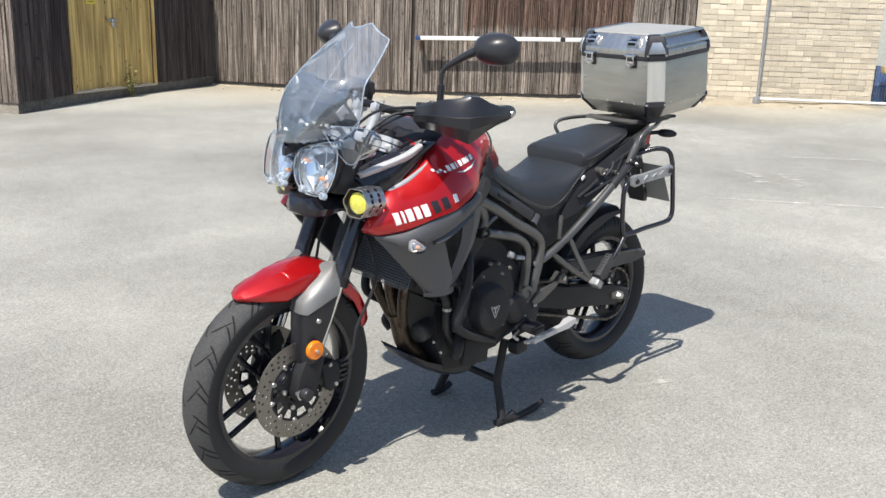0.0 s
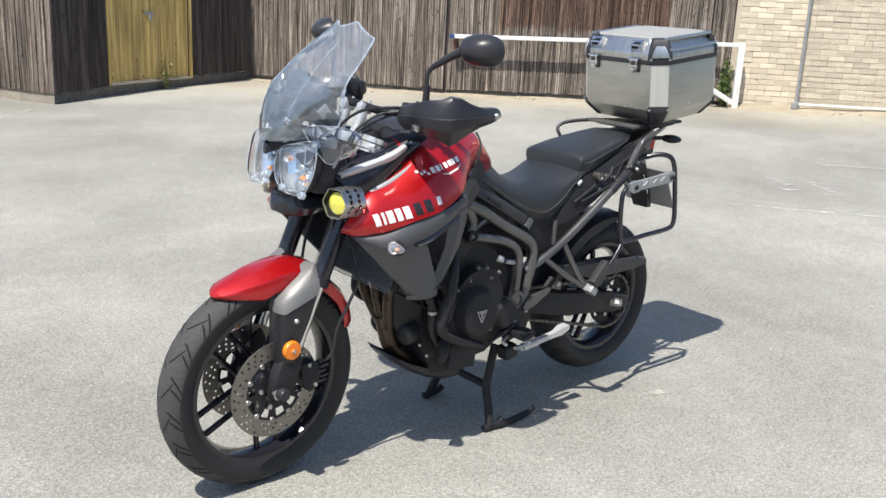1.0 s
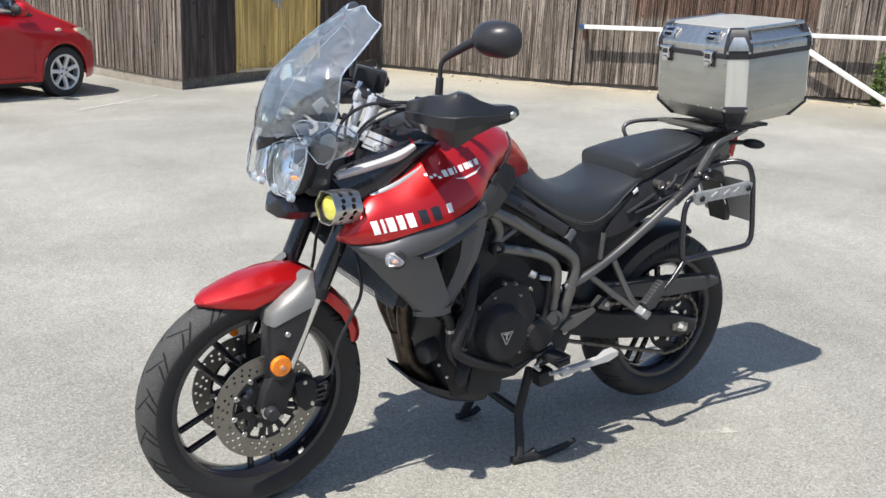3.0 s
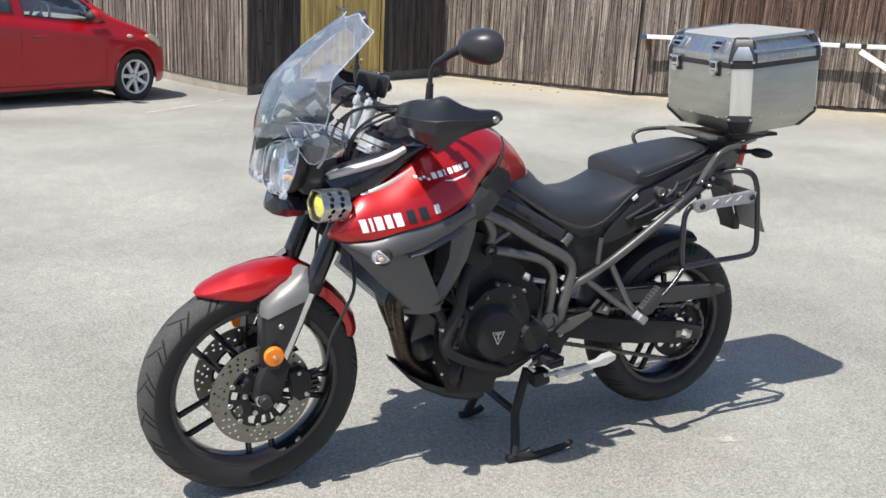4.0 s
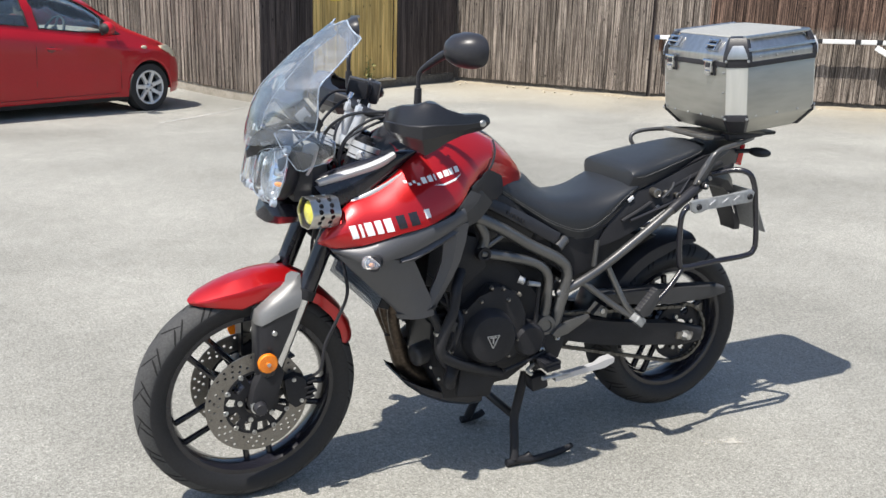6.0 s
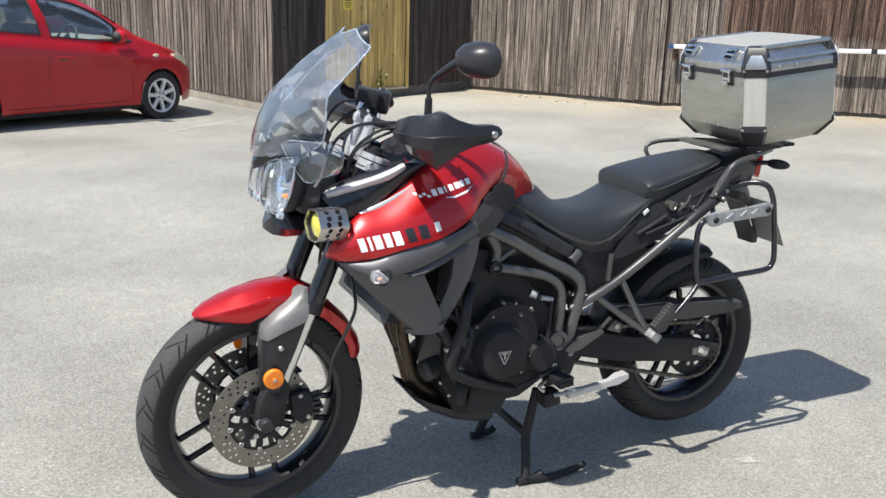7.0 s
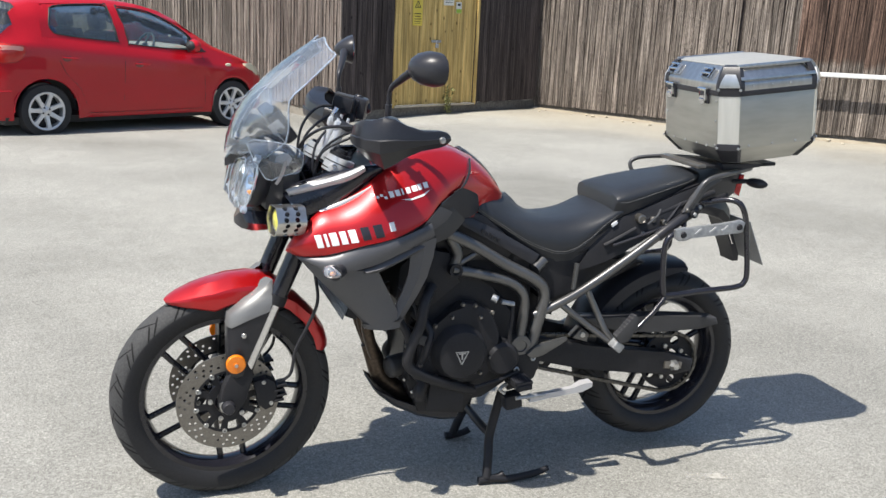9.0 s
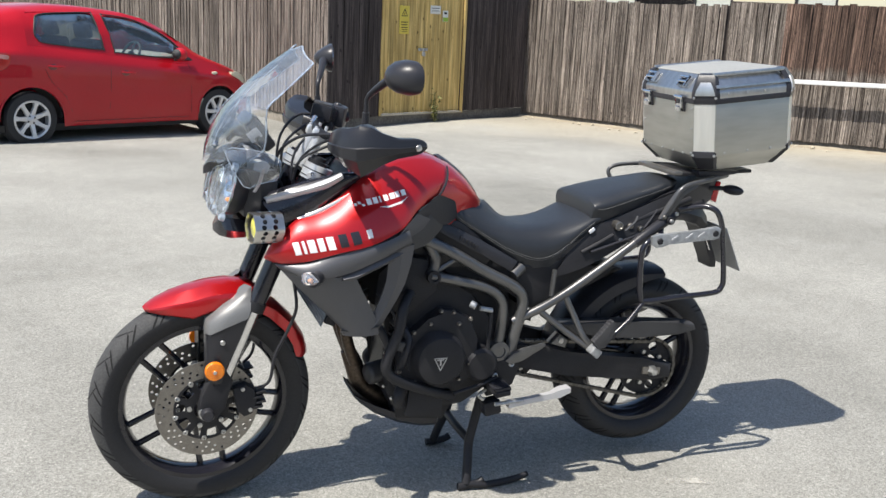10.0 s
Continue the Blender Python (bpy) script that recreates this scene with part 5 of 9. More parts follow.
def brake_disc(parent, cx, cz, y, r, label):
    loops = [circle(r, 72), circle(r * 0.655, 60)]
    for k in range(30):
        for j, rr in enumerate((0.93, 0.84, 0.75)):
            a = k / 30 * math.tau + j * 0.07
            if (k + j) % 4 != 1:
                loops.append(circle(r * 0.030, 7, (r * rr * math.cos(a), r * rr * math.sin(a))))
    bm = plate(BM(), loops, 0.0045, lambda u, v, w: Vector((cx + u, y + w, cz + v)))
    disc = part("brake_disc", bm, M["steel"], parent, label, smooth=20)
    loops = [circle(r * 0.655, 60), circle(r * 0.26, 32)]
    for k in range(10):
        a = (k + 0.5) / 10 * math.tau + 0.2
        h = 0.23 if k % 2 else 0.17
        r0, r1 = r * 0.43, r * 0.605
        loops.append([(rr * math.cos(a + e * h), rr * math.sin(a + e * h)) for rr, e in ((r0, -0.9), (r1, -1), (r1 * 1.01, 0), (r1, 1), (r0, 0.9))])
    part("carrier", plate(BM(), loops, 0.006, lambda u, v, w: Vector((cx + u, y - 0.001 + w, cz + v))), M["black_metal"], disc)
    for k in range(10):
        a = k / 10 * math.tau + 0.2
        p = Vector((cx + r * 0.635 * math.cos(a), y, cz + r * 0.635 * math.sin(a)))
        bm = BM()
        lathe(bm, [(0.0035, -0.004), (0.007, -0.003), (0.0085, 0.0), (0.0085, 0.006), (0.0035, 0.006)], p, (0, 1, 0), 12)
        rod(bm, p + Vector((0, 0.001, 0)), p + Vector((r * 0.055 * -math.cos(a), 0.001, r * 0.055 * -math.sin(a))), 0.005, n=8)
        part("bobbin", bm, M["bolt"], disc)
    return disc


brake_disc(front, FX, FZ, -0.082, 0.154, "drilled steel brake disc")
brake_disc(front, FX, FZ, 0.078, 0.154, "drilled steel brake disc")
brake_disc(rear, RX, RZ, 0.085, 0.125, "rear brake disc")
for s in (-1, 1):
    for k in range(5):
        a = radians(100 + 72 * k)
        bm = BM()
        p = Vector((FX + 0.055 * math.cos(a), s * 0.089, FZ + 0.055 * math.sin(a)))
        lathe(bm, [(0.0, -0.004 * s), (0.007, -0.004 * s), (0.008, 0.004 * s), (0, 0.006 * s)], p, (0, 1, 0), 8, False)
        part("disc_bolt", bm, M["bolt"], front)
bm = BM()
lathe(bm, [(0.0, -0.125), (0.014, -0.125), (0.018, -0.121), (0.0185, -0.06), (0.024, -0.055), (0.024, 0.055), (0.0185, 0.06), (0.0185, 0.12), (0.0, 0.122)], (FX, 0, FZ), (0, 1, 0), 24, False)
part("front_axle", bm, M["black_metal"], bike)
bm = BM()
lathe(bm, [(0.0, -0.019), (0.016, -0.019), (0.019, -0.014), (0.019, 0.012), (0.015, 0.014)], (FX - 0.002, -0.135, FZ), (0, 1, 0), 24, False)
bob = part("axle_bobbin", bm, M["black"], bike, "black crash bobbin on the front axle")
part("axle_ring", lathe(BM(), [(0.021, -0.010), (0.025, -0.008), (0.027, 0.0), (0.021, 0.004)], (FX - 0.002, -0.120, FZ), (0, 1, 0), 24), M["bolt"], bob)


def fork_x(z):
    return 0.008 + (z - 0.335) * 0.42


def fork(s):
    y = 0.103 * s
    f = part("fork_leg", rod(BM(), (fork_x(0.655), y, 0.655), (fork_x(1.09), y, 1.09), 0.0275, 0.0275, 24), M["gloss_black"], bike, "gloss black fork leg")
    bm = BM()
    rod(bm, (fork_x(0.645), y, 0.645), (fork_x(0.672), y, 0.672), 0.031, 0.031, 24)
    part("seal_collar", bm, M["black_metal"], f)
    part("stanchion", rod(BM(), (fork_x(0.40), y, 0.40), (fork_x(0.66), y, 0.66), 0.021, 0.021, 20), M["chrome"], f, "polished fork stanchion")
    bm = BM()
    prism(bm, [(-0.03, 0.33), (-0.014, 0.302), (0.018, 0.302), (0.05, 0.345), (0.075, 0.43), (0.055, 0.47), (0.01, 0.45), (-0.018, 0.39)], y - 0.027, y + 0.027, 0.01)
    part("axle_clamp", bm, M["black_metal"], f)
    # guard in front of the stanchion: painted upper part, black lower part
    yi = 0.06 * s
    rows = []
    G = [(0.715, 0.118, 0.134, 0.098), (0.69, 0.082, 0.130, 0.11), (0.66, 0.045, 0.128, 0.126), (0.625, 0.004, 0.126, 0.135), (0.588, 0.0, 0.118, 0.139)]
    for (z, xf, xb, w), up in zip(G, (0.0, 0.004, 0.014, 0.028, 0.042)):
        rows.append([(xb, w * s, z + up), (xb * 0.5 + xf * 0.5, (w + 0.004) * s, z + up * 0.5), (xf + 0.008, (w - 0.004) * s, z - 0.004), (xf - 0.006, (w - 0.03) * s, z - 0.004), (xf - 0.006, yi, z - 0.002), (xf, yi, z), (xf + 0.004, (w - 0.034) * s, z), (xb, (w - 0.008) * s, z + up)])
    part("guard_top", loft(BM(), rows), M["guard_grey"], f, "graphite metallic fork guard top", smooth=60)
    rows = []
    for z, xf, xb, w, up in [(0.586, 0.001, 0.116, 0.137, 0.042), (0.54, 0.0, 0.09, 0.138, 0.018), (0.48, 0.0, 0.055, 0.137, 0), (0.435, -0.001, 0.042, 0.134, 0), (0.425, 0.002, 0.036, 0.128, 0)]:
        rows.append([(xb, w * s, z + up), (xb * 0.5 + xf * 0.5, (w + 0.003) * s, z + up * 0.5), (xf + 0.008, (w - 0.004) * s, z - 0.004), (xf - 0.004, (w - 0.03) * s, z - 0.004), (xf - 0.004, yi, z - 0.002), (xf + 0.002, yi, z), (xf + 0.006, (w - 0.034) * s, z), (xb, (w - 0.008) * s, z + up)])
    part("guard", loft(BM(), rows), M["guard_black"], f, smooth=60)
    bm = BM()
    lathe(bm, [(0, 0.005), (0.006, 0.0045), (0.008, 0.002), (0.009, -0.004)], (0.044, 0.139 * s, 0.560), (0, s, 0), 14, False)
    part("guard_bolt", bm, M["bolt"], f)
    bm = BM()
    lathe(bm, [(0, 0.012), (0.006, 0.012), (0.007, 0.008), (0.026, 0.007), (0.029, 0.003), (0.029, -0.006), (0, -0.006)], (0.018, 0.156 * s, 0.479), (0, s, 0), 32, False)
    ref = part("reflector", bm, M["amber"], f, "round amber side reflector")
    part("screw", lathe(BM(), [(0, 0.003), (0.005, 0.002), (0.006, -0.002)], (0.018, 0.169 * s, 0.479), (0, s, 0), 10, False), M["bolt"], ref)
    # brake caliper behind the fork
    bm = BM()
    prism(bm, [(0.075, 0.40), (0.115, 0.41), (0.14, 0.395), (0.15, 0.355), (0.135, 0.315), (0.11, 0.305), (0.088, 0.325)], 0.058 * s, 0.112 * s, 0.007)
    for k in range(4):
        block(bm, (0.152 + 0.008 * (k % 2), 0.09 * s, 0.335 + 0.016 * k), (0.03, 0.05, 0.007), turn(0, -10, 0), 0.002)
    cal = part("brake_caliper", bm, M["black_metal"], bike, "black two-piston brake caliper")
    for x, z in ((0.105, 0.397), (0.128, 0.328)):
        part("caliper_bolt", lathe(BM(), [(0, 0.005), (0.006, 0.004), (0.007, 0.0)], (x, 0.112 * s, z), (0, s, 0), 8, False), M["bolt"], cal)
    part("brake_hose", tube(BM(), [(0.15, 0.1 * s, 0.39), (0.185, 0.115 * s, 0.42), (0.20, 0.12 * s, 0.5), (0.235, 0.13 * s, 0.58), (0.26, 0.14 * s, 0.655), (0.255, 0.12 * s, 0.735), (0.25, 0.08 * s, 0.82)], 0.005, 8), M["black"], cal)
    if s > 0:
        f.matrix_basis = cal.matrix_basis = TURN_R


fork(-1)
fork(1)


def front_fender():
    """Painted mudguard over the front tyre with a dark inner face."""
    rows = []
    A = [(119, 0.352, 0.008, 0.0), (116.5, 0.356, 0.036, 0.0), (112, 0.358, 0.056, 0.0), (105, 0.361, 0.068, 0.0), (97, 0.366, 0.076, 0.0), (88, 0.376, 0.08, 0.0), (79, 0.387, 0.082, 0), (70, 0.395, 0.08, 0), (64, 0.39, 0.074, 0)]
    for i, (a, r, w, _) in enumerate(A):
        c, s = math.cos(radians(a)), math.sin(radians(a))
        drop = [0.003, 0.012, 0.028, 0.05, 0.07, 0.065, 0.06, 0.055, 0.045][i]
        prof = [(-w, r - drop), (-w * 1.0, r - drop * 0.5), (-w * 0.93, r - drop * 0.3), (-w * 0.45, r + 0.003), (0, r + 0.007), (w * 0.45, r + 0.003), (w * 0.93, r - drop * 0.3), (w * 1.0, r - drop * 0.5), (w, r - drop)]
        prof += [(y * 0.95, rr - 0.005) for y, rr in prof[::-1]]
        rows.append([(FX + rr * c, y, FZ + rr * s) for y, rr in prof])
    f = part("front_mudguard", loft(BM(), rows), M["red"], bike, "red painted front mudguard", smooth=24)
    rows = []
    for a, r, w in ((66, 0.378, 0.075), (55, 0.377, 0.074), (44, 0.372, 0.072), (33, 0.363, 0.068), (26, 0.354, 0.06), (22, 0.347, 0.045)):
        c, s = math.cos(radians(a)), math.sin(radians(a))
        prof = [(-w, r - 0.04), (-w * 0.96, r - 0.015), (-w * 0.6, r), (0, r + 0.004), (w * 0.6, r), (w * 0.96, r - 0.015), (w, r - 0.04)]
        prof += [(y * 0.94, rr - 0.005) for y, rr in prof[::-1]]
        rows.append([(FX + rr * c, y, FZ + rr * s) for y, rr in prof])
    part("rear_section", loft(BM(), rows), M["red"], f, smooth=50)
    f.matrix_basis = TURN_W


front_fender()

# steering clamps, bars
for z in (0.86, 1.062):
    bm = BM()
    block(bm, (fork_x(z) + 0.015, 0, z), (0.07, 0.20, 0.034), turn(0, 22.8, 0), 0.01)
    yk = part("fork_yoke", bm, M["cast"] if z > 1 else M["black_metal"], bike, "cast silver fork yoke" if z > 1 else "")
    yk.matrix_basis = steered(4.5)
    for s in (-1, 1):
        bm = BM()
        rod(bm, (fork_x(z - 0.022) , 0.103 * s, z - 0.022), (fork_x(z + 0.022), 0.103 * s, z + 0.022), 0.043, n=28)
        rod(bm, (fork_x(z) - 0.02, 0.118 * s, z), (fork_x(z) - 0.03, 0.155 * s, z), 0.013, n=12)
        if z > 1:
            for q, rr in ((0.006, 0.0436), (-0.014, 0.0436)):
                part("clamp_groove", lathe(BM(), [(rr - 0.003, -0.002), (rr, -0.0015), (rr, 0.0015), (rr - 0.003, 0.002)], (fork_x(z + q), 0.103 * s, z + q), (0.387, 0, 0.922), 28), M["black_metal"], yk)
            for q in (-0.008, 0.008):
                part("clamp_bolt", lathe(BM(), [(0.002, 0.003), (0.005, 0.005), (0.0065, 0.003), (0.0065, 0.0)], (fork_x(z + q) - 0.03, 0.156 * s, z + q), (-0.3, s, 0), 12, False), M["chrome"], yk)
        part("clamp", bm, M["cast"] if z > 1 else M["black_metal"], yk)
bm = BM()
rod(bm, (fork_x(0.84) + 0.04, 0, 0.84), (fork_x(1.07) + 0.04, 0, 1.07), 0.03, n=20)
part("steering_stem", bm, M["black_metal"], bike)
for s in (-1, 1):
    bm = BM()
    rod(bm, (fork_x(1.085), 0.103 * s, 1.085), (fork_x(1.105), 0.103 * s, 1.105), 0.026, 0.022, 20)
    part("fork_cap", bm, M["black_metal"], bike)
    bm = BM()
    y = 0.015 + 0.045 * s
    rod(bm, (0.305, y, 1.07), (0.34, y, 1.15), 0.019, 0.016, 18)
    block(bm, (0.345, y, 1.162), (0.046, 0.03, 0.03), turn(0, 18, 0), 0.009)
    for q in (-0.015, 0.015):
        rod(bm, (0.348 + q, y, 1.172), (0.352 + q, y, 1.186), 0.005, n=8)
    part("bar_riser", bm, M["cast"], bike, "cast silver bar riser")
    bm = BM()
    lathe(bm, [(0.0, 0.022), (0.018, 0.02), (0.022, 0.014), (0.03, 0.012), (0.031, 0.0), (0, 0)], (fork_x(1.085), 0.103 * s, 1.082), (0.39, 0, 0.92), 20, False)
    part("cap_nut", bm, M["black_metal"], bike)
BAR_L = [(0.525, -0.395, 1.178), (0.455, -0.23, 1.19), (0.405, -0.13, 1.20), (0.36, -0.075, 1.175), (0.345, 0, 1.172)]
BAR = [(0.525, -0.395, 1.176), (0.455, -0.23, 1.168), (0.405, -0.13, 1.158), (0.36, -0.075, 1.162), (0.345, 0, 1.172)] + [BAR_R @ Vector((x, -y, z)) for x, y, z in BAR_L[-2::-1]]
bar = part("handlebar", tube(BM(), BAR, 0.0125, 12, 5), M["black_metal"], bike)
for s in (-1, 1):
    bm = BM()
    low = 0.03 if s < 0 else 0.0
    a, b = Vector((0.462, 0.245 * s, 1.189 - low * 0.6)), Vector((0.522, 0.388 * s, 1.179))
    rod(bm, a, b, 0.0172, n=16)
    rod(bm, a, a + (a - b).normalized() * 0.006, 0.022, n=16)
    side_parts = []
    side_parts += [part("grip", bm, M["black"], bar, "black rubber grip")]
    bm = BM()
    block(bm, (0.437, 0.195 * s, 1.192 - low), (0.05, 0.06, 0.06), turn(0, 15, 23 * -s), 0.012)
    block(bm, (0.425, 0.15 * s, 1.205 - low * 1.3), (0.04, 0.035, 0.045), turn(0, 15, 23 * -s), 0.006)
    lathe(bm, [(0, 0.014), (0.012, 0.013), (0.015, 0.008), (0.016, -0.01)], (0.452, 0.165 * s, 1.222 - low * 1.4), (0.3, 0, 1), 14, False)
    block(bm, (0.41, 0.19 * s, 1.185 - low), (0.03, 0.03, 0.03), None, 0.006)
    side_parts += [part("switchgear", bm, M["black"], bar)]
    side_parts += [part("lever", tube(BM(), [(0.40, 0.17 * s, 1.18), (0.385, 0.22 * s, 1.178), (0.40, 0.3 * s, 1.172), (0.445, 0.385 * s, 1.168)], [0.011, 0.009, 0.007, 0.009], 8, 4, flat=0.7), M["black_metal"], bar)]
    # hand guard
    plan = ((0.392, 0.178, 1.126, 1.178, 0.012), (0.356, 0.208, 1.122, 1.192, 0.016), (0.333, 0.285, 1.128, 1.208, 0.02), (0.336, 0.345, 1.118, 1.224, 0.024), (0.352, 0.385, 1.11, 1.228, 0.026), (0.374, 0.409, 1.098, 1.239, 0.026), (0.40, 0.421, 1.112, 1.236, 0.024), (0.43, 0.427, 1.132, 1.22, 0.019),
            (0.475, 0.427, 1.15, 1.206, 0.014), (0.53, 0.416, 1.158, 1.204, 0.012), (0.548, 0.411, 1.163, 1.199, 0.010), (0.557, 0.409, 1.171, 1.191, 0.007))
    rows = []
    for k, (x, y, z0, z1, t) in enumerate(plan):
        a, b = plan[max(k - 1, 0)], plan[min(k + 1, len(plan) - 1)]
        n = Vector((-(b[1] - a[1]), b[0] - a[0], 0)).normalized()
        zc, h = (z0 + z1) / 2, (z1 - z0) / 2
        rows.append([(x + n.x * dn * t, (y + n.y * dn * t) * s, zc + dz * h) for dz, dn in ((-1, -0.45), (-0.35, 0.9), (0.12, 1.0), (0.17, 0.86), (0.80, 0.55), (0.97, 0.25), (1.0, -0.3), (0.96, -2.0), (0.86, -2.0), (0.84, -0.6), (0, -0.7), (-0.8, -0.8))])
    hg = part("hand_guard", loft(BM(), rows), M["guard_black"], bike, "black plastic hand guard", smooth=26)
    part("bar_end_bolt", lathe(BM(), [(0, 0.006), (0.008, 0.005), (0.010, 0.0)], (0.53, 0.428 * s, 1.18), (0.1, s, 0), 10, False), M["bolt"], hg)
    side_parts += [hg]
    # mirror
    bm = BM()
    rod(bm, (0.437, 0.213 * s, 1.2 - low), (0.437, 0.217 * s, 1.25), 0.012, 0.01)
    tube(bm, [(0.437, 0.217 * s, 1.245), (0.437, 0.218 * s, 1.268), (0.438, 0.220 * s, 1.286), (0.444, 0.231 * s, 1.302), (0.456, 0.256 * s, 1.320), (0.470, 0.288 * s, 1.340), (0.482, 0.320 * s, 1.355)], [0.0065, 0.0065, 0.0068, 0.008, 0.0105, 0.012, 0.015], 10)
    mir = part("mirror", bm, M["black"], bike, "black round-edged mirror on a bent stem")
    bm = BM()
    rows = []
    for dx, k in (((-0.052, 0.12), (-0.047, 0.42), (-0.036, 0.68), (-0.018, 0.9), (0.004, 1.0), (0.02, 0.95)) if s < 0 else ((-0.04, 0.15), (-0.03, 0.4), (-0.014, 0.66), (0.002, 0.86), (0.014, 0.98), (0.02, 1.0))):
        ring = []
        for j in range(28):
            a = j / 28 * math.tau
            cy, cz = abs(math.cos(a)) ** 0.8 * math.copysign(1, math.cos(a)), abs(math.sin(a)) ** 0.85 * math.copysign(1, math.sin(a))
            ring.append((0.503 + dx + 0.18 * 0.07 * cy * k, (0.375 + 0.068 * cy * k) * s, 1.362 + 0.047 * cz * k))
        rows.append(ring)
    loft(bm, rows)
    part("shell", bm, M["black"], mir, smooth=60)
    bm = BM()
    loft(bm, [[(0.5235 + 0.18 * 0.062 * math.cos(a) + d, (0.375 + 0.062 * math.cos(a)) * s, 1.362 + 0.042 * math.sin(a)) for a in (j / 24 * math.tau for j in range(24))] for d in (0, 0.001)])
    part("glass", bm, M["mirror"], mir)
    side_parts += [mir]
    if s > 0:
        for o in side_parts:
            o.matrix_basis = BAR_R
        mir.matrix_basis = Matrix.Translation((-0.040, -0.008, 0.004)) @ BAR_R

bm = BM()
block(bm, (0.385, 0.125, 1.212), (0.062, 0.06, 0.05), turn(0, 12, -20), 0.006)
res = part("brake_reservoir", bm, M["black"], bar, "black brake fluid reservoir")
part("reservoir_lid", block(BM(), (0.39, 0.125, 1.238), (0.058, 0.052, 0.008), turn(0, 12, -20), 0.003), M["grey_plastic"], res)
bm = BM()
block(bm, (0.445, 0.165, 1.195), (0.055, 0.06, 0.07), turn(0, 10, -25), 0.014)
lathe(bm, [(0, 0.03), (0.014, 0.029), (0.02, 0.022), (0.022, 0.0), (0, 0)], (0.455, 0.17, 1.19), (0.9, -0.1, 0.3), 16, False)
block(bm, (0.41, 0.15, 1.165), (0.04, 0.05, 0.03), turn(0, -15, -20), 0.008)
part("switch_cluster", bm, M["black"], bar)
bm = BM()
rod(bm, (0.355, 0.10, 1.195), (0.325, 0.085, 1.115), 0.004, n=10)
rod(bm, (0.36, 0.103, 1.20), (0.35, 0.097, 1.183), 0.009, n=12)
part("cable_adjuster", bm, M["chrome"], bar, "bright cable adjuster")

# ---- windscreen, headlamps, cockpit ----
MID = -0.028                          # the fairing stands a little off the wheels' plane


def windscreen():
    # each row: x and z on the centre line, then x, half-width and z of its side edge
    S = [(0.003, 1.086, 0.120, 0.118, 1.104), (0.010, 1.130, 0.156, 0.145, 1.138), (0.028, 1.180, 0.160, 0.158, 1.198), (0.060, 1.230, 0.160, 0.169, 1.254), (0.098, 1.272, 0.193, 0.158, 1.286), (0.146, 1.322, 0.234, 0.140, 1.320), (0.202, 1.370, 0.272, 0.121, 1.352), (0.246, 1.399, 0.300, 0.104, 1.377)]
    bm = BM()
    def grid(off):
        g = []
        for k, (x, z, xe, w, ze) in enumerate(S):
            row = []
            for j in range(25):
                v = -1 + j / 12
                u = abs(v)
                p = Vector((x + (xe - x) * u ** 3.3 + off, MID + w * v, z + (ze - z) * u ** 2.4))
                if k == len(S) - 1:
                    # two raised corners with a shallow dip between them
                    lift = np.interp(u, (0, 0.2, 0.46, 1), (0.3, 0.42, 1, 0))
                    p += Vector((0.030, 0, 0.027)) * float(lift)
                row.append(bm.verts.new(p))
            g.append(row)
        return g
    a, b = grid(0), grid(0.004)
    for k in range(len(S) - 1):
        for j in range(24):
            bm.faces.new((a[k][j], a[k][j + 1], a[k + 1][j + 1], a[k + 1][j]))
            bm.faces.new((b[k][j], b[k + 1][j], b[k + 1][j + 1], b[k][j + 1]))
    edge = [a[k][0].co.copy() for k in range(len(S))] + [a[-1][j].co.copy() for j in range(1, 25)] + [a[k][24].co.copy() for k in range(len(S) - 2, -1, -1)]
    creases = [[a[k][j].co + Vector((-0.001, 0, 0)) for k in range(1, len(S) - 1)] for j in (6, 18)]
    scr = part("windscreen", bm, M["screen"], bike, "tall clear plastic windscreen")
    part("screen_rim", tube(BM(), [e + Vector((0.002, 0, 0)) for e in edge], 0.0024, 6, 2), M["screen_edge"], scr)
    for pts in creases:
        part("screen_crease", tube(BM(), pts, 0.0008, 6, 3), M["screen_edge"], scr)
    for s in (-1, 1):
        p = Vector((0.031, MID + 0.078 * s, 1.144))
        bl = part("screen_bolt", ball(BM(), p, (0.006, 0.006, 0.006), None, 14, 10), M["chrome"], scr)
        part("washer", lathe(BM(), [(0.006, 0.002), (0.011, 0.001), (0.011, -0.002), (0.006, -0.002)], p, (-1, 0.5 * s, 0.5), 18), M["lens"], bl)
        # small side deflector
        if s > 0:
            continue
        bm = BM()
        D = [(0.051, 0.152 * s, 1.131), (0.10, 0.187 * s, 1.142), (0.16, 0.215 * s, 1.134), (0.196, 0.229 * s, 1.113)]
        E = [(0.097, 0.202 * s, 1.039), (0.13, 0.208 * s, 1.045), (0.165, 0.213 * s, 1.054), (0.189, 0.217 * s, 1.062)]
        patch(bm, D, E, 0.003, 0.016, (0, s, 0.35), 16, 10)
        wd = part("wind_deflector", bm, M["lens"], bike, "small clear wind deflector")
        part("deflector_rim", tube(BM(), D + E[::-1], 0.0011, 6, 2, True), M["screen_edge"], wd)
        part("deflector_bracket", tube(BM(), [(0.152, 0.203 * s, 1.09), (0.142, 0.198 * s, 1.05), (0.128, 0.192 * s, 1.022)], 0.008, 8, 3, flat=0.4), M["flash"], wd)


windscreen()


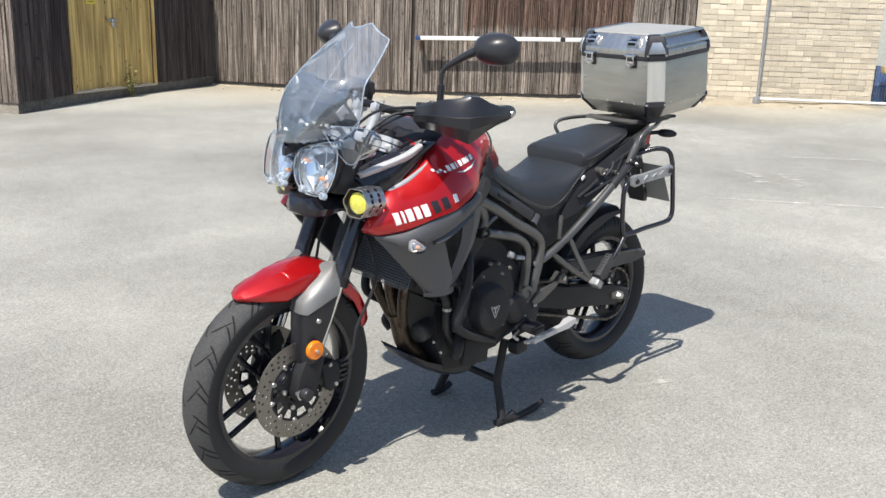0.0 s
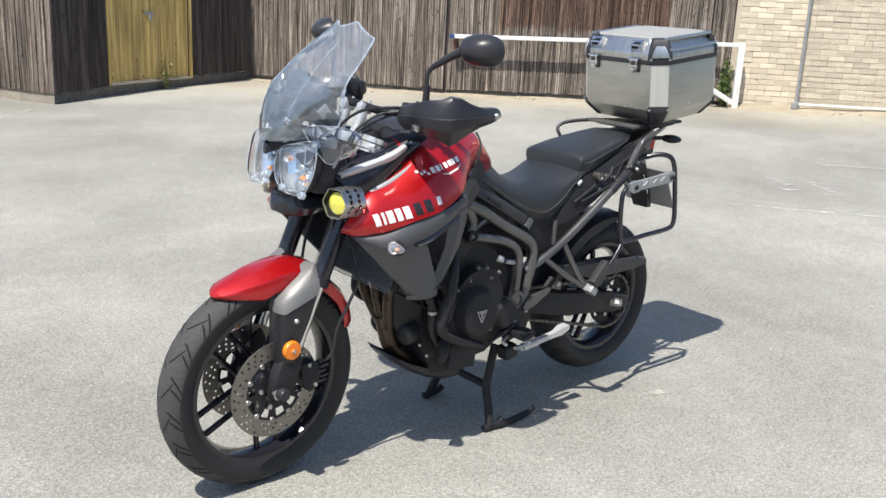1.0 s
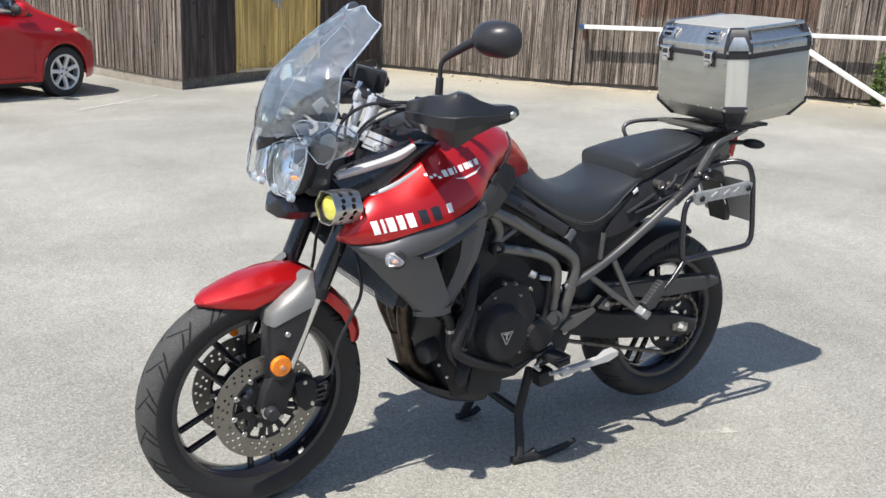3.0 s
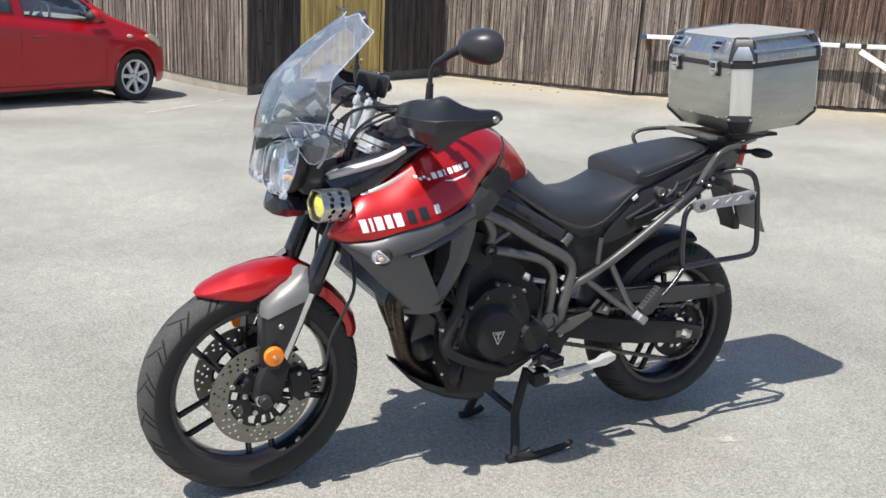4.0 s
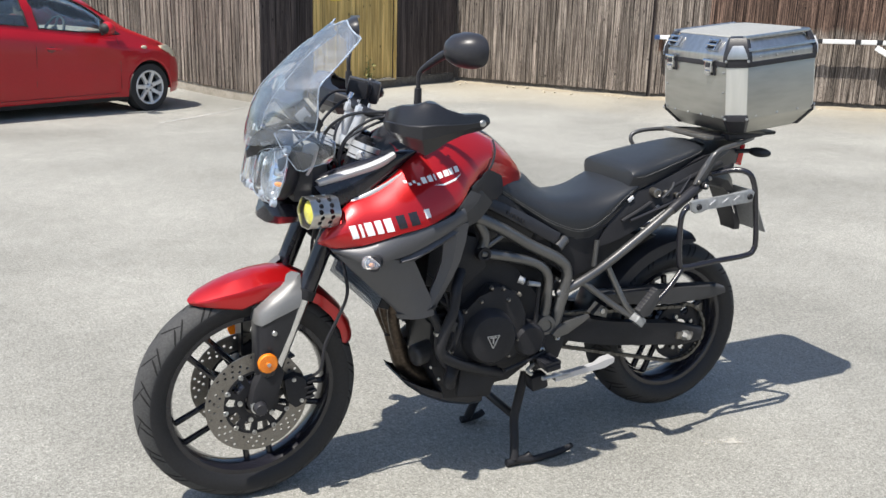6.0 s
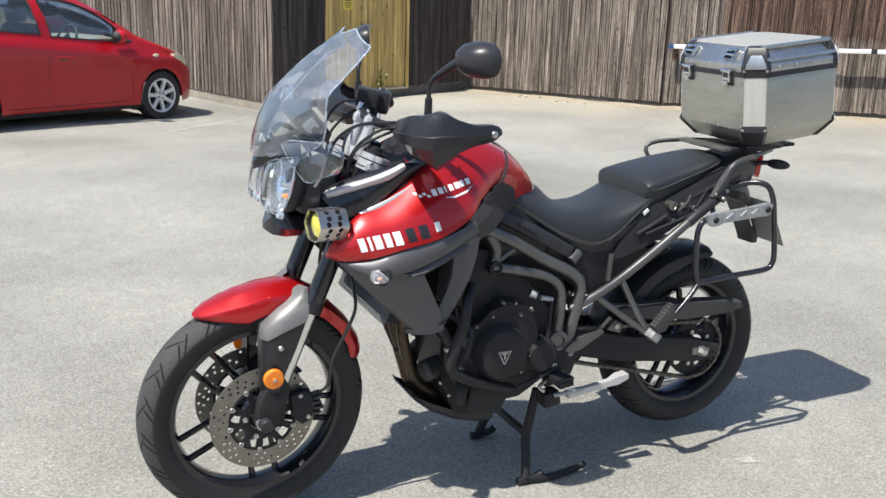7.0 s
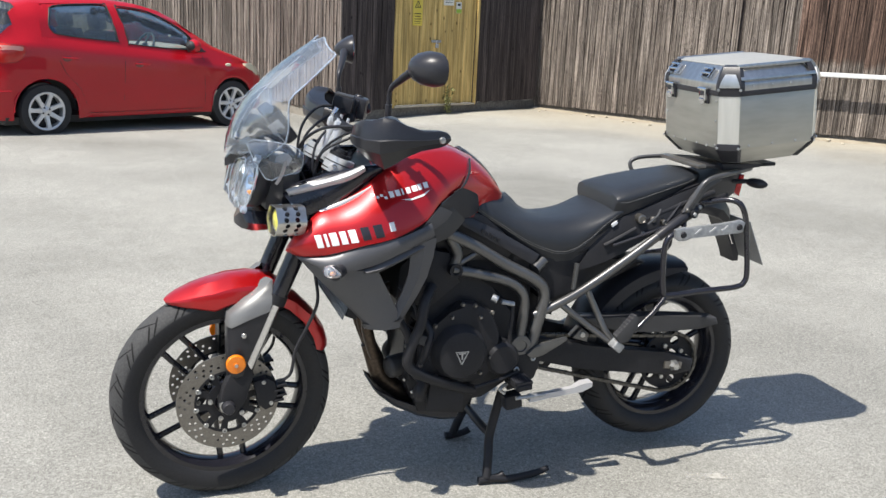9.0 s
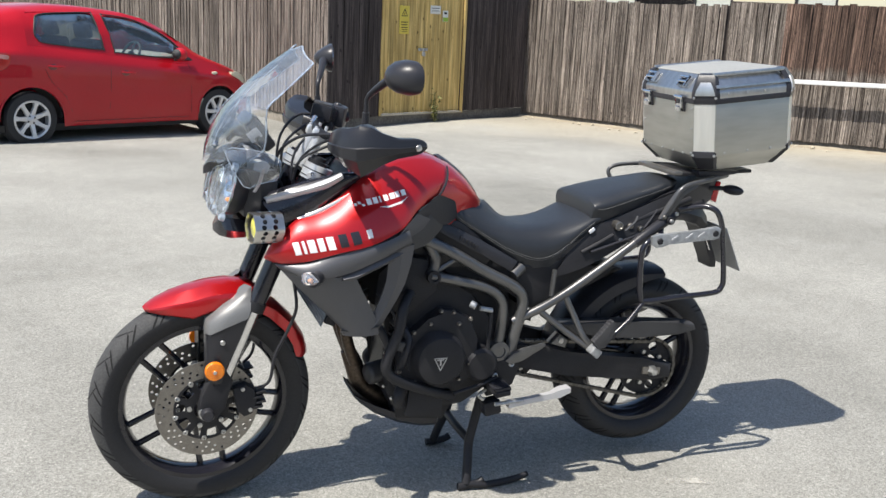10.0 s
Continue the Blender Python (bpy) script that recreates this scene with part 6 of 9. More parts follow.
def headlamp(s):
    """Chrome facet bowl in a black bucket, a deep clear lens, and a clear protector standing off it on lugs."""
    c = Vector((0.066, MID + 0.083 * s, 1.018))
    ax = Vector((-1, 0.13 * s, 0.24)).normalized()
    rot = ax.to_track_quat("Z", "Y").to_matrix()

    # angular outline: broad and upright on the outer side, drawn in towards the nose
    shape = [(0.062, 0.066), (0.074, 0.030), (0.073, -0.015), (0.056, -0.060), (0.030, -0.074), (-0.010, -0.076), (-0.044, -0.056), (-0.064, -0.016), (-0.064, 0.024), (-0.046, 0.048), (-0.010, 0.060), (0.034, 0.070)]
    oval = spline([(u, v, 0) for u, v in shape], 2, True)

    def ring(r, d, n=24):
        pts = [oval[int(j * len(oval) / n)] for j in range(n)]
        return [c + rot @ Vector((-s * p[0] * r / 0.072, p[1] * r / 0.072, d)) for p in pts]
    bm = BM()
    loft(bm, [ring(0.068, 0.006), ring(0.070, 0.002), ring(0.068, -0.02), ring(0.05, -0.045), ring(0.02, -0.055)], caps=False)
    bucket = part("headlamp", bm, M["black"], bike, "clear-lens headlamp with a chrome reflector")
    # faceted reflector: flats of many tilts round the bulb
    rnd = random.Random(21)
    bm = BM()
    n = 11
    rows = []
    for r, dp in ((0.074, 0.012), (0.066, -0.006), (0.046, -0.018), (0.028, -0.026), (0.010, -0.030)):
        rows.append([p + ax * (rnd.uniform(-0.005, 0.005) - 0.12 * (rot.transposed() @ (p - c)).y) * (r < 0.065) for p in ring(r, dp, n)])
    loft(bm, rows, caps=False)
    part("reflector_bowl", bm, M["reflector"], bucket, "faceted chrome reflector", smooth=0)
    bm = BM()
    lathe(bm, [(0, 0.006), (0.010, 0.004), (0.011, -0.004), (0.009, -0.03), (0.0, -0.03)], c, ax, 10, False)
    part("bulb_shield", bm, M["chrome"], bucket, smooth=20)
    for q in range(3):
        a = 0.5 + q * 2.094
        p0, p1 = (c + rot @ Vector((r * math.cos(a), r * 1.1 * math.sin(a), d)) for r, d in ((0.016, -0.012), (0.058, 0.0)))
        part("rib", rod(BM(), p0, p1, 0.0028, 0.0018, 6), M["chrome"], bucket, smooth=20)
    part("bulb", ball(BM(), c + rot @ Vector((0.02, -0.03, -0.004)), (0.007, 0.007, 0.012), rot, 10, 8), M["orange_bulb"], bucket)
    bm = BM()
    loft(bm, [ring(0.0, 0.030), ring(0.028, 0.027), ring(0.048, 0.024), ring(0.062, 0.018), ring(0.069, 0.012)], caps=False)
    part("lens", bm, M["lens"], bucket).visible_shadow = False
    bm = BM()
    rows = [ring(0.078, 0.012), ring(0.077, 0.030), ring(0.066, 0.042), ring(0.04, 0.047), ring(0.004, 0.049)]
    loft(bm, rows, caps=False)
    part("lens_guard", bm, M["lens"], bucket, "clear headlamp protector", smooth=25).visible_shadow = False
    bm = BM()
    tube(bm, rows[0], 0.0017, 6, 1, True)
    tube(bm, rows[2], 0.0009, 6, 1, True)
    part("guard_rim", bm, M["screen_edge"], bucket)
    for u, v in ((0.070, 0.072), (0.050, -0.078), (-0.040, -0.070), (-0.060, 0.050)):
        at = c + rot @ Vector((-s * u, v, 0.014))
        part("guard_lug", lathe(BM(), [(0.004, 0.005), (0.006, 0.009), (0.010, 0.007), (0.012, -0.006), (0.004, -0.006)], at, ax, 16, False), M["screen_edge"], bucket)


headlamp(-1)
headlamp(1)
bm = BM()
loft(bm, [[(x, y, z) for y, z in ((-w, z0 + (z1 - z0) * 0.45), (-w * 0.72, z0), (w * 0.72, z0), (w, z0 + (z1 - z0) * 0.45), (w * 0.72, z1), (-w * 0.72, z1))] for x, w, z0, z1 in ((0.030, 0.014, 0.876, 0.894), (0.046, 0.052, 0.866, 0.918), (0.075, 0.090, 0.864, 0.924), (0.11, 0.118, 0.870, 0.924), (0.15, 0.135, 0.882, 0.92), (0.2, 0.135, 0.89, 0.92))])
part("beak", bm, M["gloss_black"], bike, "black beak under the headlamps", smooth=30).matrix_basis = Matrix.Translation((0, MID * 0.75, 0))
bm = BM()
loft(bm, [[(x, y, z) for y, z in ((-w, z0), (w, z0), (w * 1.1, (z0 + z1) / 2), (w, z1), (-w, z1), (-w * 1.1, (z0 + z1) / 2))] for x, w, z0, z1 in ((0.082, 0.05, 0.96, 1.06), (0.105, 0.12, 0.94, 1.08), (0.15, 0.135, 0.935, 1.07), (0.2, 0.12, 0.94, 1.05))])
part("headlamp_shell", bm, M["black"], bike, smooth=30).matrix_basis = Matrix.Translation((0, MID * 0.75, 0))
bm = BM()
loft(bm, [[(x, y, z) for y, z in ((-w, z0), (w, z0), (w * 0.85, z1), (-w * 0.85, z1))] for x, w, z0, z1 in ((0.004, 0.008, 1.045, 1.066), (0.03, 0.03, 1.06, 1.10), (0.07, 0.062, 1.075, 1.122), (0.12, 0.08, 1.075, 1.125))])
part("nose_cowl", bm, M["gloss_black"], bike, smooth=30).matrix_basis = Matrix.Translation((0, MID * 0.75, 0))
bm = BM()
block(bm, (0.158, -0.005, 1.17), (0.04, 0.235, 0.10), turn(0, -38, 0), 0.012)
dash = part("instrument_panel", bm, M["black"], bike, "black instrument binnacle")
bm = BM()
block(bm, (0.173, 0.01, 1.19), (0.006, 0.09, 0.06), turn(0, -38, 0), 0.003)
part("display", bm, M["grey_plastic"], dash)
bx = part("fuse_box", block(BM(), (0.138, -0.125, 1.172), (0.036, 0.006, 0.032), turn(0, -38, 0), 0.002), M["flash"], dash, "pale square box beside the instruments")
part("box_slot", block(BM(), (0.148, -0.129, 1.163), (0.016, 0.002, 0.012), turn(0, -38, 0), 0.0005), M["black"], bx)
for s in (-1, 1):
    part("screen_bracket", tube(BM(), [(0.085, 0.068 * s, 1.13), (0.11, 0.075 * s, 1.15), (0.15, 0.08 * s, 1.13), (0.2, 0.07 * s, 1.08)], 0.008, 8), M["black_metal"], bike)
    # auxiliary spot lamp in a drilled alloy shroud
    c = Vector((0.124, MID + 0.192 * s, 0.925))
    ax = Vector((-1, 0.20 * s, 0.03)).normalized()
    aux = part("spot_lamp", lathe(BM(), [(0.0, -0.07), (0.026, -0.07), (0.034, -0.06), (0.037, -0.002), (0.035, 0.003), (0.033, -0.004)], c, ax, 28, False), M["black"], bike, "round yellow spot lamp in a drilled alloy shroud")
    part("lens", lathe(BM(), [(0, 0.006), (0.02, 0.004), (0.032, -0.001), (0.032, -0.008)], c, ax, 28, False), M["yellow_lens"], aux, "yellow lens")
    rot = ax.to_track_quat("Z", "Y").to_matrix()
    bm = BM()
    hexr = 0.042
    loops = [[]]
    for k in range(16):
        u = (k + 0.5) / 16 * math.tau * hexr
        for v in (-0.018, -0.050):
            loops.append(circle(0.0072, 12, (u, v + (0.0 if k % 2 else 0.004))))
    def wrap(u, v, w):
        a = u / hexr
        k = 1 + 0.05 * math.cos(6 * a)
        return c + rot @ Vector(((hexr + w) * k * math.cos(a), (hexr + w) * k * math.sin(a), v))
    es_loops = loops
    long = [(math.tau * hexr * i / 48, -0.074) for i in range(49)] + [(math.tau * hexr * (48 - i) / 48, 0.012) for i in range(49)]
    es_loops[0] = long
    part("shroud", plate(bm, es_loops, 0.002, wrap), M["alu"], aux, "drilled alloy shroud", smooth=25)
    bm = BM()
    tube(bm, [(0.16, 0.19 * s, 0.9), (0.185, 0.16 * s, 0.89), (0.2, 0.12 * s, 0.885)], 0.009, 8)
    part("bracket", bm, M["black_metal"], aux)

# ---- tank and panels ----
rows = []
TX = [(0.395, 1.03, 0.12, 0.94), (0.42, 1.075, 0.16, 0.93), (0.46, 1.105, 0.185, 0.93), (0.54, 1.122, 0.2, 0.93), (0.62, 1.122, 0.197, 0.92), (0.69, 1.106, 0.168, 0.90), (0.75, 1.08, 0.135, 0.90), (0.80, 1.042, 0.108, 0.915), (0.84, 0.998, 0.084, 0.92), (0.862, 0.965, 0.062, 0.922), (0.868, 0.945, 0.05, 0.925)]
for x, zt, w, zb in TX:
    ring = []
    for j in range(17):
        a = math.pi * j / 16
        c, s = math.cos(a), math.sin(a)
        ring.append((x, -w * math.copysign(abs(c) ** 0.62, c), zb + 0.03 + (zt - zb - 0.03) * abs(s) ** 0.72))
    rows.append([(x, -w * 0.96, zb)] + ring + [(x, w * 0.96, zb)])
tank = part("fuel_tank", loft(BM(), rows), M["red"], bike, "red metallic fuel tank", smooth=70)
rows = []
for x, zt, w, zb in ((0.365, 1.0, 0.11, 0.93), (0.40, 1.052, 0.135, 0.93), (0.44, 1.098, 0.176, 0.93), (0.48, 1.118, 0.195, 0.94), (0.505, 1.121, 0.198, 1.0)):
    rows.append([(x, -w * math.copysign(abs(math.cos(a)) ** 0.62, math.cos(a)), zb + 0.03 + (zt - zb - 0.03) * abs(math.sin(a)) ** 0.72) for a in (math.pi * j / 16 for j in range(17))])
part("tank_front_cover", loft(BM(), rows), M["black"], tank, smooth=60)
bm = BM()
lathe(bm, [(0, 0.014), (0.03, 0.013), (0.036, 0.008), (0.038, 0.0), (0.042, -0.004)], (0.56, 0, 1.122), (0.05, 0, 1), 28, False)
part("filler_cap", bm, M["black_metal"], tank)
part("tank_pad", patch(BM(), [(0.725, -0.040, 1.088), (0.76, -0.042, 1.066), (0.80, -0.040, 1.034), (0.84, -0.034, 0.990), (0.860, -0.028, 0.962)], [(0.725, 0.040, 1.088), (0.76, 0.042, 1.066), (0.80, 0.040, 1.034), (0.84, 0.034, 0.990), (0.860, 0.028, 0.962)], 0.008, 0.014, (0.7, 0, 0.7)), M["black"], tank, "black pad on the back of the tank", smooth=60)
for s in (-1, 1):
    up = [(0.152, 0.205 * s, 0.838), (0.172, 0.212 * s, 0.872), (0.205, 0.212 * s, 0.908), (0.245, 0.208 * s, 0.944), (0.30, 0.205 * s, 0.966), (0.36, 0.202 * s, 1.0), (0.425, 0.192 * s, 1.05), (0.49, 0.176 * s, 1.088), (0.57, 0.15 * s, 1.11), (0.66, 0.12 * s, 1.108), (0.715, 0.115 * s, 1.085)]
    lo = [(0.152, 0.207 * s, 0.834), (0.19, 0.236 * s, 0.823), (0.262, 0.268 * s, 0.833), (0.36, 0.298 * s, 0.864), (0.42, 0.304 * s, 0.877), (0.475, 0.3 * s, 0.894), (0.545, 0.278 * s, 0.926), (0.592, 0.246 * s, 0.968), (0.625, 0.224 * s, 0.984), (0.655, 0.202 * s, 0.996), (0.682, 0.182 * s, 1.006)]
    side = part("tank_side_panel", patch(BM(), up, lo, 0.006, 0.022, (0, s, 0.35), 40, 12), M["red"], tank, "red side panel with pale lettering blocks", smooth=60)
    # black knee insert, the seam above it and the graphite panel under it
    part("knee_panel", patch(BM(), [(0.596, 0.249 * s, 0.968), (0.635, 0.226 * s, 0.987), (0.675, 0.196 * s, 1.003), (0.715, 0.170 * s, 0.990), (0.746, 0.148 * s, 0.974)], [(0.596, 0.247 * s, 0.955), (0.645, 0.214 * s, 0.935), (0.686, 0.188 * s, 0.912), (0.725, 0.163 * s, 0.908), (0.758, 0.139 * s, 0.922)], 0.006, 0.003, (0.3, s, 0.2)), M["black"], tank, smooth=60)
    part("panel_seam", tube(BM(), [(0.676, 0.196 * s, 1.003), (0.694, 0.186 * s, 1.025), (0.710, 0.166 * s, 1.055), (0.718, 0.135 * s, 1.08)], 0.0035, 6), M["black"], tank)
    part("knee_guard", patch(BM(), [(0.53, 0.288 * s, 0.908), (0.56, 0.272 * s, 0.934), (0.594, 0.250 * s, 0.962)], [(0.541, 0.256 * s, 0.852), (0.62, 0.22 * s, 0.885), (0.687, 0.186 * s, 0.914)], 0.006, 0.005, (0.2, s, 0.1)), M["grey_paint"], tank, "graphite side panel", smooth=60)
    # graphite radiator shroud: top band, main blade, rear strut, all round one opening
    bm = BM()
    patch(bm, [(0.178, 0.222 * s, 0.822), (0.262, 0.262 * s, 0.829), (0.36, 0.293 * s, 0.858), (0.475, 0.298 * s, 0.888), (0.56, 0.28 * s, 0.918)], [(0.192, 0.224 * s, 0.806), (0.27, 0.285 * s, 0.787), (0.37, 0.30 * s, 0.80), (0.48, 0.296 * s, 0.842), (0.575, 0.27 * s, 0.875)], 0.008, 0.008, (0, s, 0.1), 30, 6)
    sh = part("radiator_shroud", bm, M["grey_paint"], bike, "graphite radiator shroud with an open triangle", smooth=50)
    bm = BM()
    patch(bm, [(0.192, 0.224 * s, 0.808), (0.23, 0.235 * s, 0.766), (0.30, 0.235 * s, 0.694), (0.367, 0.235 * s, 0.625), (0.385, 0.235 * s, 0.594)], [(0.405, 0.29 * s, 0.782), (0.42, 0.285 * s, 0.752), (0.447, 0.27 * s, 0.702), (0.478, 0.258 * s, 0.64), (0.488, 0.25 * s, 0.597)], 0.008, 0.02, (-0.2, s, 0), 24, 10)
    part("blade", bm, M["grey_paint"], sh, smooth=50)
    bm = BM()
    patch(bm, [(0.372, 0.242 * s, 0.612), (0.43, 0.262 * s, 0.612), (0.492, 0.262 * s, 0.628)], [(0.384, 0.225 * s, 0.592), (0.43, 0.24 * s, 0.592), (0.486, 0.238 * s, 0.602)], 0.006, 0.002, (0, s, 0.5), 12, 3)
    part("blade_lip", bm, M["grey_paint"], sh, smooth=50)
    bm = BM()
    loft(bm, [[(x - w, y * s, z + 0.004), (x, (y + 0.012) * s, z), (x + w, y * s, z - 0.004), (x + w * 0.8, (y - 0.02) * s, z), (x - w * 0.8, (y - 0.02) * s, z)] for x, y, z, w in ((0.540, 0.268, 0.875, 0.042), (0.540, 0.266, 0.82, 0.035), (0.530, 0.262, 0.755, 0.029), (0.512, 0.256, 0.705, 0.025), (0.488, 0.252, 0.655, 0.022), (0.47, 0.248, 0.62, 0.02))])
    part("strut", bm, M["grey_paint"], sh, smooth=30)
    bm = BM()
    loft(bm, [[(x, y * s, z + h), (x + 0.005, (y + 0.01) * s, z), (x, y * s, z - h), (x, (y - 0.02) * s, z - h), (x, (y - 0.02) * s, z + h)] for x, y, z, h in ((0.36, 0.292, 0.785, 0.006), (0.40, 0.293, 0.793, 0.013), (0.46, 0.288, 0.818, 0.013), (0.54, 0.27, 0.85, 0.014))])
    part("cross_vane", bm, M["grey_paint"], sh, smooth=30)
    # graphite frame cover behind the shroud
    bm = BM()
    patch(bm, [(0.47, 0.285 * s, 0.884), (0.545, 0.268 * s, 0.918), (0.60, 0.234 * s, 0.957), (0.63, 0.22 * s, 0.962)], [(0.505, 0.268 * s, 0.832), (0.58, 0.24 * s, 0.846), (0.645, 0.212 * s, 0.862), (0.692, 0.2 * s, 0.908)], 0.01, 0.006, (0, s, 0), 14, 6)
    part("frame_cover", bm, M["grey_plastic"], sh, smooth=40)
    # indicator
    ind = part("indicator", tube(BM(), [(0.30, 0.27 * s, 0.79), (0.285, 0.305 * s, 0.793), (0.27, 0.325 * s, 0.795)], [0.02, 0.019, 0.022], 12, 3), M["black"], bike, "pale-lens front indicator")
    o, u, v = Vector((-0.72, 0.69 * s, 0.0)), Vector((0.69, 0.72 * s, 0)), Vector((0, 0, 1))
    c = Vector((0.262, 0.322 * s, 0.797))
    shape = ((-1.0, 0.55), (-0.6, 0.95), (0.1, 0.85), (0.8, 0.3), (1.25, -0.2), (0.9, -0.65), (0.2, -0.85), (-0.6, -0.9), (-1.0, -0.5))
    shape = [(p[0], p[1]) for p in spline(shape, 3, True)]
    def lamp_rings(levels):
        return loft(BM(), [[c + o * d + u * (a * 0.023 * k) + v * (b * 0.019 * k) for a, b in shape] for d, k in levels])
    part("reflector_bowl", lamp_rings(((-0.014, 0.9), (0.002, 0.95), (-0.004, 0.6), (-0.008, 0.15))), M["white_lens"], ind, "pale reflector", smooth=30)
    part("lens", lamp_rings(((-0.002, 1.0), (0.008, 0.96), (0.015, 0.75), (0.019, 0.4), (0.02, 0.05))), M["indicator_lens"], ind, "clear pointed lens", smooth=60)
    part("bulb", ball(BM(), c + o * 0.004 + u * 0.006 - v * 0.002, (0.0085, 0.0085, 0.006), None, 12, 8), M["orange_bulb"], ind)
    # cockpit side panel, its silver flash and a painted reflection below
    bm = BM()
    patch(bm, [(0.14, 0.15 * s, 1.0), (0.21, 0.165 * s, 1.028), (0.30, 0.178 * s, 1.055), (0.38, 0.186 * s, 1.072), (0.43, 0.172 * s, 1.074)], [(0.195, 0.195 * s, 0.925), (0.26, 0.203 * s, 0.948), (0.33, 0.2 * s, 0.985), (0.41, 0.19 * s, 1.035), (0.455, 0.178 * s, 1.062)], 0.012, 0.016, (0, s, 0.3), 20, 8)
    FL = Matrix.Translation((0, 0.009 * s, 0.003))
    cp = part("cockpit_panel", bm, M["gloss_black"], bike, "black inner fairing panel with a silver flash and a painted reflection", smooth=60)
    part("upper_flash", patch(BM(), [(0.157, 0.168 * s, 1.0), (0.22, 0.178 * s, 1.021), (0.28, 0.186 * s, 1.037), (0.33, 0.19 * s, 1.054), (0.372, 0.188 * s, 1.072)], [(0.166, 0.174 * s, 0.984), (0.225, 0.186 * s, 0.999), (0.28, 0.193 * s, 1.014), (0.335, 0.197 * s, 1.03), (0.38, 0.195 * s, 1.056)], 0.012, 0.010, (0, s, 0.4), 14, 4), M["flash"], cp).matrix_basis = FL
    # pale strip in place of the reflection on the glossy panel edge
    part("lower_flash", patch(BM(), [(0.245, 0.205 * s, 0.947), (0.32, 0.214 * s, 0.979), (0.40, 0.21 * s, 1.02), (0.45, 0.2 * s, 1.05)], [(0.262, 0.212 * s, 0.939), (0.335, 0.216 * s, 0.966), (0.405, 0.21 * s, 1.006), (0.452, 0.2 * s, 1.045)], 0.01, 0.004, (0, s, 0.4), 14, 4), M["flash"], cp)

for s in (-1, 1):
    bm = BM()
    prism(bm, [(0.128, 1.052), (0.138, 1.092), (0.166, 1.102), (0.182, 1.085), (0.176, 1.062), (0.15, 1.05)], 0.128 * s, 0.132 * s, 0.001)
    part("lamp_bracket", bm, M["flash"], dash, "pale pressed bracket")
    part("bracket_knob", lathe(BM(), [(0, 0.016), (0.010, 0.014), (0.013, 0.008), (0.013, 0.0)], (0.178, 0.178 * s, 1.072), (0, s, 0), 14, False), M["black"], dash)
    bm = BM()
    block(bm, (0.062, 0.055 * s, 1.098), (0.05, 0.035, 0.006), turn(-20 * s, -20, 0), 0.002)
    part("cowl_strip", bm, M["flash"], dash, "pale strip on the nose cowl")
    part("lamp_wire", tube(BM(), [(0.1, 0.12 * s, 1.08), (0.14, 0.135 * s, 1.11), (0.19, 0.12 * s, 1.08), (0.23, 0.1 * s, 1.0)], 0.004, 8), M["black"], dash)
    if s > 0:
        part("brake_hose", tube(BM(), [(0.39, 0.15, 1.195), (0.31, 0.14, 1.20), (0.25, 0.12, 1.13), (0.24, 0.11, 1.0), (0.25, 0.1, 0.88)], 0.0045, 8), M["black"], dash)

# ---- decals on the tank side (plain slanted blocks) ----


from mathutils.bvhtree import BVHTree
panels = [o for o in bike.children_recursive if o.name.startswith("tank_side_panel")]


def decal(name, outlines, material, s, label=""):
    """Flat marks laid on the tank side: each outline in x and z is dropped on to the panel."""
    me = [o for o in panels if (o.data.vertices[0].co.y > 0) == (s > 0)][0].data
    tree = BVHTree.FromPolygons([v.co for v in me.vertices], [p.vertices for p in me.polygons])
    bm = BM()
    def drop(u):
        hit = tree.ray_cast(Vector((u.x, s * 1.0, u.y)), Vector((0, -s, 0)))[0]
        return bm.verts.new(hit + Vector((0, 0.0012 * s, 0.0005)))
    for lp in outlines:
        P = [Vector(p) for p in lp]
        if len(P) == 4:
            a, b, c, d = P
            g = [[drop(a.lerp(b, i / 5).lerp(d.lerp(c, i / 5), j / 5)) for i in range(6)] for j in range(6)]
        else:
            h = len(P) // 2
            low, high = P[:h + 1], [P[0]] + P[:h - 1:-1]
            low, high = [[q[0].lerp(q[1], t) for q in zip(e, e[1:]) for t in (0, 0.34, 0.67)] + [e[-1]] for e in (low, high)]
            g = [[drop(p.lerp(q, j / 2)) for p, q in zip(low, high)] for j in range(3)]
        skin(bm, g, False, False, False)
    bmesh.ops.triangulate(bm, faces=bm.faces)
    return part(name, bm, material, bike, label, smooth=0)


def slab(x, z, w, h, lean=0.010):
    """A slanted block."""
    p = [(x, z), (x + w, z + w * 0.18)]
    return p + [(x + w - lean, z + w * 0.18 + h), (x - lean, z + h)]


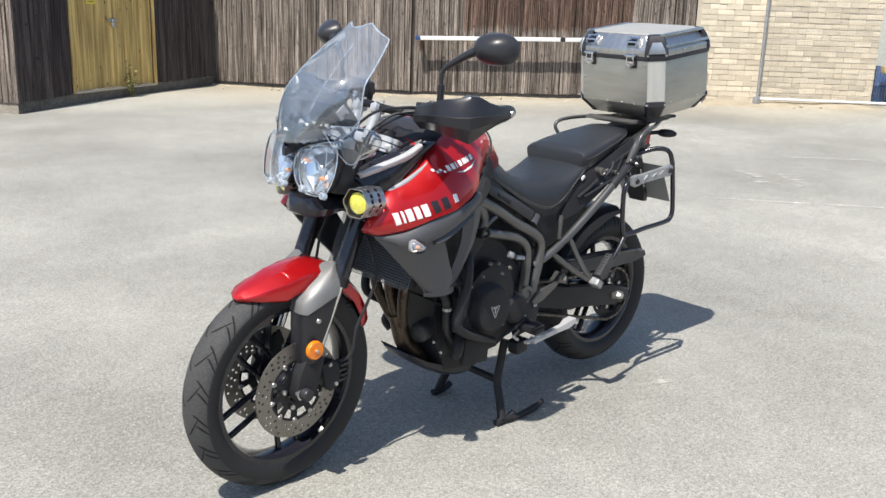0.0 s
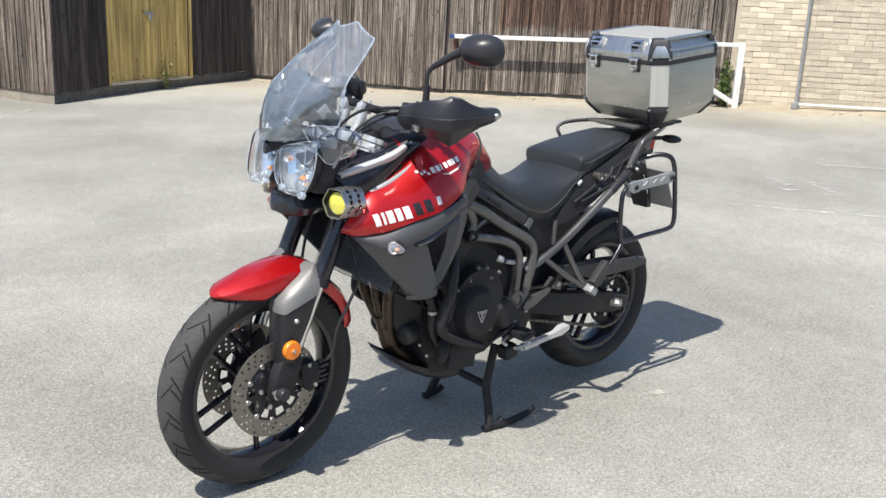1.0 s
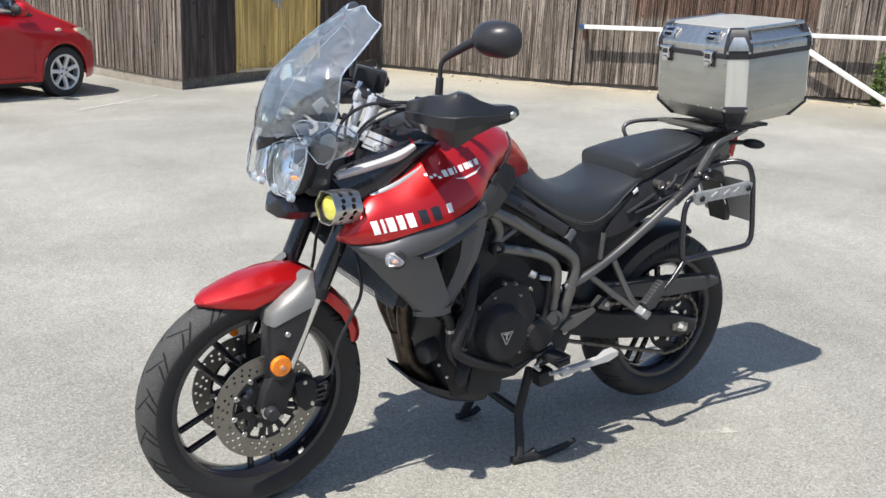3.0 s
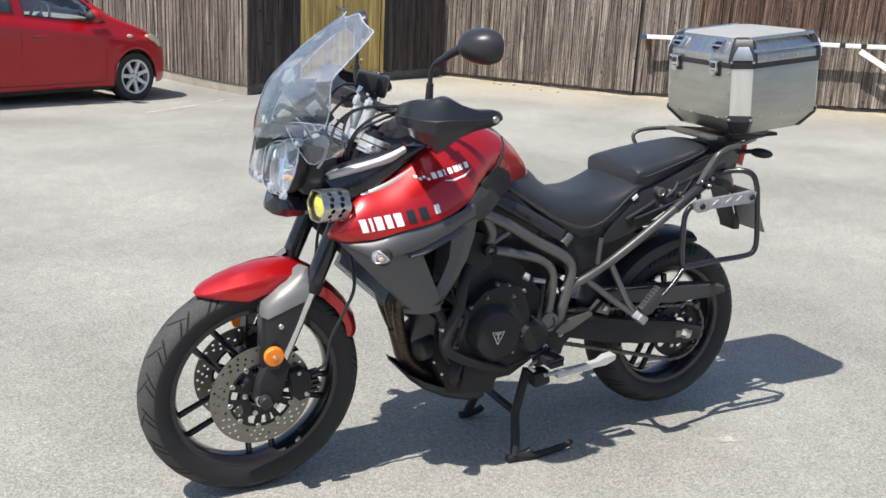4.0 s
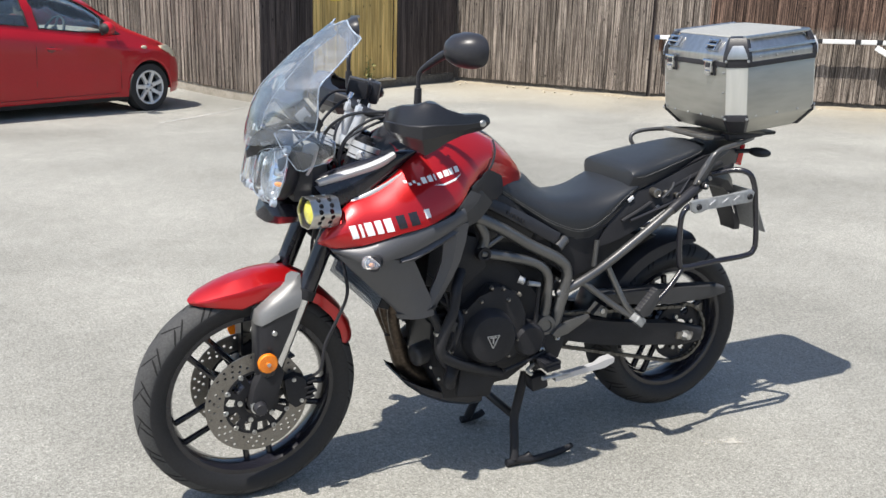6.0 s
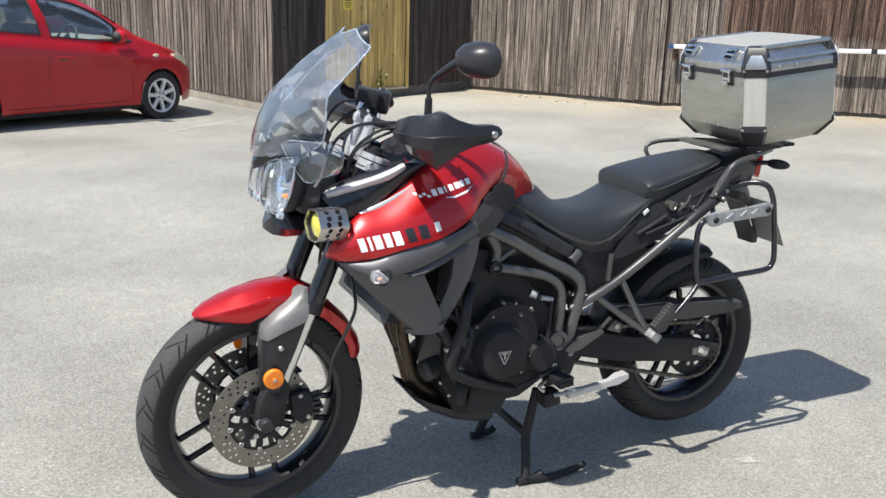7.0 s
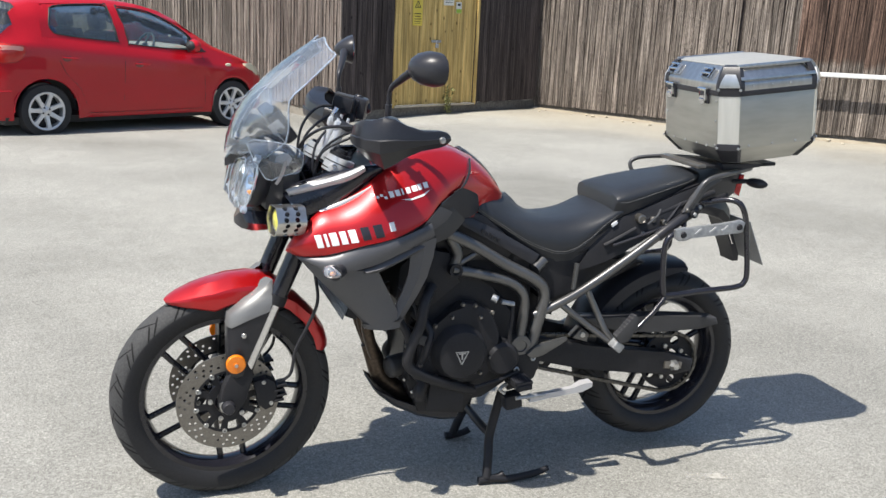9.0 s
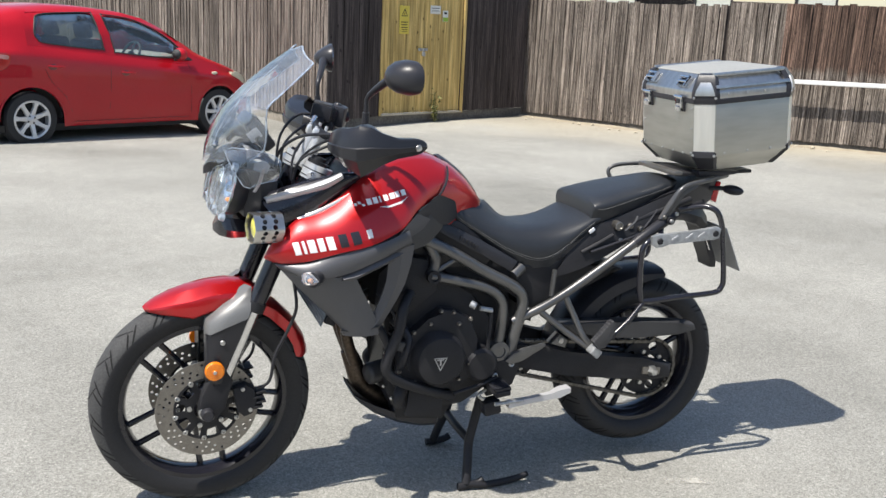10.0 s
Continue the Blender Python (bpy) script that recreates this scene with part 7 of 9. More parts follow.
for s in (-1, 1):
    for dx, w in ((0, 0.017), (0.025, 0.008), (0.040, 0.020), (0.068, 0.017), (0.093, 0.020)):
        decal("white_mark", [slab(0.234 + dx * 0.97, 0.851 + dx * 0.19, w, 0.035)], M["white_decal"], s)
    decal("white_mark", [slab(0.434, 0.902, 0.015, 0.024, 0.006)], M["white_decal"], s)
    decal("dark_mark", [slab(0.357, 0.877, 0.023, 0.035)], M["black_decal"], s)
    decal("dark_mark", [slab(0.392, 0.884, 0.025, 0.035)], M["black_decal"], s)
    for k, w in enumerate((0.013, 0.013, 0.005, 0.013, 0.016, 0.012, 0.014)):
        x = 0.440 + 0.0182 * k - (0.005 if k > 2 else 0)
        decal("small_mark", [slab(x, 0.991 + (x - 0.44) * 0.22, w, 0.015, 0.004)], M["white_decal"], s)
    decal("curved_mark", [[(0.47, 0.987), (0.50, 0.984), (0.54, 0.994), (0.565, 1.012), (0.54, 1.0), (0.50, 0.989)]], M["white_decal"], s)
    for k in range(4):
        decal("flag_mark", [slab(0.392 + 0.011 * k, 0.983 + 0.004 * (k % 2) + 0.009 * ((k + 1) % 2), 0.008, 0.006, 0.002)], M["white_decal"], s)

# ---- engine ----
engine = part("engine", prism(BM(), [(0.585, 0.62), (0.60, 0.72), (0.65, 0.78), (0.72, 0.76), (0.80, 0.66), (0.90, 0.60), (0.93, 0.50), (0.90, 0.36), (0.80, 0.30), (0.66, 0.29), (0.61, 0.34), (0.60, 0.48)], -0.155, 0.155, 0.02), M["black_metal"], bike, "black three-cylinder engine")
part("cylinder_head", prism(BM(), [(0.49, 0.66), (0.50, 0.76), (0.56, 0.82), (0.66, 0.80), (0.70, 0.70), (0.60, 0.62)], -0.175, 0.175, 0.018), M["black_metal"], engine)
part("crankcase_front", prism(BM(), [(0.545, 0.60), (0.61, 0.64), (0.64, 0.30), (0.58, 0.29), (0.55, 0.36), (0.565, 0.46)], -0.10, 0.10, 0.02), M["black_metal"], engine)
bm = BM()
lathe(bm, [(0, 0.075), (0.026, 0.074), (0.034, 0.068), (0.036, 0.06), (0.036, 0.0), (0, 0)], (0.575, -0.045, 0.40), (-1, -0.25, -0.1), 24, False)
part("oil_filter", bm, M["grey_plastic"], engine, "dark grey oil filter canister")
for k in range(5):
    part("fin", prism(BM(), [(0.552 + 0.004 * k, 0.50 + 0.022 * k), (0.62, 0.50 + 0.022 * k), (0.62, 0.506 + 0.022 * k), (0.552 + 0.004 * k, 0.506 + 0.022 * k)], -0.125, 0.125, 0.001), M["black_metal"], engine)
part("water_pipe", tube(BM(), [(0.44, -0.12, 0.66), (0.50, -0.15, 0.60), (0.545, -0.16, 0.52), (0.555, -0.15, 0.43), (0.60, -0.14, 0.37)], 0.014, 12), M["black"], engine)
part("pipe_clip", lathe(BM(), [(0.0145, -0.005), (0.017, -0.005), (0.017, 0.005), (0.0145, 0.005)], (0.548, -0.16, 0.50), (0.1, 0, -1), 14), M["bolt"], engine)
part("wire", tube(BM(), [(0.50, -0.17, 0.70), (0.545, -0.20, 0.64), (0.56, -0.205, 0.56), (0.60, -0.2, 0.47), (0.62, -0.18, 0.36)], 0.004, 6), M["black"], engine)
part("connector", block(BM(), (0.572, -0.205, 0.535), (0.02, 0.014, 0.03), turn(0, 20, 0), 0.003), M["grey_plastic"], engine)
for x, y, z in ((0.552, -0.075, 0.585), (0.548, 0.0, 0.585), (0.556, -0.09, 0.36), (0.58, -0.1, 0.32), (0.62, -0.157, 0.36), (0.63, -0.157, 0.32), (0.70, -0.157, 0.315)):
    part("case_bolt", lathe(BM(), [(0, 0.007), (0.0045, 0.006), (0.006, 0.0)], (x, y, z), (-0.6, -0.8, 0), 8, False), M["bolt"], engine)
part("airbox", prism(BM(), [(0.46, 0.83), (0.50, 0.93), (0.66, 0.945), (0.80, 0.90), (0.90, 0.80), (0.86, 0.74), (0.72, 0.78), (0.56, 0.79)], -0.135, 0.135, 0.02), M["black"], engine)
part("inner_fender", prism(BM(), [(0.84, 0.84), (0.95, 0.72), (1.02, 0.60), (1.10, 0.58), (1.17, 0.63), (1.27, 0.69), (1.36, 0.70), (1.40, 0.715), (1.32, 0.745), (1.20, 0.725), (1.12, 0.76), (1.0, 0.80)], -0.095, 0.095, 0.02), M["black_metal"], bike)
part("shock_linkage", prism(BM(), [(0.90, 0.43), (0.98, 0.425), (1.06, 0.395), (1.10, 0.365), (1.075, 0.335), (1.0, 0.345), (0.95, 0.325), (0.90, 0.33)], -0.05, 0.06, 0.012), M["black_metal"], bike, "black suspension linkage under the swingarm")
part("linkage_bolt", lathe(BM(), [(0, 0.008), (0.009, 0.007), (0.011, 0.0)], (1.05, -0.051, 0.37), (0, -1, 0), 8, False), M["bolt"], bike)
part("rear_shock", rod(BM(), (0.98, 0.03, 0.42), (1.06, 0.03, 0.66), 0.035, 0.035, 20), M["black_metal"], bike)
part("gearbox_rear", prism(BM(), [(0.70, 0.80), (0.84, 0.79), (0.96, 0.70), (0.97, 0.55), (0.93, 0.46), (0.80, 0.48)], -0.125, 0.125, 0.02), M["black_metal"], engine)
part("sump", prism(BM(), [(0.58, 0.31), (0.60, 0.245), (0.76, 0.225), (0.80, 0.30)], -0.10, 0.10, 0.015), M["black_metal"], engine)
for s in (-1, 1):
    c = (0.694, 0, 0.488)
    bm = BM()
    lathe(bm, [(0.0, 0.245), (0.055, 0.245), (0.074, 0.241), (0.083, 0.228), (0.088, 0.20), (0.098, 0.19), (0.10, 0.14), (0, 0.14)], c, (0, s, 0), 40, False)
    cov = part("engine_cover", bm, M["black_metal"], engine, "round black generator cover")
    part("cover_face", prism(BM(), [(0.57, 0.42), (0.565, 0.54), (0.62, 0.58), (0.67, 0.605), (0.70, 0.645), (0.745, 0.64), (0.80, 0.61), (0.83, 0.54), (0.83, 0.43), (0.78, 0.385), (0.68, 0.375), (0.6, 0.39)], 0.155 * s, 0.2 * s, 0.014), M["black_metal"], engine)
    for x, z in ((0.566, 0.535), (0.614, 0.575), (0.667, 0.6), (0.70, 0.64), (0.741, 0.634), (0.799, 0.608), (0.761, 0.595), (0.572, 0.45), (0.624, 0.41), (0.80, 0.46), (0.77, 0.41)):
        part("cover_bolt", lathe(BM(), [(0, 0.010), (0.0045, 0.009), (0.006, 0.004), (0.008, 0.0)], (x, 0.199 * s, z), (0, s, 0), 8, False), M["steel"], engine)
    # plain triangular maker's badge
    bm = BM()
    plate(bm, [[(-0.022, 0.015), (0.022, 0.015), (0.002, -0.026), (-0.002, -0.026)], [(-0.018, 0.0125), (0.018, 0.0125), (0.0, -0.0225)]], 0.002, lambda u, v, w: Vector((0.69 + u, (0.2455 + w) * s, 0.488 + v)))
    part("badge_outline", bm, M["silver_paint"], cov, smooth=0)
    bm = BM()
    block(bm, (0.69, 0.2465 * s, 0.4965), (0.022, 0.002, 0.004), None, 0)
    block(bm, (0.69, 0.2465 * s, 0.486), (0.005, 0.002, 0.017), None, 0)
    part("badge_mark", bm, M["silver_paint"], cov, smooth=0)
    bm = BM()
    lathe(bm, [(0, 0.21), (0.045, 0.21), (0.055, 0.20), (0.058, 0.14)], (0.845, 0, 0.45), (0, s, 0), 28, False)
    part("sprocket_cover", bm, M["black_metal"], engine)
    # crash bar
    part("crash_bar", tube(BM(), [(0.60, 0.19 * s, 0.70), (0.565, 0.235 * s, 0.665), (0.552, 0.245 * s, 0.60), (0.525, 0.245 * s, 0.53), (0.518, 0.24 * s, 0.475), (0.56, 0.235 * s, 0.435), (0.66, 0.21 * s, 0.385), (0.76, 0.17 * s, 0.34)], 0.0165, 12), M["black_metal"], bike, "black tubular crash bar")
    part("coil", tube(BM(), [(0.60, 0.17 * s, 0.40), (0.575, 0.19 * s, 0.36), (0.585, 0.17 * s, 0.33)], 0.02, 10), M["black_metal"], engine)
    bm = BM()
    block(bm, (0.665, 0.18 * s, 0.33), (0.12, 0.02, 0.09), turn(0, 6, 0), 0.006)
    part("lower_cover", bm, M["black_metal"], engine)
    part("hose", tube(BM(), [(0.56, 0.14 * s, 0.60), (0.60, 0.19 * s, 0.56), (0.585, 0.2 * s, 0.49), (0.575, 0.17 * s, 0.42)], 0.013, 10), M["black"], engine)
for k, y in enumerate((-0.07, 0.0, 0.07)):
    part("exhaust_header", tube(BM(), [(0.55, y * 1.3, 0.69), (0.48, y * 1.3, 0.665), (0.436, y * 1.2, 0.61), (0.432, y, 0.545), (0.452, y * 0.6, 0.475), (0.474, y * 0.3, 0.42)], 0.0185, 14), M["header"], bike, "heat-stained steel exhaust header")
part("collector", tube(BM(), [(0.455, 0.0, 0.46), (0.478, 0.0, 0.405), (0.50, 0.0, 0.345), (0.57, 0.0, 0.285), (0.66, 0.02, 0.262), (0.76, 0.03, 0.25)], [0.024, 0.031, 0.03, 0.028, 0.026, 0.025], 18), M["header"], bike, "heat-stained exhaust collector pipe")
part("silencer", tube(BM(), [(0.75, 0.03, 0.25), (0.95, 0.12, 0.28), (1.15, 0.18, 0.33), (1.35, 0.2, 0.40), (1.68, 0.2, 0.52)], [0.025, 0.027, 0.045, 0.056, 0.052], 20), M["steel"], bike, "steel silencer")
# radiator and its stone guard
bm = BM()
block(bm, (0.392, -0.01, 0.735), (0.035, 0.40, 0.25), turn(0, 22, 0), 0.006)
rad = part("radiator", bm, M["black_metal"], bike)
bm = BM()
R = turn(0, 22, 0)
for k in range(46):
    y = -0.215 + 0.41 * k / 45
    rod(bm, Vector((0.366, y, 0.735)) + R @ Vector((0, 0, -0.125)), Vector((0.366, y, 0.735)) + R @ Vector((0, 0, 0.125)), 0.0014, n=4)
for k in range(30):
    z = -0.125 + 0.25 * k / 29
    rod(bm, Vector((0.366, -0.215, 0.735)) + R @ Vector((0, 0, z)), Vector((0.366, 0.195, 0.735)) + R @ Vector((0, 0, z)), 0.0014, n=4)
tagged(part("stone_guard", bm, M["frame"], rad, "grey wire mesh stone guard"), kind="stuff")
# sump guard
rows = []
for x, z, w, h in ((0.462, 0.322, 0.11, 0.008), (0.48, 0.302, 0.12, 0.018), (0.53, 0.262, 0.125, 0.03), (0.61, 0.222, 0.13, 0.036), (0.69, 0.2, 0.13, 0.036), (0.745, 0.196, 0.12, 0.03)):
    w *= 0.72
    rows.append([(x, -w, z + h), (x, -w * 0.98, z + 0.014), (x, -w * 0.8, z), (x, w * 0.8, z), (x, w * 0.98, z + 0.014), (x, w, z + h), (x + 0.004, w - 0.006, z + h), (x + 0.004, w * 0.8 - 0.004, z + 0.006), (x + 0.004, -w * 0.8 + 0.004, z + 0.006), (x + 0.004, -w + 0.006, z + h)])
part("sump_guard", loft(BM(), rows), M["black"], bike, "black sump guard", smooth=40)

# ---- frame ----
fr = part("frame", tube(BM(), [(0.33, -0.05, 0.92), (0.45, -0.15, 0.90), (0.58, -0.185, 0.885), (0.71, -0.18, 0.832), (0.84, -0.172, 0.757), (0.955, -0.17, 0.695), (0.988, -0.168, 0.645), (0.972, -0.168, 0.56), (0.955, -0.165, 0.47)], 0.0185, 14), M["frame"], bike, "graphite tubular steel frame")
for s in (-1, 1):
    if s > 0:
        part("top_tube", tube(BM(), [(0.33, 0.05, 0.92), (0.45, 0.15, 0.90), (0.58, 0.185, 0.885), (0.71, 0.18, 0.832), (0.84, 0.172, 0.757), (0.955, 0.17, 0.695), (0.988, 0.168, 0.645), (0.972, 0.168, 0.56), (0.955, 0.165, 0.47)], 0.0185, 14), M["frame"], fr)
    part("lower_tube", tube(BM(), [(0.665, 0.184 * s, 0.75), (0.76, 0.18 * s, 0.728), (0.865, 0.172 * s, 0.695), (0.913, 0.17 * s, 0.65), (0.919, 0.168 * s, 0.58), (0.912, 0.166 * s, 0.50)], 0.0165, 14), M["frame"], fr)
    part("joint_tube", tube(BM(), [(0.668, 0.182 * s, 0.752), (0.68, 0.182 * s, 0.80), (0.655, 0.18 * s, 0.85)], 0.016, 12), M["frame"], fr)
    part("stay", tube(BM(), [(0.682, 0.18 * s, 0.762), (0.755, 0.176 * s, 0.803)], 0.009, 10, 1), M["frame"], fr)
    bm = BM()
    lathe(bm, [(0.0, 0.012), (0.013, 0.012), (0.014, 0.018), (0.021, 0.018), (0.022, 0.0), (0.022, -0.03)], (0.672, 0.186 * s, 0.749), (0, s, 0), 20, False)
    part("joint_boss", bm, M["black_metal"], fr)
    bm = BM()
    rod(bm, (0.955, 0.15 * s, 0.728), (0.99, 0.135 * s, 0.752), 0.0185, n=14)
    part("stub", bm, M["frame"], fr)
    bm = BM()
    lathe(bm, [(0.0, 0.014), (0.018, 0.014), (0.02, 0.019), (0.034, 0.017), (0.036, 0.0), (0.036, -0.03)], (0.912, 0.168 * s, 0.483), (0, s, 0), 24, False)
    part("pivot_boss", bm, M["frame"], fr)
    part("tube_sleeve", rod(BM(), (0.978, 0.168 * s, 0.585), (0.961, 0.166 * s, 0.52), 0.0205, 0.0195, 16), M["frame"], fr)
    # subframe
    part("subframe_tube", tube(BM(), [(0.955, 0.165 * s, 0.578), (1.037, 0.175 * s, 0.615), (1.13, 0.176 * s, 0.664), (1.263, 0.176 * s, 0.75), (1.415, 0.172 * s, 0.853), (1.52, 0.15 * s, 0.905)], 0.0145, 12), M["frame"], fr)
    part("tube_sleeve", tube(BM(), [(1.375, 0.1735 * s, 0.826), (1.415, 0.172 * s, 0.853), (1.46, 0.164 * s, 0.878), (1.525, 0.15 * s, 0.908)], 0.0175, 12), M["black"], fr)
    part("subframe_tube", tube(BM(), [(1.0, 0.13 * s, 0.75), (1.15, 0.135 * s, 0.79), (1.35, 0.14 * s, 0.88), (1.6, 0.13 * s, 0.962)], 0.011, 10), M["black_metal"], fr)
    part("peg_hanger", tube(BM(), [(1.046, 0.178 * s, 0.612), (1.14, 0.2 * s, 0.54), (1.215, 0.235 * s, 0.488)], 0.0105, 10, 2), M["frame"], fr)
    part("peg_hanger", tube(BM(), [(1.133, 0.178 * s, 0.66), (1.165, 0.195 * s, 0.59), (1.19, 0.22 * s, 0.53), (1.225, 0.24 * s, 0.487)], 0.0105, 10), M["frame"], fr)
    part("seat_stay", tube(BM(), [(1.096, 0.165 * s, 0.745), (1.086, 0.172 * s, 0.66)], 0.008, 8, 1), M["frame"], fr)
    bm = BM()
    block(bm, (1.215, 0.255 * s, 0.49), (0.035, 0.04, 0.03), turn(0, 40, 0), 0.005)
    part("pillion_peg_clamp", bm, M["galv"], bike)
    prism(bm := BM(), [(1.197, 0.53), (1.252, 0.592), (1.262, 0.598), (1.272, 0.588), (1.272, 0.556), (1.242, 0.51), (1.215, 0.505)], 0.255 * s, 0.283 * s, 0.004)
    peg = part("pillion_peg", bm, M["grey_plastic"], bike, "folded pillion footrest with a ribbed rubber")
    bm = BM()
    for k in range(7):
        block(bm, (1.207 + 0.008 * k, 0.27 * s, 0.536 + 0.0094 * k), (0.006, 0.024, 0.008), turn(0, -49, 0), 0.001)
    part("peg_rubber", bm, M["black"], peg)
    # rider footrest
    bm = BM()
    block(bm, (0.90, 0.225 * s, 0.372), (0.05, 0.085, 0.018), turn(0, -8, 0), 0.004)
    fp = part("footrest", bm, M["black_metal"], bike, "ribbed rider footrest")
    bm = BM()
    for k in range(8):
        block(bm, (0.90, (0.193 + 0.0095 * k) * s, 0.384), (0.055, 0.005, 0.012), turn(0, -8, 0), 0.001)
    part("footrest_rubber", bm, M["black"], fp)
    bm = BM()
    prism(bm, [(0.885, 0.47), (0.94, 0.47), (0.965, 0.42), (0.925, 0.34), (0.88, 0.33), (0.87, 0.40)], 0.15 * s, 0.18 * s, 0.006)
    part("footrest_hanger", bm, M["black_metal"], bike)
    # swingarm
    bm = BM()
    prism(bm, [(0.90, 0.47), (0.96, 0.50), (1.04, 0.478), (1.1, 0.468), (1.18, 0.446), (1.30, 0.425), (1.49, 0.398), (1.60, 0.368), (1.60, 0.318), (1.50, 0.31), (1.36, 0.335), (1.18, 0.36), (1.02, 0.40), (0.92, 0.42)], 0.092 * s, 0.132 * s, 0.012)
    sw = part("swingarm", bm, M["black_metal"], bike, "black box-section swingarm")
    part("swingarm_lug", prism(BM(), [(1.105, 0.488), (1.135, 0.52), (1.165, 0.5), (1.16, 0.47)], 0.12 * s, 0.16 * s, 0.005), M["frame"], sw)
    part("lug_bolt", lathe(BM(), [(0, 0.007), (0.009, 0.006), (0.010, 0)], (1.14, 0.16 * s, 0.498), (0, s, 0), 8, False), M["bolt"], sw)
    bm = BM()
    block(bm, (1.515, 0.136 * s, 0.352), (0.07, 0.010, 0.026), turn(0, 6, 0), 0.004)
    ad = part("chain_adjuster", bm, M["steel"], sw)
    part("axle_nut", lathe(BM(), [(0, 0.016), (0.012, 0.016), (0.016, 0.006), (0.019, 0.0), (0.019, -0.01)], (RX, 0.142 * s, RZ), (0, s, 0), 6, False), M["bolt"], ad, smooth=20)
    # pannier rack
    part_rack = part("pannier_rack", tube(BM(), [(1.55, 0.15 * s, 0.93), (1.60, 0.20 * s, 0.952), (1.632, 0.235 * s, 0.945), (1.655, 0.241 * s, 0.905), (1.668, 0.241 * s, 0.85), (1.69, 0.24 * s, 0.72), (1.687, 0.239 * s, 0.678), (1.655, 0.238 * s, 0.660), (1.52, 0.237 * s, 0.652), (1.40, 0.236 * s, 0.643), (1.378, 0.235 * s, 0.665), (1.369, 0.234 * s, 0.76), (1.371, 0.234 * s, 0.82), (1.395, 0.232 * s, 0.848), (1.43, 0.23 * s, 0.85)], 0.0095, 12, 4), M["gloss_black"], bike, "black tubular pannier rack")
    part("rack_stay", tube(BM(), [(1.395, 0.236 * s, 0.645), (1.34, 0.245 * s, 0.585), (1.275, 0.25 * s, 0.53)], 0.0085, 10, 2), M["gloss_black"], part_rack)
    part("rack_stay", tube(BM(), [(1.43, 0.228 * s, 0.838), (1.46, 0.19 * s, 0.85), (1.48, 0.16 * s, 0.87)], 0.0085, 10, 2), M["gloss_black"], part_rack)
    bm = BM()
    prism(bm, [(1.392, 0.866), (1.394, 0.838), (1.412, 0.828), (1.436, 0.830), (1.452, 0.842), (1.60, 0.852), (1.622, 0.846), (1.645, 0.852), (1.652, 0.884), (1.636, 0.893), (1.56, 0.882), (1.45, 0.872), (1.42, 0.874)], 0.236 * s, 0.252 * s, 0.004)
    br = part("rack_bracket", bm, M["galv"], part_rack, "galvanised steel rack bracket")
    for x in (1.475, 1.53, 1.575):
        part("bracket_rib", block(BM(), (x, 0.2525 * s, 0.860 + (x - 1.475) * 0.08), (0.028, 0.003, 0.006), turn(0, -35, 0), 0.001), M["flash"], br)
    for x, z in ((1.421, 0.850), (1.630, 0.870)):
        part("bracket_bolt", lathe(BM(), [(0, 0.005), (0.009, 0.005), (0.011, 0)], (x, 0.253 * s, z), (0, s, 0), 10, False), M["black_metal"], br)
    # grab rail
    rail = [(1.475, 0.165 * s, 0.905), (1.50, 0.175 * s, 0.955), (1.525, 0.178 * s, 1.0), (1.56, 0.175 * s, 1.02), (1.64, 0.155 * s, 1.03), (1.76, 0.095 * s, 1.035)]
    if s > 0:
        rail[1:5] = [(1.485, 0.195, 0.955), (1.468, 0.208, 0.997), (1.485, 0.208, 1.019), (1.54, 0.195, 1.03), (1.64, 0.165, 1.034)]
    gr = part("grab_rail", tube(BM(), rail, 0.0098 if s < 0 else 0.0092, 12, 5, flat=0.8), M["rail_grey"], bike, "dark grey grab rail")
    if s < 0:
        part("rail_web", prism(BM(), [(1.462, 0.905), (1.485, 0.892), (1.502, 0.915), (1.545, 0.985), (1.60, 1.012), (1.59, 1.022), (1.53, 1.008), (1.49, 0.955)], -0.172, -0.160, 0.003), M["rail_grey"], gr)
    part("grab_bolt", lathe(BM(), [(0, 0.004), (0.006, 0.003), (0.0075, 0)], (1.478, 0.176 * s, 0.912), (0, s, 0), 10, False), M["steel"], gr)
    part("lock_barrel", lathe(BM(), [(0, 0.004), (0.008, 0.004), (0.010, 0.002), (0.010, -0.01)], (1.365, 0.155 * s, 0.88), (0, s, 0), 16, False), M["steel"], bike)
    # brackets and bolts under the grab rail
    bm = BM()
    prism(bm, [(1.41, 0.855), (1.47, 0.905), (1.54, 0.93), (1.56, 0.915), (1.50, 0.87), (1.44, 0.83)], 0.14 * s, 0.15 * s, 0.003)
    rod(bm, (1.50, 0.15 * s, 0.90), (1.50, 0.185 * s, 0.90), 0.013, n=14)
    rod(bm, (1.545, 0.14 * s, 0.925), (1.66, 0.12 * s, 0.95), 0.008, n=10)
    sb = part("rack_mount", bm, M["black_metal"], bike)
    for x, z in ((1.43, 0.862), (1.50, 0.90), (1.535, 0.918), (1.33, 0.835)):
        part("mount_bolt", lathe(BM(), [(0, 0.006), (0.006, 0.005), (0.008, 0)], (x, 0.158 * s if x != 1.5 else 0.186 * s, z), (0, s, 0), 10, False), M["bolt"], sb)
    part("wiring", tube(BM(), [(1.22, 0.165 * s, 0.80), (1.32, 0.165 * s, 0.83), (1.40, 0.16 * s, 0.86), (1.47, 0.14 * s, 0.93)], 0.005, 6), M["black"], sb)
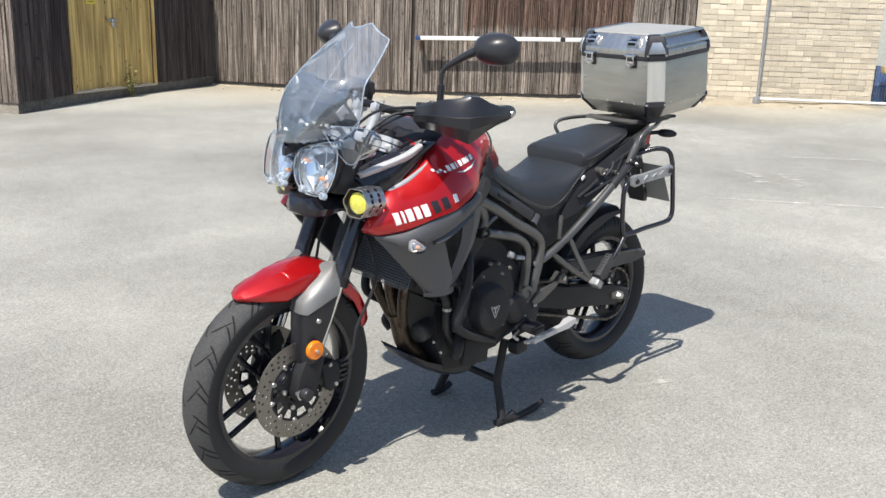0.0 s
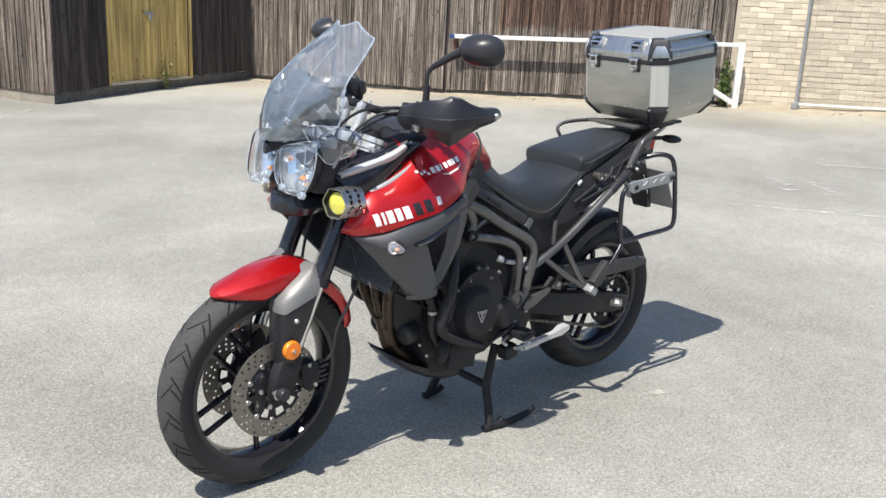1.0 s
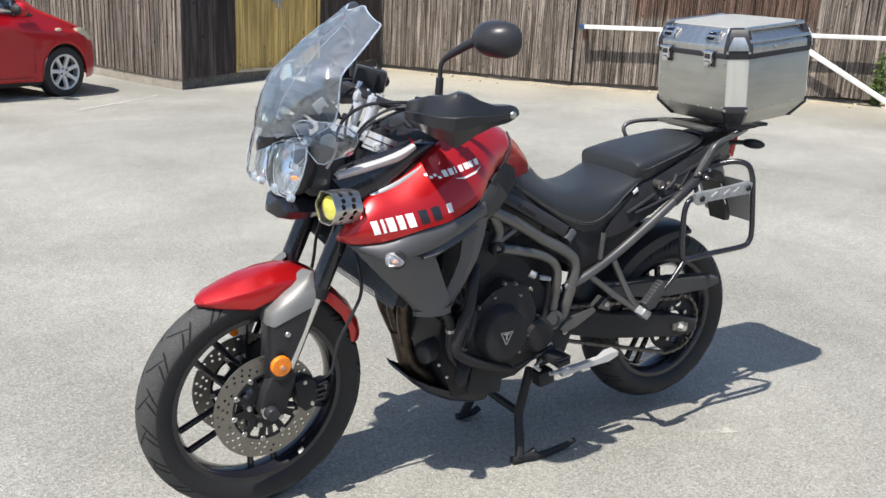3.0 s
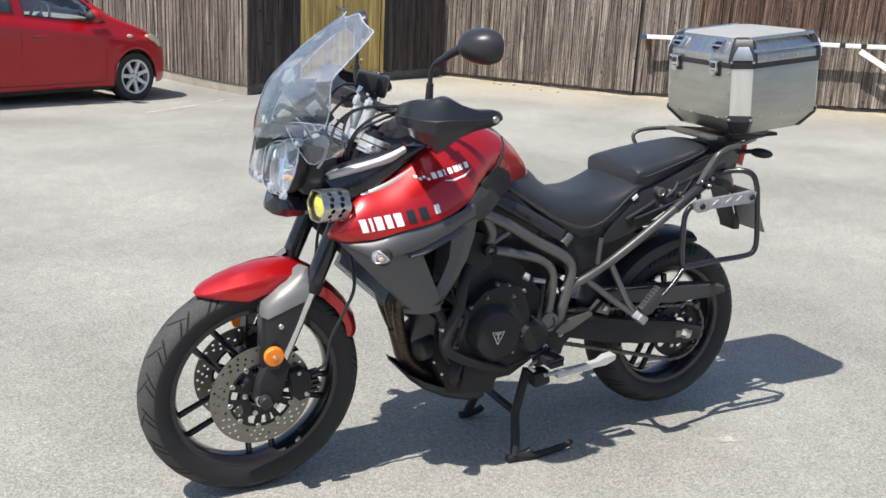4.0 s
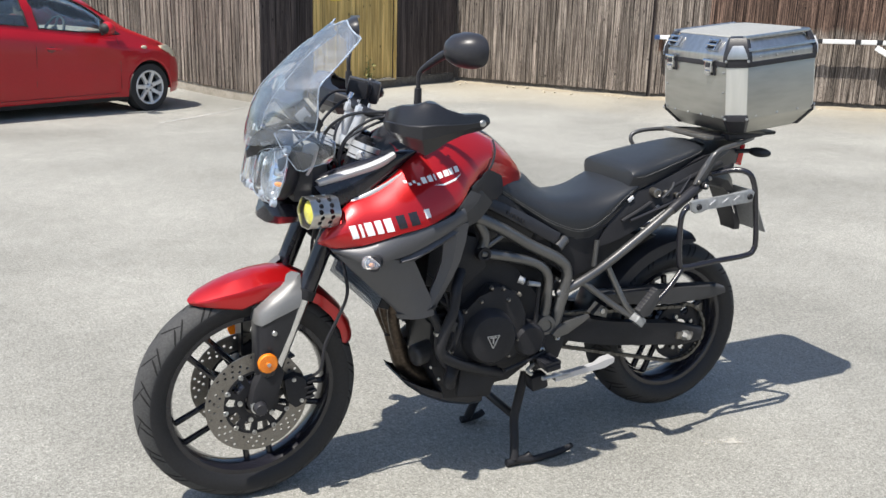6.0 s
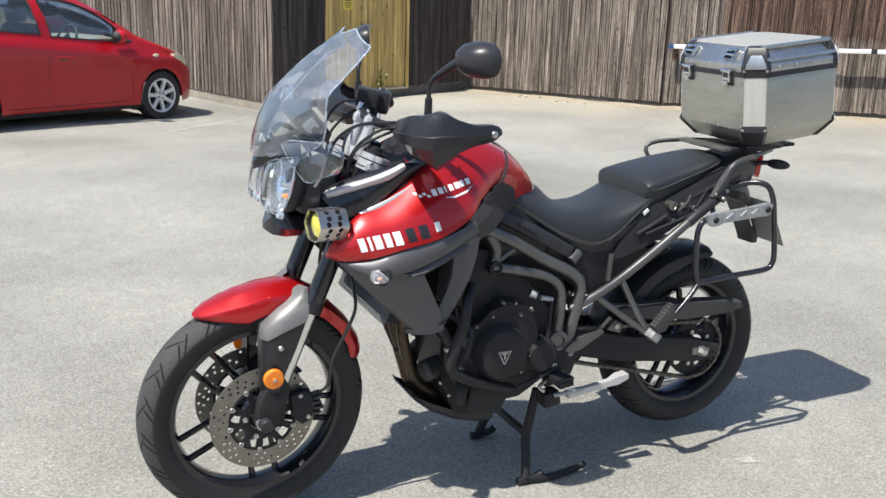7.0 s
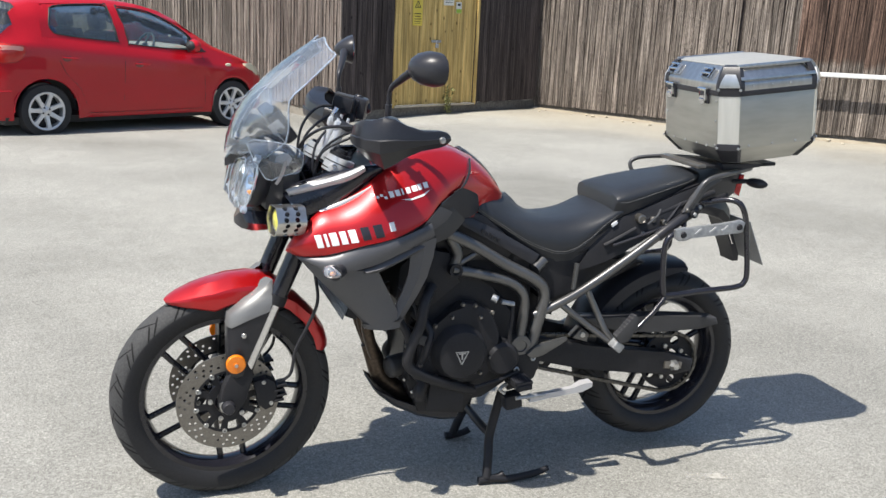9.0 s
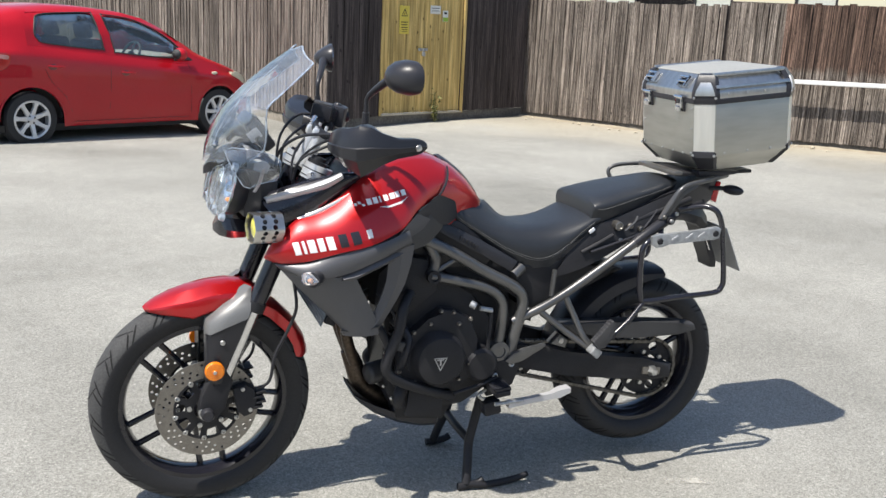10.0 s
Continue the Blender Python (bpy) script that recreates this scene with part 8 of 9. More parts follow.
    # rear indicator
    ri = part("rear_indicator", tube(BM(), [(1.71, 0.06 * s, 0.985), (1.74, 0.09 * s, 0.99), (1.755, 0.105 * s, 0.992)], 0.008, 8, 3), M["black"], bike, "black rear indicator")
    part("body", ball(BM(), (1.768, 0.128 * s, 0.99), (0.021, 0.042, 0.017), turn(0, 0, 20 * -s), 16, 10), M["black"], ri)

# ---- seat, tail ----


def seat_loft(name, S, label):
    """Each station: edge x and z, half width, crown x and z, underside z; the crown meets the sides in a sewn edge."""
    rows = []
    for xe, ze, w, xc, zt, zb in S:
        low = xe + (xc - xe) * 0.12
        ring = [(low, -w * 0.88, zb), (xe, -w * 0.975, ze - min(0.012, (ze - zb) * 0.4))]
        for j in range(19):
            a = math.pi * j / 18
            c, s = math.cos(a), math.sin(a)
            y = -w * math.copysign(abs(c) ** 0.62, c)
            ring.append((xe + (xc - xe) * (1 - (abs(y) / w) ** 1.3), y, ze + (zt - ze) * abs(s) ** 0.72))
        ring += [(xe, w * 0.975, ze - min(0.012, (ze - zb) * 0.4)), (low, w * 0.88, zb), (low, 0.0, zb)]
        rows.append(ring)
    return part(name, loft(BM(), rows), M["seat"], bike, label, smooth=38)


RS = [(0.755, 0.925, 0.130, 0.876, 0.944, 0.892), (0.760, 0.924, 0.131, 0.882, 0.949, 0.886), (0.778, 0.911, 0.133, 0.900, 0.947, 0.875), (0.80, 0.897, 0.135, 0.920, 0.930, 0.860), (0.835, 0.876, 0.139, 0.942, 0.908, 0.838), (0.868, 0.855, 0.142, 0.965, 0.894, 0.815), (0.922, 0.823, 0.148, 0.99, 0.883, 0.785), (0.977, 0.799, 0.151, 1.02, 0.877, 0.755), (1.033, 0.783, 0.154, 1.05, 0.876, 0.735), (1.085, 0.790, 0.154, 1.09, 0.878, 0.735), (1.14, 0.822, 0.153, 1.14, 0.886, 0.765), (1.187, 0.862, 0.151, 1.187, 0.898, 0.81), (1.235, 0.895, 0.147, 1.235, 0.916, 0.86), (1.262, 0.902, 0.14, 1.262, 0.924, 0.875)]
seat = seat_loft("rider_seat", RS, "black vinyl rider seat with grey stitching")
for s in (-1, 1):
    for dz, dw in ((0.0, 0.0006), (-0.0065, -0.0005)):
        part("stitching", tube(BM(), [(xe, (w + dw) * s, ze + dz) for xe, ze, w, _, _, _ in RS[:-1]], 0.0008, 5, 4), M["stitch"], seat)
part("seat_tag", block(BM(), (1.226, -0.149, 0.868), (0.022, 0.004, 0.012), turn(0, -36, 0), 0.001), M["white_decal"], seat)
PS = [(1.228, 0.908, 0.13, 1.228, 0.915, 0.875), (1.229, 0.925, 0.139, 1.229, 0.945, 0.872), (1.233, 0.936, 0.144, 1.233, 0.960, 0.87), (1.243, 0.938, 0.147, 1.243, 0.968, 0.868), (1.27, 0.938, 0.148, 1.27, 0.976, 0.868), (1.32, 0.950, 0.144, 1.32, 0.988, 0.885), (1.40, 0.970, 0.134, 1.40, 1.002, 0.915), (1.48, 0.988, 0.119, 1.48, 1.014, 0.95), (1.54, 1.002, 0.10, 1.54, 1.024, 0.975), (1.575, 1.008, 0.075, 1.575, 1.022, 0.99)]
pill = seat_loft("pillion_seat", PS, "black vinyl pillion seat")
for s in (-1, 1):
    part("stitching", tube(BM(), [(xe, (w + 0.0004) * s, ze) for xe, ze, w, _, _, _ in PS[3:-1]], 0.0008, 5, 4), M["stitch"], pill)
    # black side panel under the pillion seat, with its bosses and wiring
    tc = part("tail_cover", patch(BM(), [(1.17, 0.140 * s, 0.83), (1.24, 0.140 * s, 0.88), (1.34, 0.138 * s, 0.915), (1.46, 0.128 * s, 0.955), (1.56, 0.115 * s, 0.985)], [(1.10, 0.150 * s, 0.715), (1.20, 0.160 * s, 0.745), (1.32, 0.162 * s, 0.805), (1.42, 0.158 * s, 0.862), (1.54, 0.14 * s, 0.915)], 0.006, 0.004, (0, s, 0.2)), M["black_metal"], bike, smooth=50)
    part("cover_groove", tube(BM(), [(1.19, 0.160 * s, 0.80), (1.25, 0.162 * s, 0.83), (1.30, 0.160 * s, 0.855)], 0.006, 8, 3, flat=0.6), M["black_metal"], tc)
    for x, z, r in ((1.315, 0.885, 0.015), (1.40, 0.872, 0.010)):
        part("cover_boss", lathe(BM(), [(0.0, 0.008), (r * 0.6, 0.008), (r * 0.75, 0.012), (r, 0.010), (r, -0.02)], (x, 0.160 * s, z), (0, s, 0), 16, False), M["steel"], tc)
    part("cable_tie", tube(BM(), [(1.34, 0.166 * s, 0.868), (1.37, 0.168 * s, 0.895), (1.385, 0.16 * s, 0.915)], 0.0035, 6), M["frame"], tc)
rows = [[(x, y, z) for y, z in ((-w, zt), (w, zt), (w * 0.9, zb), (-w * 0.9, zb))] for x, w, zt, zb in ((0.84, 0.10, 0.88, 0.80), (1.0, 0.14, 0.80, 0.70), (1.15, 0.15, 0.82, 0.74), (1.30, 0.135, 0.90, 0.812), (1.50, 0.12, 0.975, 0.885), (1.70, 0.08, 1.02, 0.93), (1.755, 0.05, 1.02, 0.95))]
part("tail_fairing", loft(BM(), rows), M["black"], bike, smooth=30)
for s in (-1, 1):
    sc = part("side_cover", patch(BM(), [(0.69, 0.160 * s, 0.918), (0.82, 0.154 * s, 0.858), (0.968, 0.148 * s, 0.775)], [(0.684, 0.170 * s, 0.888), (0.81, 0.165 * s, 0.82), (0.946, 0.153 * s, 0.743)], 0.008, 0.003, (0, s, 0)), M["black"], bike)
    bm = BM()
    for k in range(6):
        block(bm, (0.762 + 0.0115 * k, 0.1665 * s, 0.862 - 0.0062 * k), (0.0065, 0.003, 0.012), turn(0, 28, 0), 0.001)
    part("embossed_mark", bm, M["black_metal"], sc)
part("under_seat_box", loft(BM(), [[(x, y, z) for y, z in ((-w, zt), (w, zt), (w, zb), (-w, zb))] for x, w, zt, zb in ((0.76, 0.11, 0.90, 0.80), (0.90, 0.13, 0.83, 0.70), (1.02, 0.14, 0.78, 0.62), (1.14, 0.14, 0.80, 0.66))]), M["black_metal"], bike)
part("tail_lamp", prism(BM(), [(1.735, 0.945), (1.752, 1.005), (1.772, 1.005), (1.76, 0.93)], -0.055, 0.055, 0.006), M["red_lens"], bike, "red tail lamp")
rows = []
for a in range(172, 79, -6):
    c, s = math.cos(radians(a)), math.sin(radians(a))
    k = min(1.0, (a - 76) / 30)
    rows.append([(RX + r * c, y, RZ + r * s) for r, y in ((0.335 - 0.035 * k, -0.088), (0.338, -0.086), (0.352, -0.06), (0.357, 0.0), (0.352, 0.06), (0.338, 0.086), (0.335 - 0.035 * k, 0.088), (0.332 - 0.03 * k, 0.083), (0.347, 0.0), (0.332 - 0.03 * k, -0.083))])
part("rear_hugger", loft(BM(), rows), M["black"], bike, "black rear hugger", smooth=50)
bm = BM()
loft(bm, [[(x - 0.012, y, z) for y in (-w, w)] + [(x + 0.012, y, z) for y in (w, -w)] for x, z, w in ((1.66, 0.93, 0.06), (1.715, 0.86, 0.05), (1.755, 0.78, 0.044), (1.785, 0.715, 0.042), (1.79, 0.69, 0.036))])
part("plate_hanger", bm, M["black"], bike)
part("rear_fender", loft(BM(), [[(x, y, z) for y, z in ((-w * 0.8, z1), (w * 0.8, z1), (w, z0 + (z1 - z0) * 0.4), (w * 0.7, z0), (-w * 0.7, z0), (-w, z0 + (z1 - z0) * 0.4))] for x, w, z1, z0 in ((1.44, 0.10, 0.93, 0.872), (1.55, 0.10, 0.95, 0.880), (1.63, 0.09, 0.95, 0.872), (1.69, 0.075, 0.93, 0.855), (1.735, 0.055, 0.88, 0.825))]), M["black"], bike, "black rear fender under the tail", smooth=50)
part("hanger_strap", rod(BM(), (1.722, -0.046, 0.835), (1.765, -0.040, 0.755), 0.004, n=8), M["chrome"], bike)
bm = BM()
block(bm, (1.805, 0, 0.775), (0.004, 0.245, 0.175), turn(0, -26, 0), 0.001)
part("number_plate", bm, M["plate_grey"], bike, "grey back of a number plate")
part("chain_guard", prism(BM(), [(1.14, 0.555), (1.235, 0.548), (1.458, 0.54), (1.60, 0.528), (1.662, 0.520), (1.672, 0.497), (1.60, 0.483), (1.44, 0.483), (1.32, 0.493), (1.20, 0.512)], -0.150, -0.095, 0.006), M["grey_plastic"], bike, "black chain guard")
bm = BM()
loops = [circle(0.103, 44), circle(0.045, 24)]
for k in range(5):
    loops.append(circle(0.017, 12, (0.075 * math.cos(k * 1.2566), 0.075 * math.sin(k * 1.2566))))
spr = part("rear_sprocket", plate(bm, loops, 0.006, lambda u, v, w: Vector((RX + u, -0.098 + w, RZ + v))), M["black_metal"], rear)
for k in range(5):
    part("sprocket_nut", lathe(BM(), [(0, 0.008), (0.008, 0.008), (0.009, 0)], (RX + 0.06 * math.cos(k * 1.2566 + 0.6), -0.1, RZ + 0.06 * math.sin(k * 1.2566 + 0.6)), (0, -1, 0), 6, False), M["bolt"], spr, smooth=20)
# chain: links along a loop round both sprockets
path = [Vector((0.90, -0.1, 0.485))] + [Vector((0.9 + (RX - 0.9) * f, -0.1, 0.492 + (0.449 - 0.492) * f)) for f in np.linspace(0.05, 1, 12)]
path += [Vector((RX + 0.106 * math.cos(a), -0.1, RZ + 0.106 * math.sin(a))) for a in np.linspace(1.45, -1.62, 14)]
path += [Vector((RX + (0.9 - RX) * f, -0.1, 0.237 + (0.40 - 0.237) * f)) for f in np.linspace(0.05, 1, 12)]
d = np.r_[0, np.cumsum([(path[i + 1] - path[i]).length for i in range(len(path) - 1)])]
bm = BM()
for k in range(int(d[-1] / 0.0159)):
    q = [k * 0.0159, k * 0.0159 + 0.014]
    a, b = (Vector([np.interp(v, d, [p[i] for p in path]) for i in range(3)]) for v in q)
    rod(bm, a + Vector((0, -0.009, 0)), a + Vector((0, 0.009, 0)), 0.0052, n=8)
    m = (a + b) / 2
    ang = -math.degrees(math.atan2(b.z - a.z, b.x - a.x))
    off = 0.009 if k % 2 else 0.006
    for s in (-1, 1):
        block(bm, m + Vector((0, off * s, 0)), (0.022, 0.002, 0.010), turn(0, ang, 0), 0)
tagged(part("chain", bm, M["chain"], bike, "oily drive chain"), kind="stuff")
for s in (-1, 1):
    hg_ = part("heel_guard", prism(BM(), [(0.93, 0.455), (0.955, 0.478), (0.985, 0.492), (1.065, 0.506), (1.072, 0.498), (1.05, 0.485), (0.99, 0.45), (0.95, 0.44)], 0.182 * s, 0.196 * s, 0.005), M["frame"], bike, "grey heel guard")
    part("rest_plate", prism(BM(), [(0.875, 0.455), (0.985, 0.462), (0.98, 0.41), (0.965, 0.37), (0.92, 0.345), (0.885, 0.36)], 0.172 * s, 0.186 * s, 0.005), M["black_metal"], hg_)
    for x, z in ((0.893, 0.44), (0.90, 0.405), (0.905, 0.375), (0.955, 0.44)):
        part("plate_bolt", lathe(BM(), [(0.003, 0.004), (0.006, 0.006), (0.009, 0.004), (0.010, 0)], (x, 0.187 * s, z), (0, s, 0), 12, False), M["bolt"], hg_)
    part("rest_spring", tube(BM(), [(0.87, 0.19 * s, 0.36), (0.845, 0.195 * s, 0.345), (0.86, 0.2 * s, 0.33)], 0.006, 8), M["bolt"], hg_)
part("wheel_weight", block(BM(), (1.628, -0.06, 0.262), (0.03, 0.012, 0.014), turn(0, 40, 0), 0.002), M["chrome"], rear)
# gear linkage
part("gear_lever", tube(BM(), [(0.905, -0.19, 0.40), (0.84, -0.205, 0.385), (0.78, -0.215, 0.375), (0.745, -0.225, 0.372)], 0.006, 8), M["black_metal"], bike)
bm = BM()
rod(bm, (0.83, -0.195, 0.64), (0.872, -0.195, 0.63), 0.008)
rod(bm, (0.80, -0.19, 0.655), (0.815, -0.2, 0.648), 0.012)
part("clutch_arm", bm, M["galv"], bike)
part("gear_rod", rod(BM(), (0.87, -0.195, 0.625), (0.862, -0.195, 0.42), 0.0065), M["black_metal"], bike)

# ---- stands ----
cs = part("centre_stand", tube(BM(), [(0.885, -0.115, 0.30), (0.862, -0.117, 0.20), (0.849, -0.122, 0.142), (0.838, -0.15, 0.08), (0.828, -0.172, 0.02)], 0.0155, 12), M["black_metal"], bike, "black tubular centre stand, lowered")
part("leg", tube(BM(), [(0.885, 0.115, 0.30), (0.862, 0.117, 0.20), (0.849, 0.122, 0.142), (0.838, 0.15, 0.08), (0.828, 0.172, 0.02)], 0.0155, 12), M["black_metal"], cs)
part("cross_tube", tube(BM(), [(0.852, -0.118, 0.15), (0.845, 0.0, 0.155), (0.852, 0.118, 0.15)], 0.014, 12), M["black_metal"], cs)
for s in (-1, 1):
    part("stand_foot", tube(BM(), [(0.80, 0.172 * s, 0.014), (0.83, 0.172 * s, 0.014), (0.87, 0.172 * s, 0.02), (0.89, 0.172 * s, 0.03)], 0.013, 10), M["black_metal"], cs)
part("tread_lever", tube(BM(), [(0.83, -0.172, 0.02), (0.90, -0.18, 0.014), (1.0, -0.175, 0.02), (1.05, -0.172, 0.032)], [0.014, 0.012, 0.012, 0.009], 10), M["black_metal"], cs)
bm = BM()
loft(bm, [[(x, y - w, z - h), (x, y + w, z - h), (x, y + w, z + h), (x, y - w, z + h)] for x, y, z, w, h in ((0.95, -0.19, 0.302, 0.013, 0.010), (1.02, -0.194, 0.311, 0.010, 0.009), (1.10, -0.197, 0.322, 0.010, 0.010), (1.13, -0.197, 0.331, 0.016, 0.014), (1.165, -0.197, 0.341, 0.018, 0.008))])
part("side_stand", bm, M["flash"], bike, "pale alloy side stand, folded up", smooth=30)
part("stand_pivot", block(BM(), (0.90, -0.165, 0.29), (0.06, 0.05, 0.05), turn(0, -10, 0), 0.01), M["black_metal"], bike)
part("stand_spring", tube(BM(), [(0.90, -0.2, 0.31), (1.0, -0.205, 0.318)], 0.007, 8, 1), M["galv"], bike)

# ---- control cables ----
for pts, r in (([(0.41, -0.16, 1.175), (0.35, -0.15, 1.178), (0.27, -0.12, 1.168), (0.215, -0.09, 1.12), (0.20, -0.07, 1.04)], 0.0045),
               ([(0.40, -0.15, 1.165), (0.345, -0.10, 1.15), (0.285, -0.07, 1.10), (0.262, -0.06, 1.03), (0.30, -0.08, 0.95)], 0.004),
               ([(0.40, -0.14, 1.16), (0.35, -0.10, 1.135), (0.275, -0.085, 1.09), (0.252, -0.085, 1.0)], 0.0038),
               ([(0.41, 0.16, 1.17), (0.34, 0.08, 1.15), (0.28, 0.02, 1.10), (0.265, -0.02, 1.02), (0.30, -0.04, 0.93)], 0.004),
               ([(0.40, 0.17, 1.18), (0.33, 0.12, 1.17), (0.26, 0.1, 1.11), (0.25, 0.1, 1.0)], 0.0045)):
    part("cable", tube(BM(), pts, r, 8), M["black"], bike)

# ---- top box ----


def top_box():
    """Riveted aluminium case with chamfered corners, black corner castings, latches and a stepped lid, tipped a little forward."""
    x0, x1, w, ch = 1.574, 1.957, 0.207, 0.050
    box = part("top_box", BM_box_ring(x0, x1, w, ch, [(1.056, 0.046), (1.112, 0.0), (1.286, 0.0)]), M["alu_panel"], bike, "riveted aluminium top box with black corners", smooth=25)
    part("gasket", BM_box_ring(x0 - 0.003, x1 + 0.003, w + 0.003, ch, [(1.282, 0), (1.300, 0)]), M["black"], box, smooth=25)
    lid = part("lid", BM_box_ring(x0 - 0.001, x1 + 0.001, w + 0.001, ch, [(1.298, 0), (1.322, 0.001), (1.362, 0.030), (1.376, 0.040)]), M["alu"], box, "stepped aluminium lid", smooth=25)
    part("lid_top", BM_box_ring(x0 + 0.036, x1 - 0.036, w - 0.036, ch * 0.8, [(1.374, 0), (1.3785, 0.003)]), M["alu_dull"], lid, smooth=25)
    for s in (-1, 1):
        bm = BM()
        block(bm, ((x0 + x1) / 2, (w - 0.03) * s, 1.374), (x1 - x0 - 2 * ch - 0.01, 0.018, 0.012), turn(8 * s, 0, 0), 0.004)
        block(bm, ((x0 + x1) / 2, (w - 0.004) * s, 1.337), (x1 - x0 - 2 * ch, 0.01, 0.012), turn(20 * s, 0, 0), 0.003)
        part("lid_rail", bm, M["alu"], lid)
        for fx, xs in ((x0, 1), (x1, -1)):
            # corner castings, low and high
            mid = Vector((fx + xs * ch / 2, (w - ch / 2) * s, 0))
            out = Vector((-xs, s, 0)).normalized()
            ang = math.degrees(math.atan2(out.y, out.x))
            bm = BM()
            rows = []
            for z, hw, o in ((1.058, 0.031, -0.044), (1.082, 0.036, -0.02), (1.106, 0.041, 0.004), (1.120, 0.043, 0.005), (1.127, 0.042, 0.003)):
                t = Vector((-out.y, out.x, 0))
                rows.append([mid + out * (o + dx) + t * hw * k + Vector((0, 0, z)) for k, dx in ((-1.0, -0.014), (-0.78, 0.0), (0.78, 0.0), (1.0, -0.014), (0.8, -0.02), (-0.8, -0.02))])
            loft(bm, rows)
            cc = part("corner_casting", bm, M["black"], box, "black plastic corner", smooth=30)
            bm = BM()
            rows = []
            for z, hw, o in ((1.292, 0.045, 0.005), (1.31, 0.046, 0.006), (1.325, 0.044, 0.005), (1.358, 0.037, -0.009), (1.374, 0.032, -0.020), (1.378, 0.026, -0.036)):
                t = Vector((-out.y, out.x, 0))
                rows.append([mid + out * (o + dx) + t * hw * k + Vector((0, 0, z)) for k, dx in ((-1.0, -0.014), (-0.78, 0.0), (0.78, 0.0), (1.0, -0.014), (0.8, -0.022), (-0.8, -0.022))])
            loft(bm, rows)
            lc = part("lid_corner", bm, M["black"], lid, "black plastic corner", smooth=30)
            bm = BM()
            t = Vector((-out.y, out.x, 0))
            strip = [[mid + out * (o + d) + t * 0.0335 * k + Vector((0, 0, z)) for k, d in ((-1, 0), (1, 0), (1, -0.004), (-1, -0.004))] for z, o in ((1.120, 0.0012), (1.20, 0.0022), (1.281, 0.0012))]
            part("corner_strip", loft(BM(), strip), M["alu_strip"], box, "bare aluminium corner strip, its bright reflection put into the colour", smooth=60)
            rows = [[mid + out * (o + d) + t * hw * k + Vector((0, 0, z)) for k, d in ((-1, 0), (1, 0), (1, -0.004), (-1, -0.004))] for z, hw, o in ((1.310, 0.033, 0.0088), (1.328, 0.028, 0.0075), (1.352, 0.016, -0.0025))]
            loft(bm, rows)
            part("corner_inlay", bm, M["alu"], lc, smooth=30)
            for k in (-0.75, 0.75):
                for z, par in ((1.114, cc), (1.303, lc)):
                    p = mid + out * 0.006 + t * 0.046 * k + Vector((0, 0, z))
                    part("rivet", lathe(BM(), [(0, 0.004), (0.004, 0.003), (0.005, 0)], p, out, 8, False), M["bolt"], par)
    # latches on the front and the hinge side
    for y in (-0.085, 0.115):
        bm = BM()
        block(bm, (x0 - 0.008, y, 1.283), (0.014, 0.036, 0.04), turn(0, 5, 0), 0.003)
        block(bm, (x0 - 0.014, y, 1.262), (0.008, 0.026, 0.02), turn(0, -20, 0), 0.003)
        rod(bm, (x0 - 0.012, y - 0.024, 1.302), (x0 - 0.012, y + 0.024, 1.302), 0.005, n=8)
        lt = part("latch", bm, M["chrome"], box, "chromed over-centre latch")
        part("latch_plate", block(BM(), (x0 - 0.003, y, 1.278), (0.006, 0.046, 0.05), None, 0.002), M["black"], lt)
        part("latch_slot", block(BM(), (x0 - 0.0155, y, 1.288), (0.003, 0.022, 0.016), turn(0, 5, 0), 0.001), M["black"], lt)
        bm = BM()
        block(bm, (x0 + 0.016, y, 1.347), (0.005, 0.060, 0.040), turn(0, 38, 0), 0.002)
        sl = part("strap_loop", bm, M["alu"], lid, "folded tie-down loop")
        part("loop_gap", block(BM(), (x0 + 0.0125, y, 1.349), (0.004, 0.040, 0.026), turn(0, 38, 0), 0.001), M["black"], sl)
        for k in (-1, 1):
            part("loop_arm", block(BM(), (x0 + 0.007, y + 0.020 * k, 1.352), (0.012, 0.006, 0.040), turn(0, 38, 0), 0.002), M["chrome"], sl)
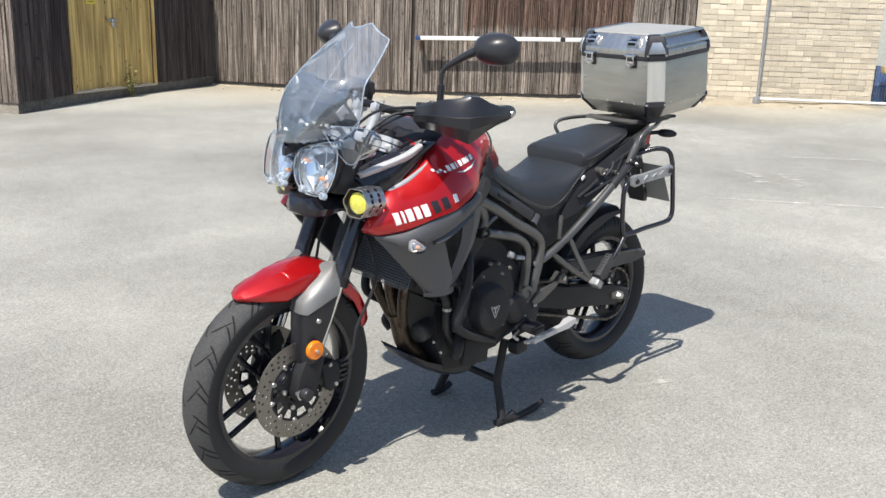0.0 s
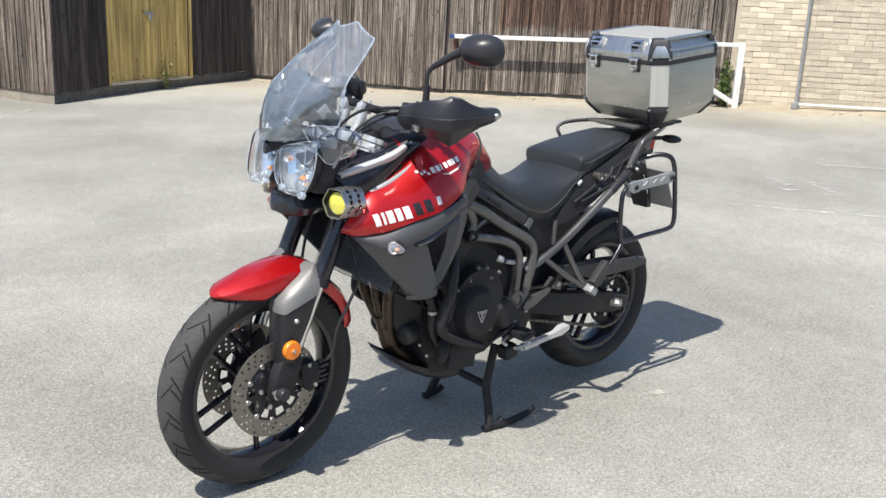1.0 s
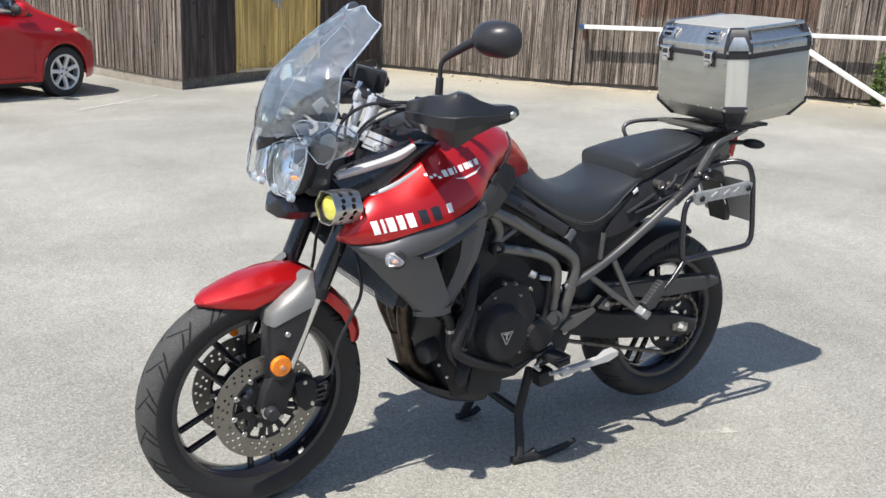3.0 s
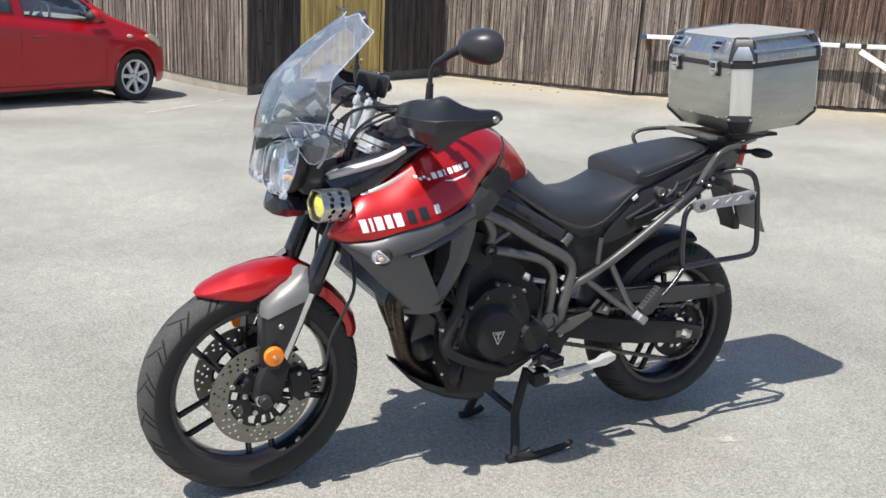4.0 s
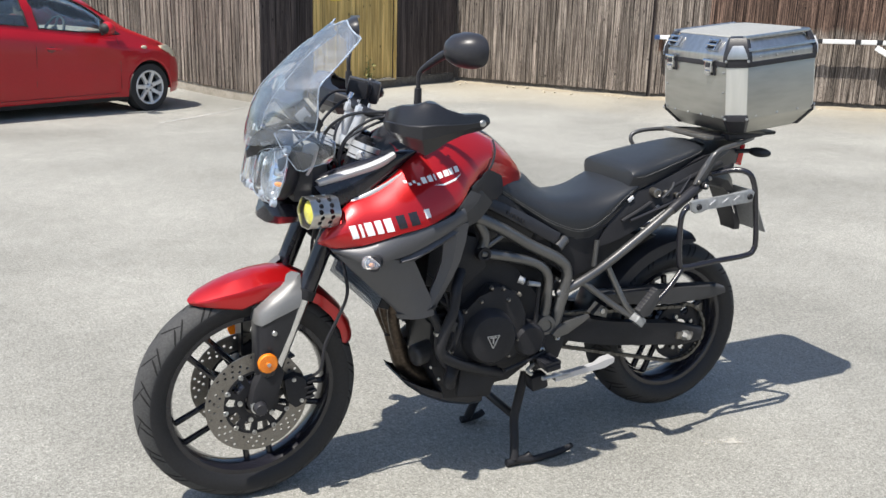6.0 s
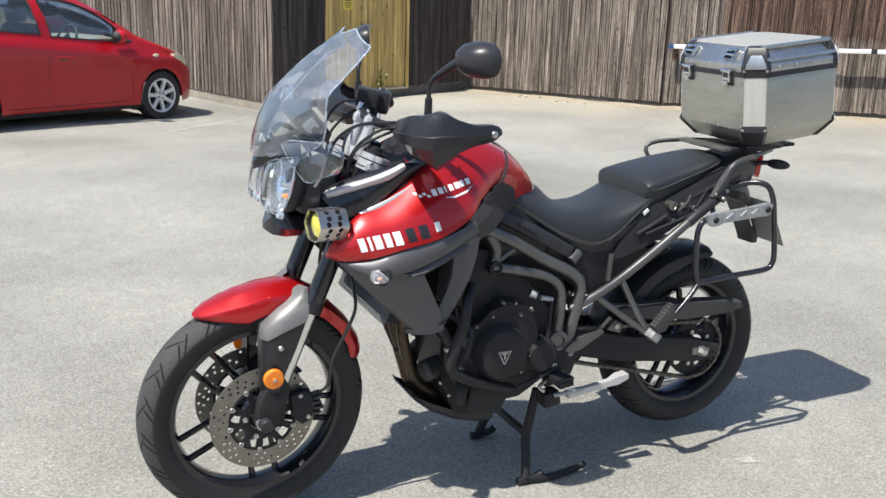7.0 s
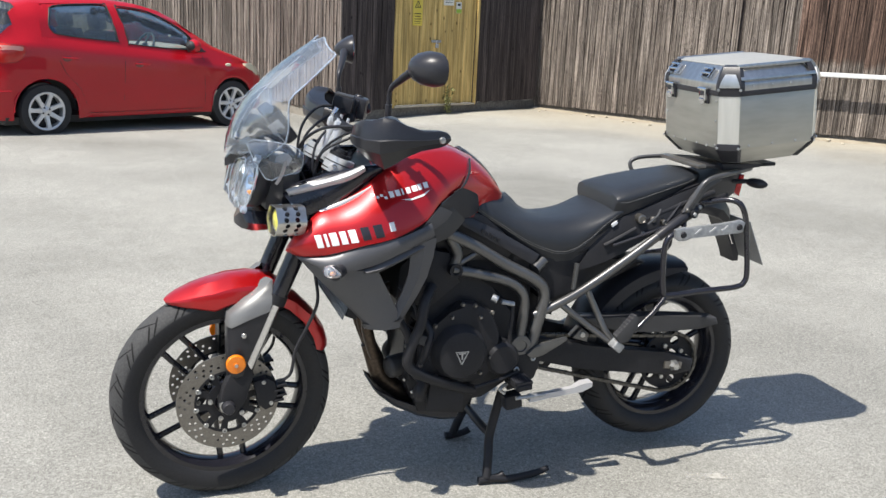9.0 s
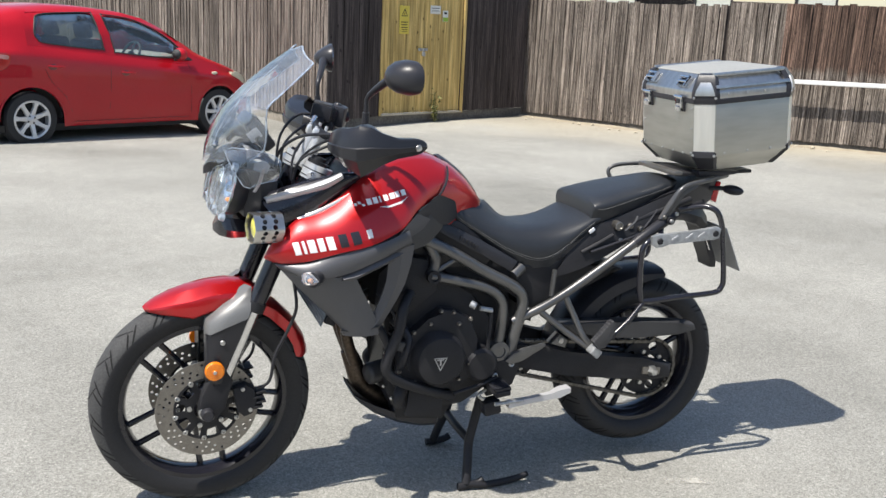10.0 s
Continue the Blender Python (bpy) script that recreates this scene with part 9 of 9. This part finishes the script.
        for dz in (0.0, 0.014):
            part("loop_bar", rod(BM(), (x0 + 0.001 + dz * 0.8, y - 0.026, 1.352 + dz), (x0 + 0.001 + dz * 0.8, y + 0.026, 1.352 + dz), 0.0042, n=8), M["chrome"], sl)
    spots = [(x0 - 0.001, y, 1.114, (-1, 0, 0)) for y in (-0.10, -0.04, 0.03, 0.10)] + [(x0 - 0.001, y, z, (-1, 0, 0)) for y in (-0.147, 0.147) for z in (1.12, 1.2, 1.265)]
    for s in (-1, 1):
        spots += [(x, (w + 0.001) * s, 1.12, (0, s, 0)) for x in (1.66, 1.75, 1.84)] + [(x, (w + 0.002) * s, 1.312, (0, s, 0)) for x in (1.67, 1.74, 1.81)]
    for x, y, z, ax in spots:
        part("rivet", lathe(BM(), [(0, 0.0035), (0.0035, 0.0025), (0.0045, 0)], (x, y, z), ax, 8, False), M["bolt"], box)
    box.matrix_basis = Matrix.Translation((1.556, 0.002, 1.11)) @ Matrix.Rotation(radians(-6), 4, "Y") @ Matrix.Translation((-1.556, 0, -1.11))
    bm = BM()
    block(bm, (1.70, -0.015, 1.047), (0.30, 0.19, 0.012), turn(0, -2, 0), 0.004)
    cpl = part("carrier_plate", bm, M["black_metal"], bike, "black luggage carrier plate")
    part("front_bar", block(BM(), (1.542, -0.015, 1.050), (0.034, 0.235, 0.014), turn(0, -4, 0), 0.005), M["steel"], cpl, "bare steel front bar of the carrier")
    part("carrier_wing", prism(BM(), [(1.63, 1.035), (1.77, 1.045), (1.785, 1.056), (1.62, 1.058)], -0.13, -0.09, 0.004), M["black"], cpl)


def BM_box_ring(x0, x1, w, ch, levels):
    """Stacked eight-sided outlines; each level is pulled in by its inset."""
    bm = BM()
    rows = []
    for z, i in levels:
        a, b, c, k = x0 + i, x1 - i, w - i, ch
        rows.append([(a, -c + k, z), (a, c - k, z), (a + k, c, z), (b - k, c, z), (b, c - k, z), (b, -c + k, z), (b - k, -c, z), (a + k, -c, z)])
    loft(bm, rows)
    bmesh.ops.bevel(bm, geom=[e for e in bm.edges], offset=0.003, segments=2, profile=0.6, affect="EDGES")
    return bm


top_box()
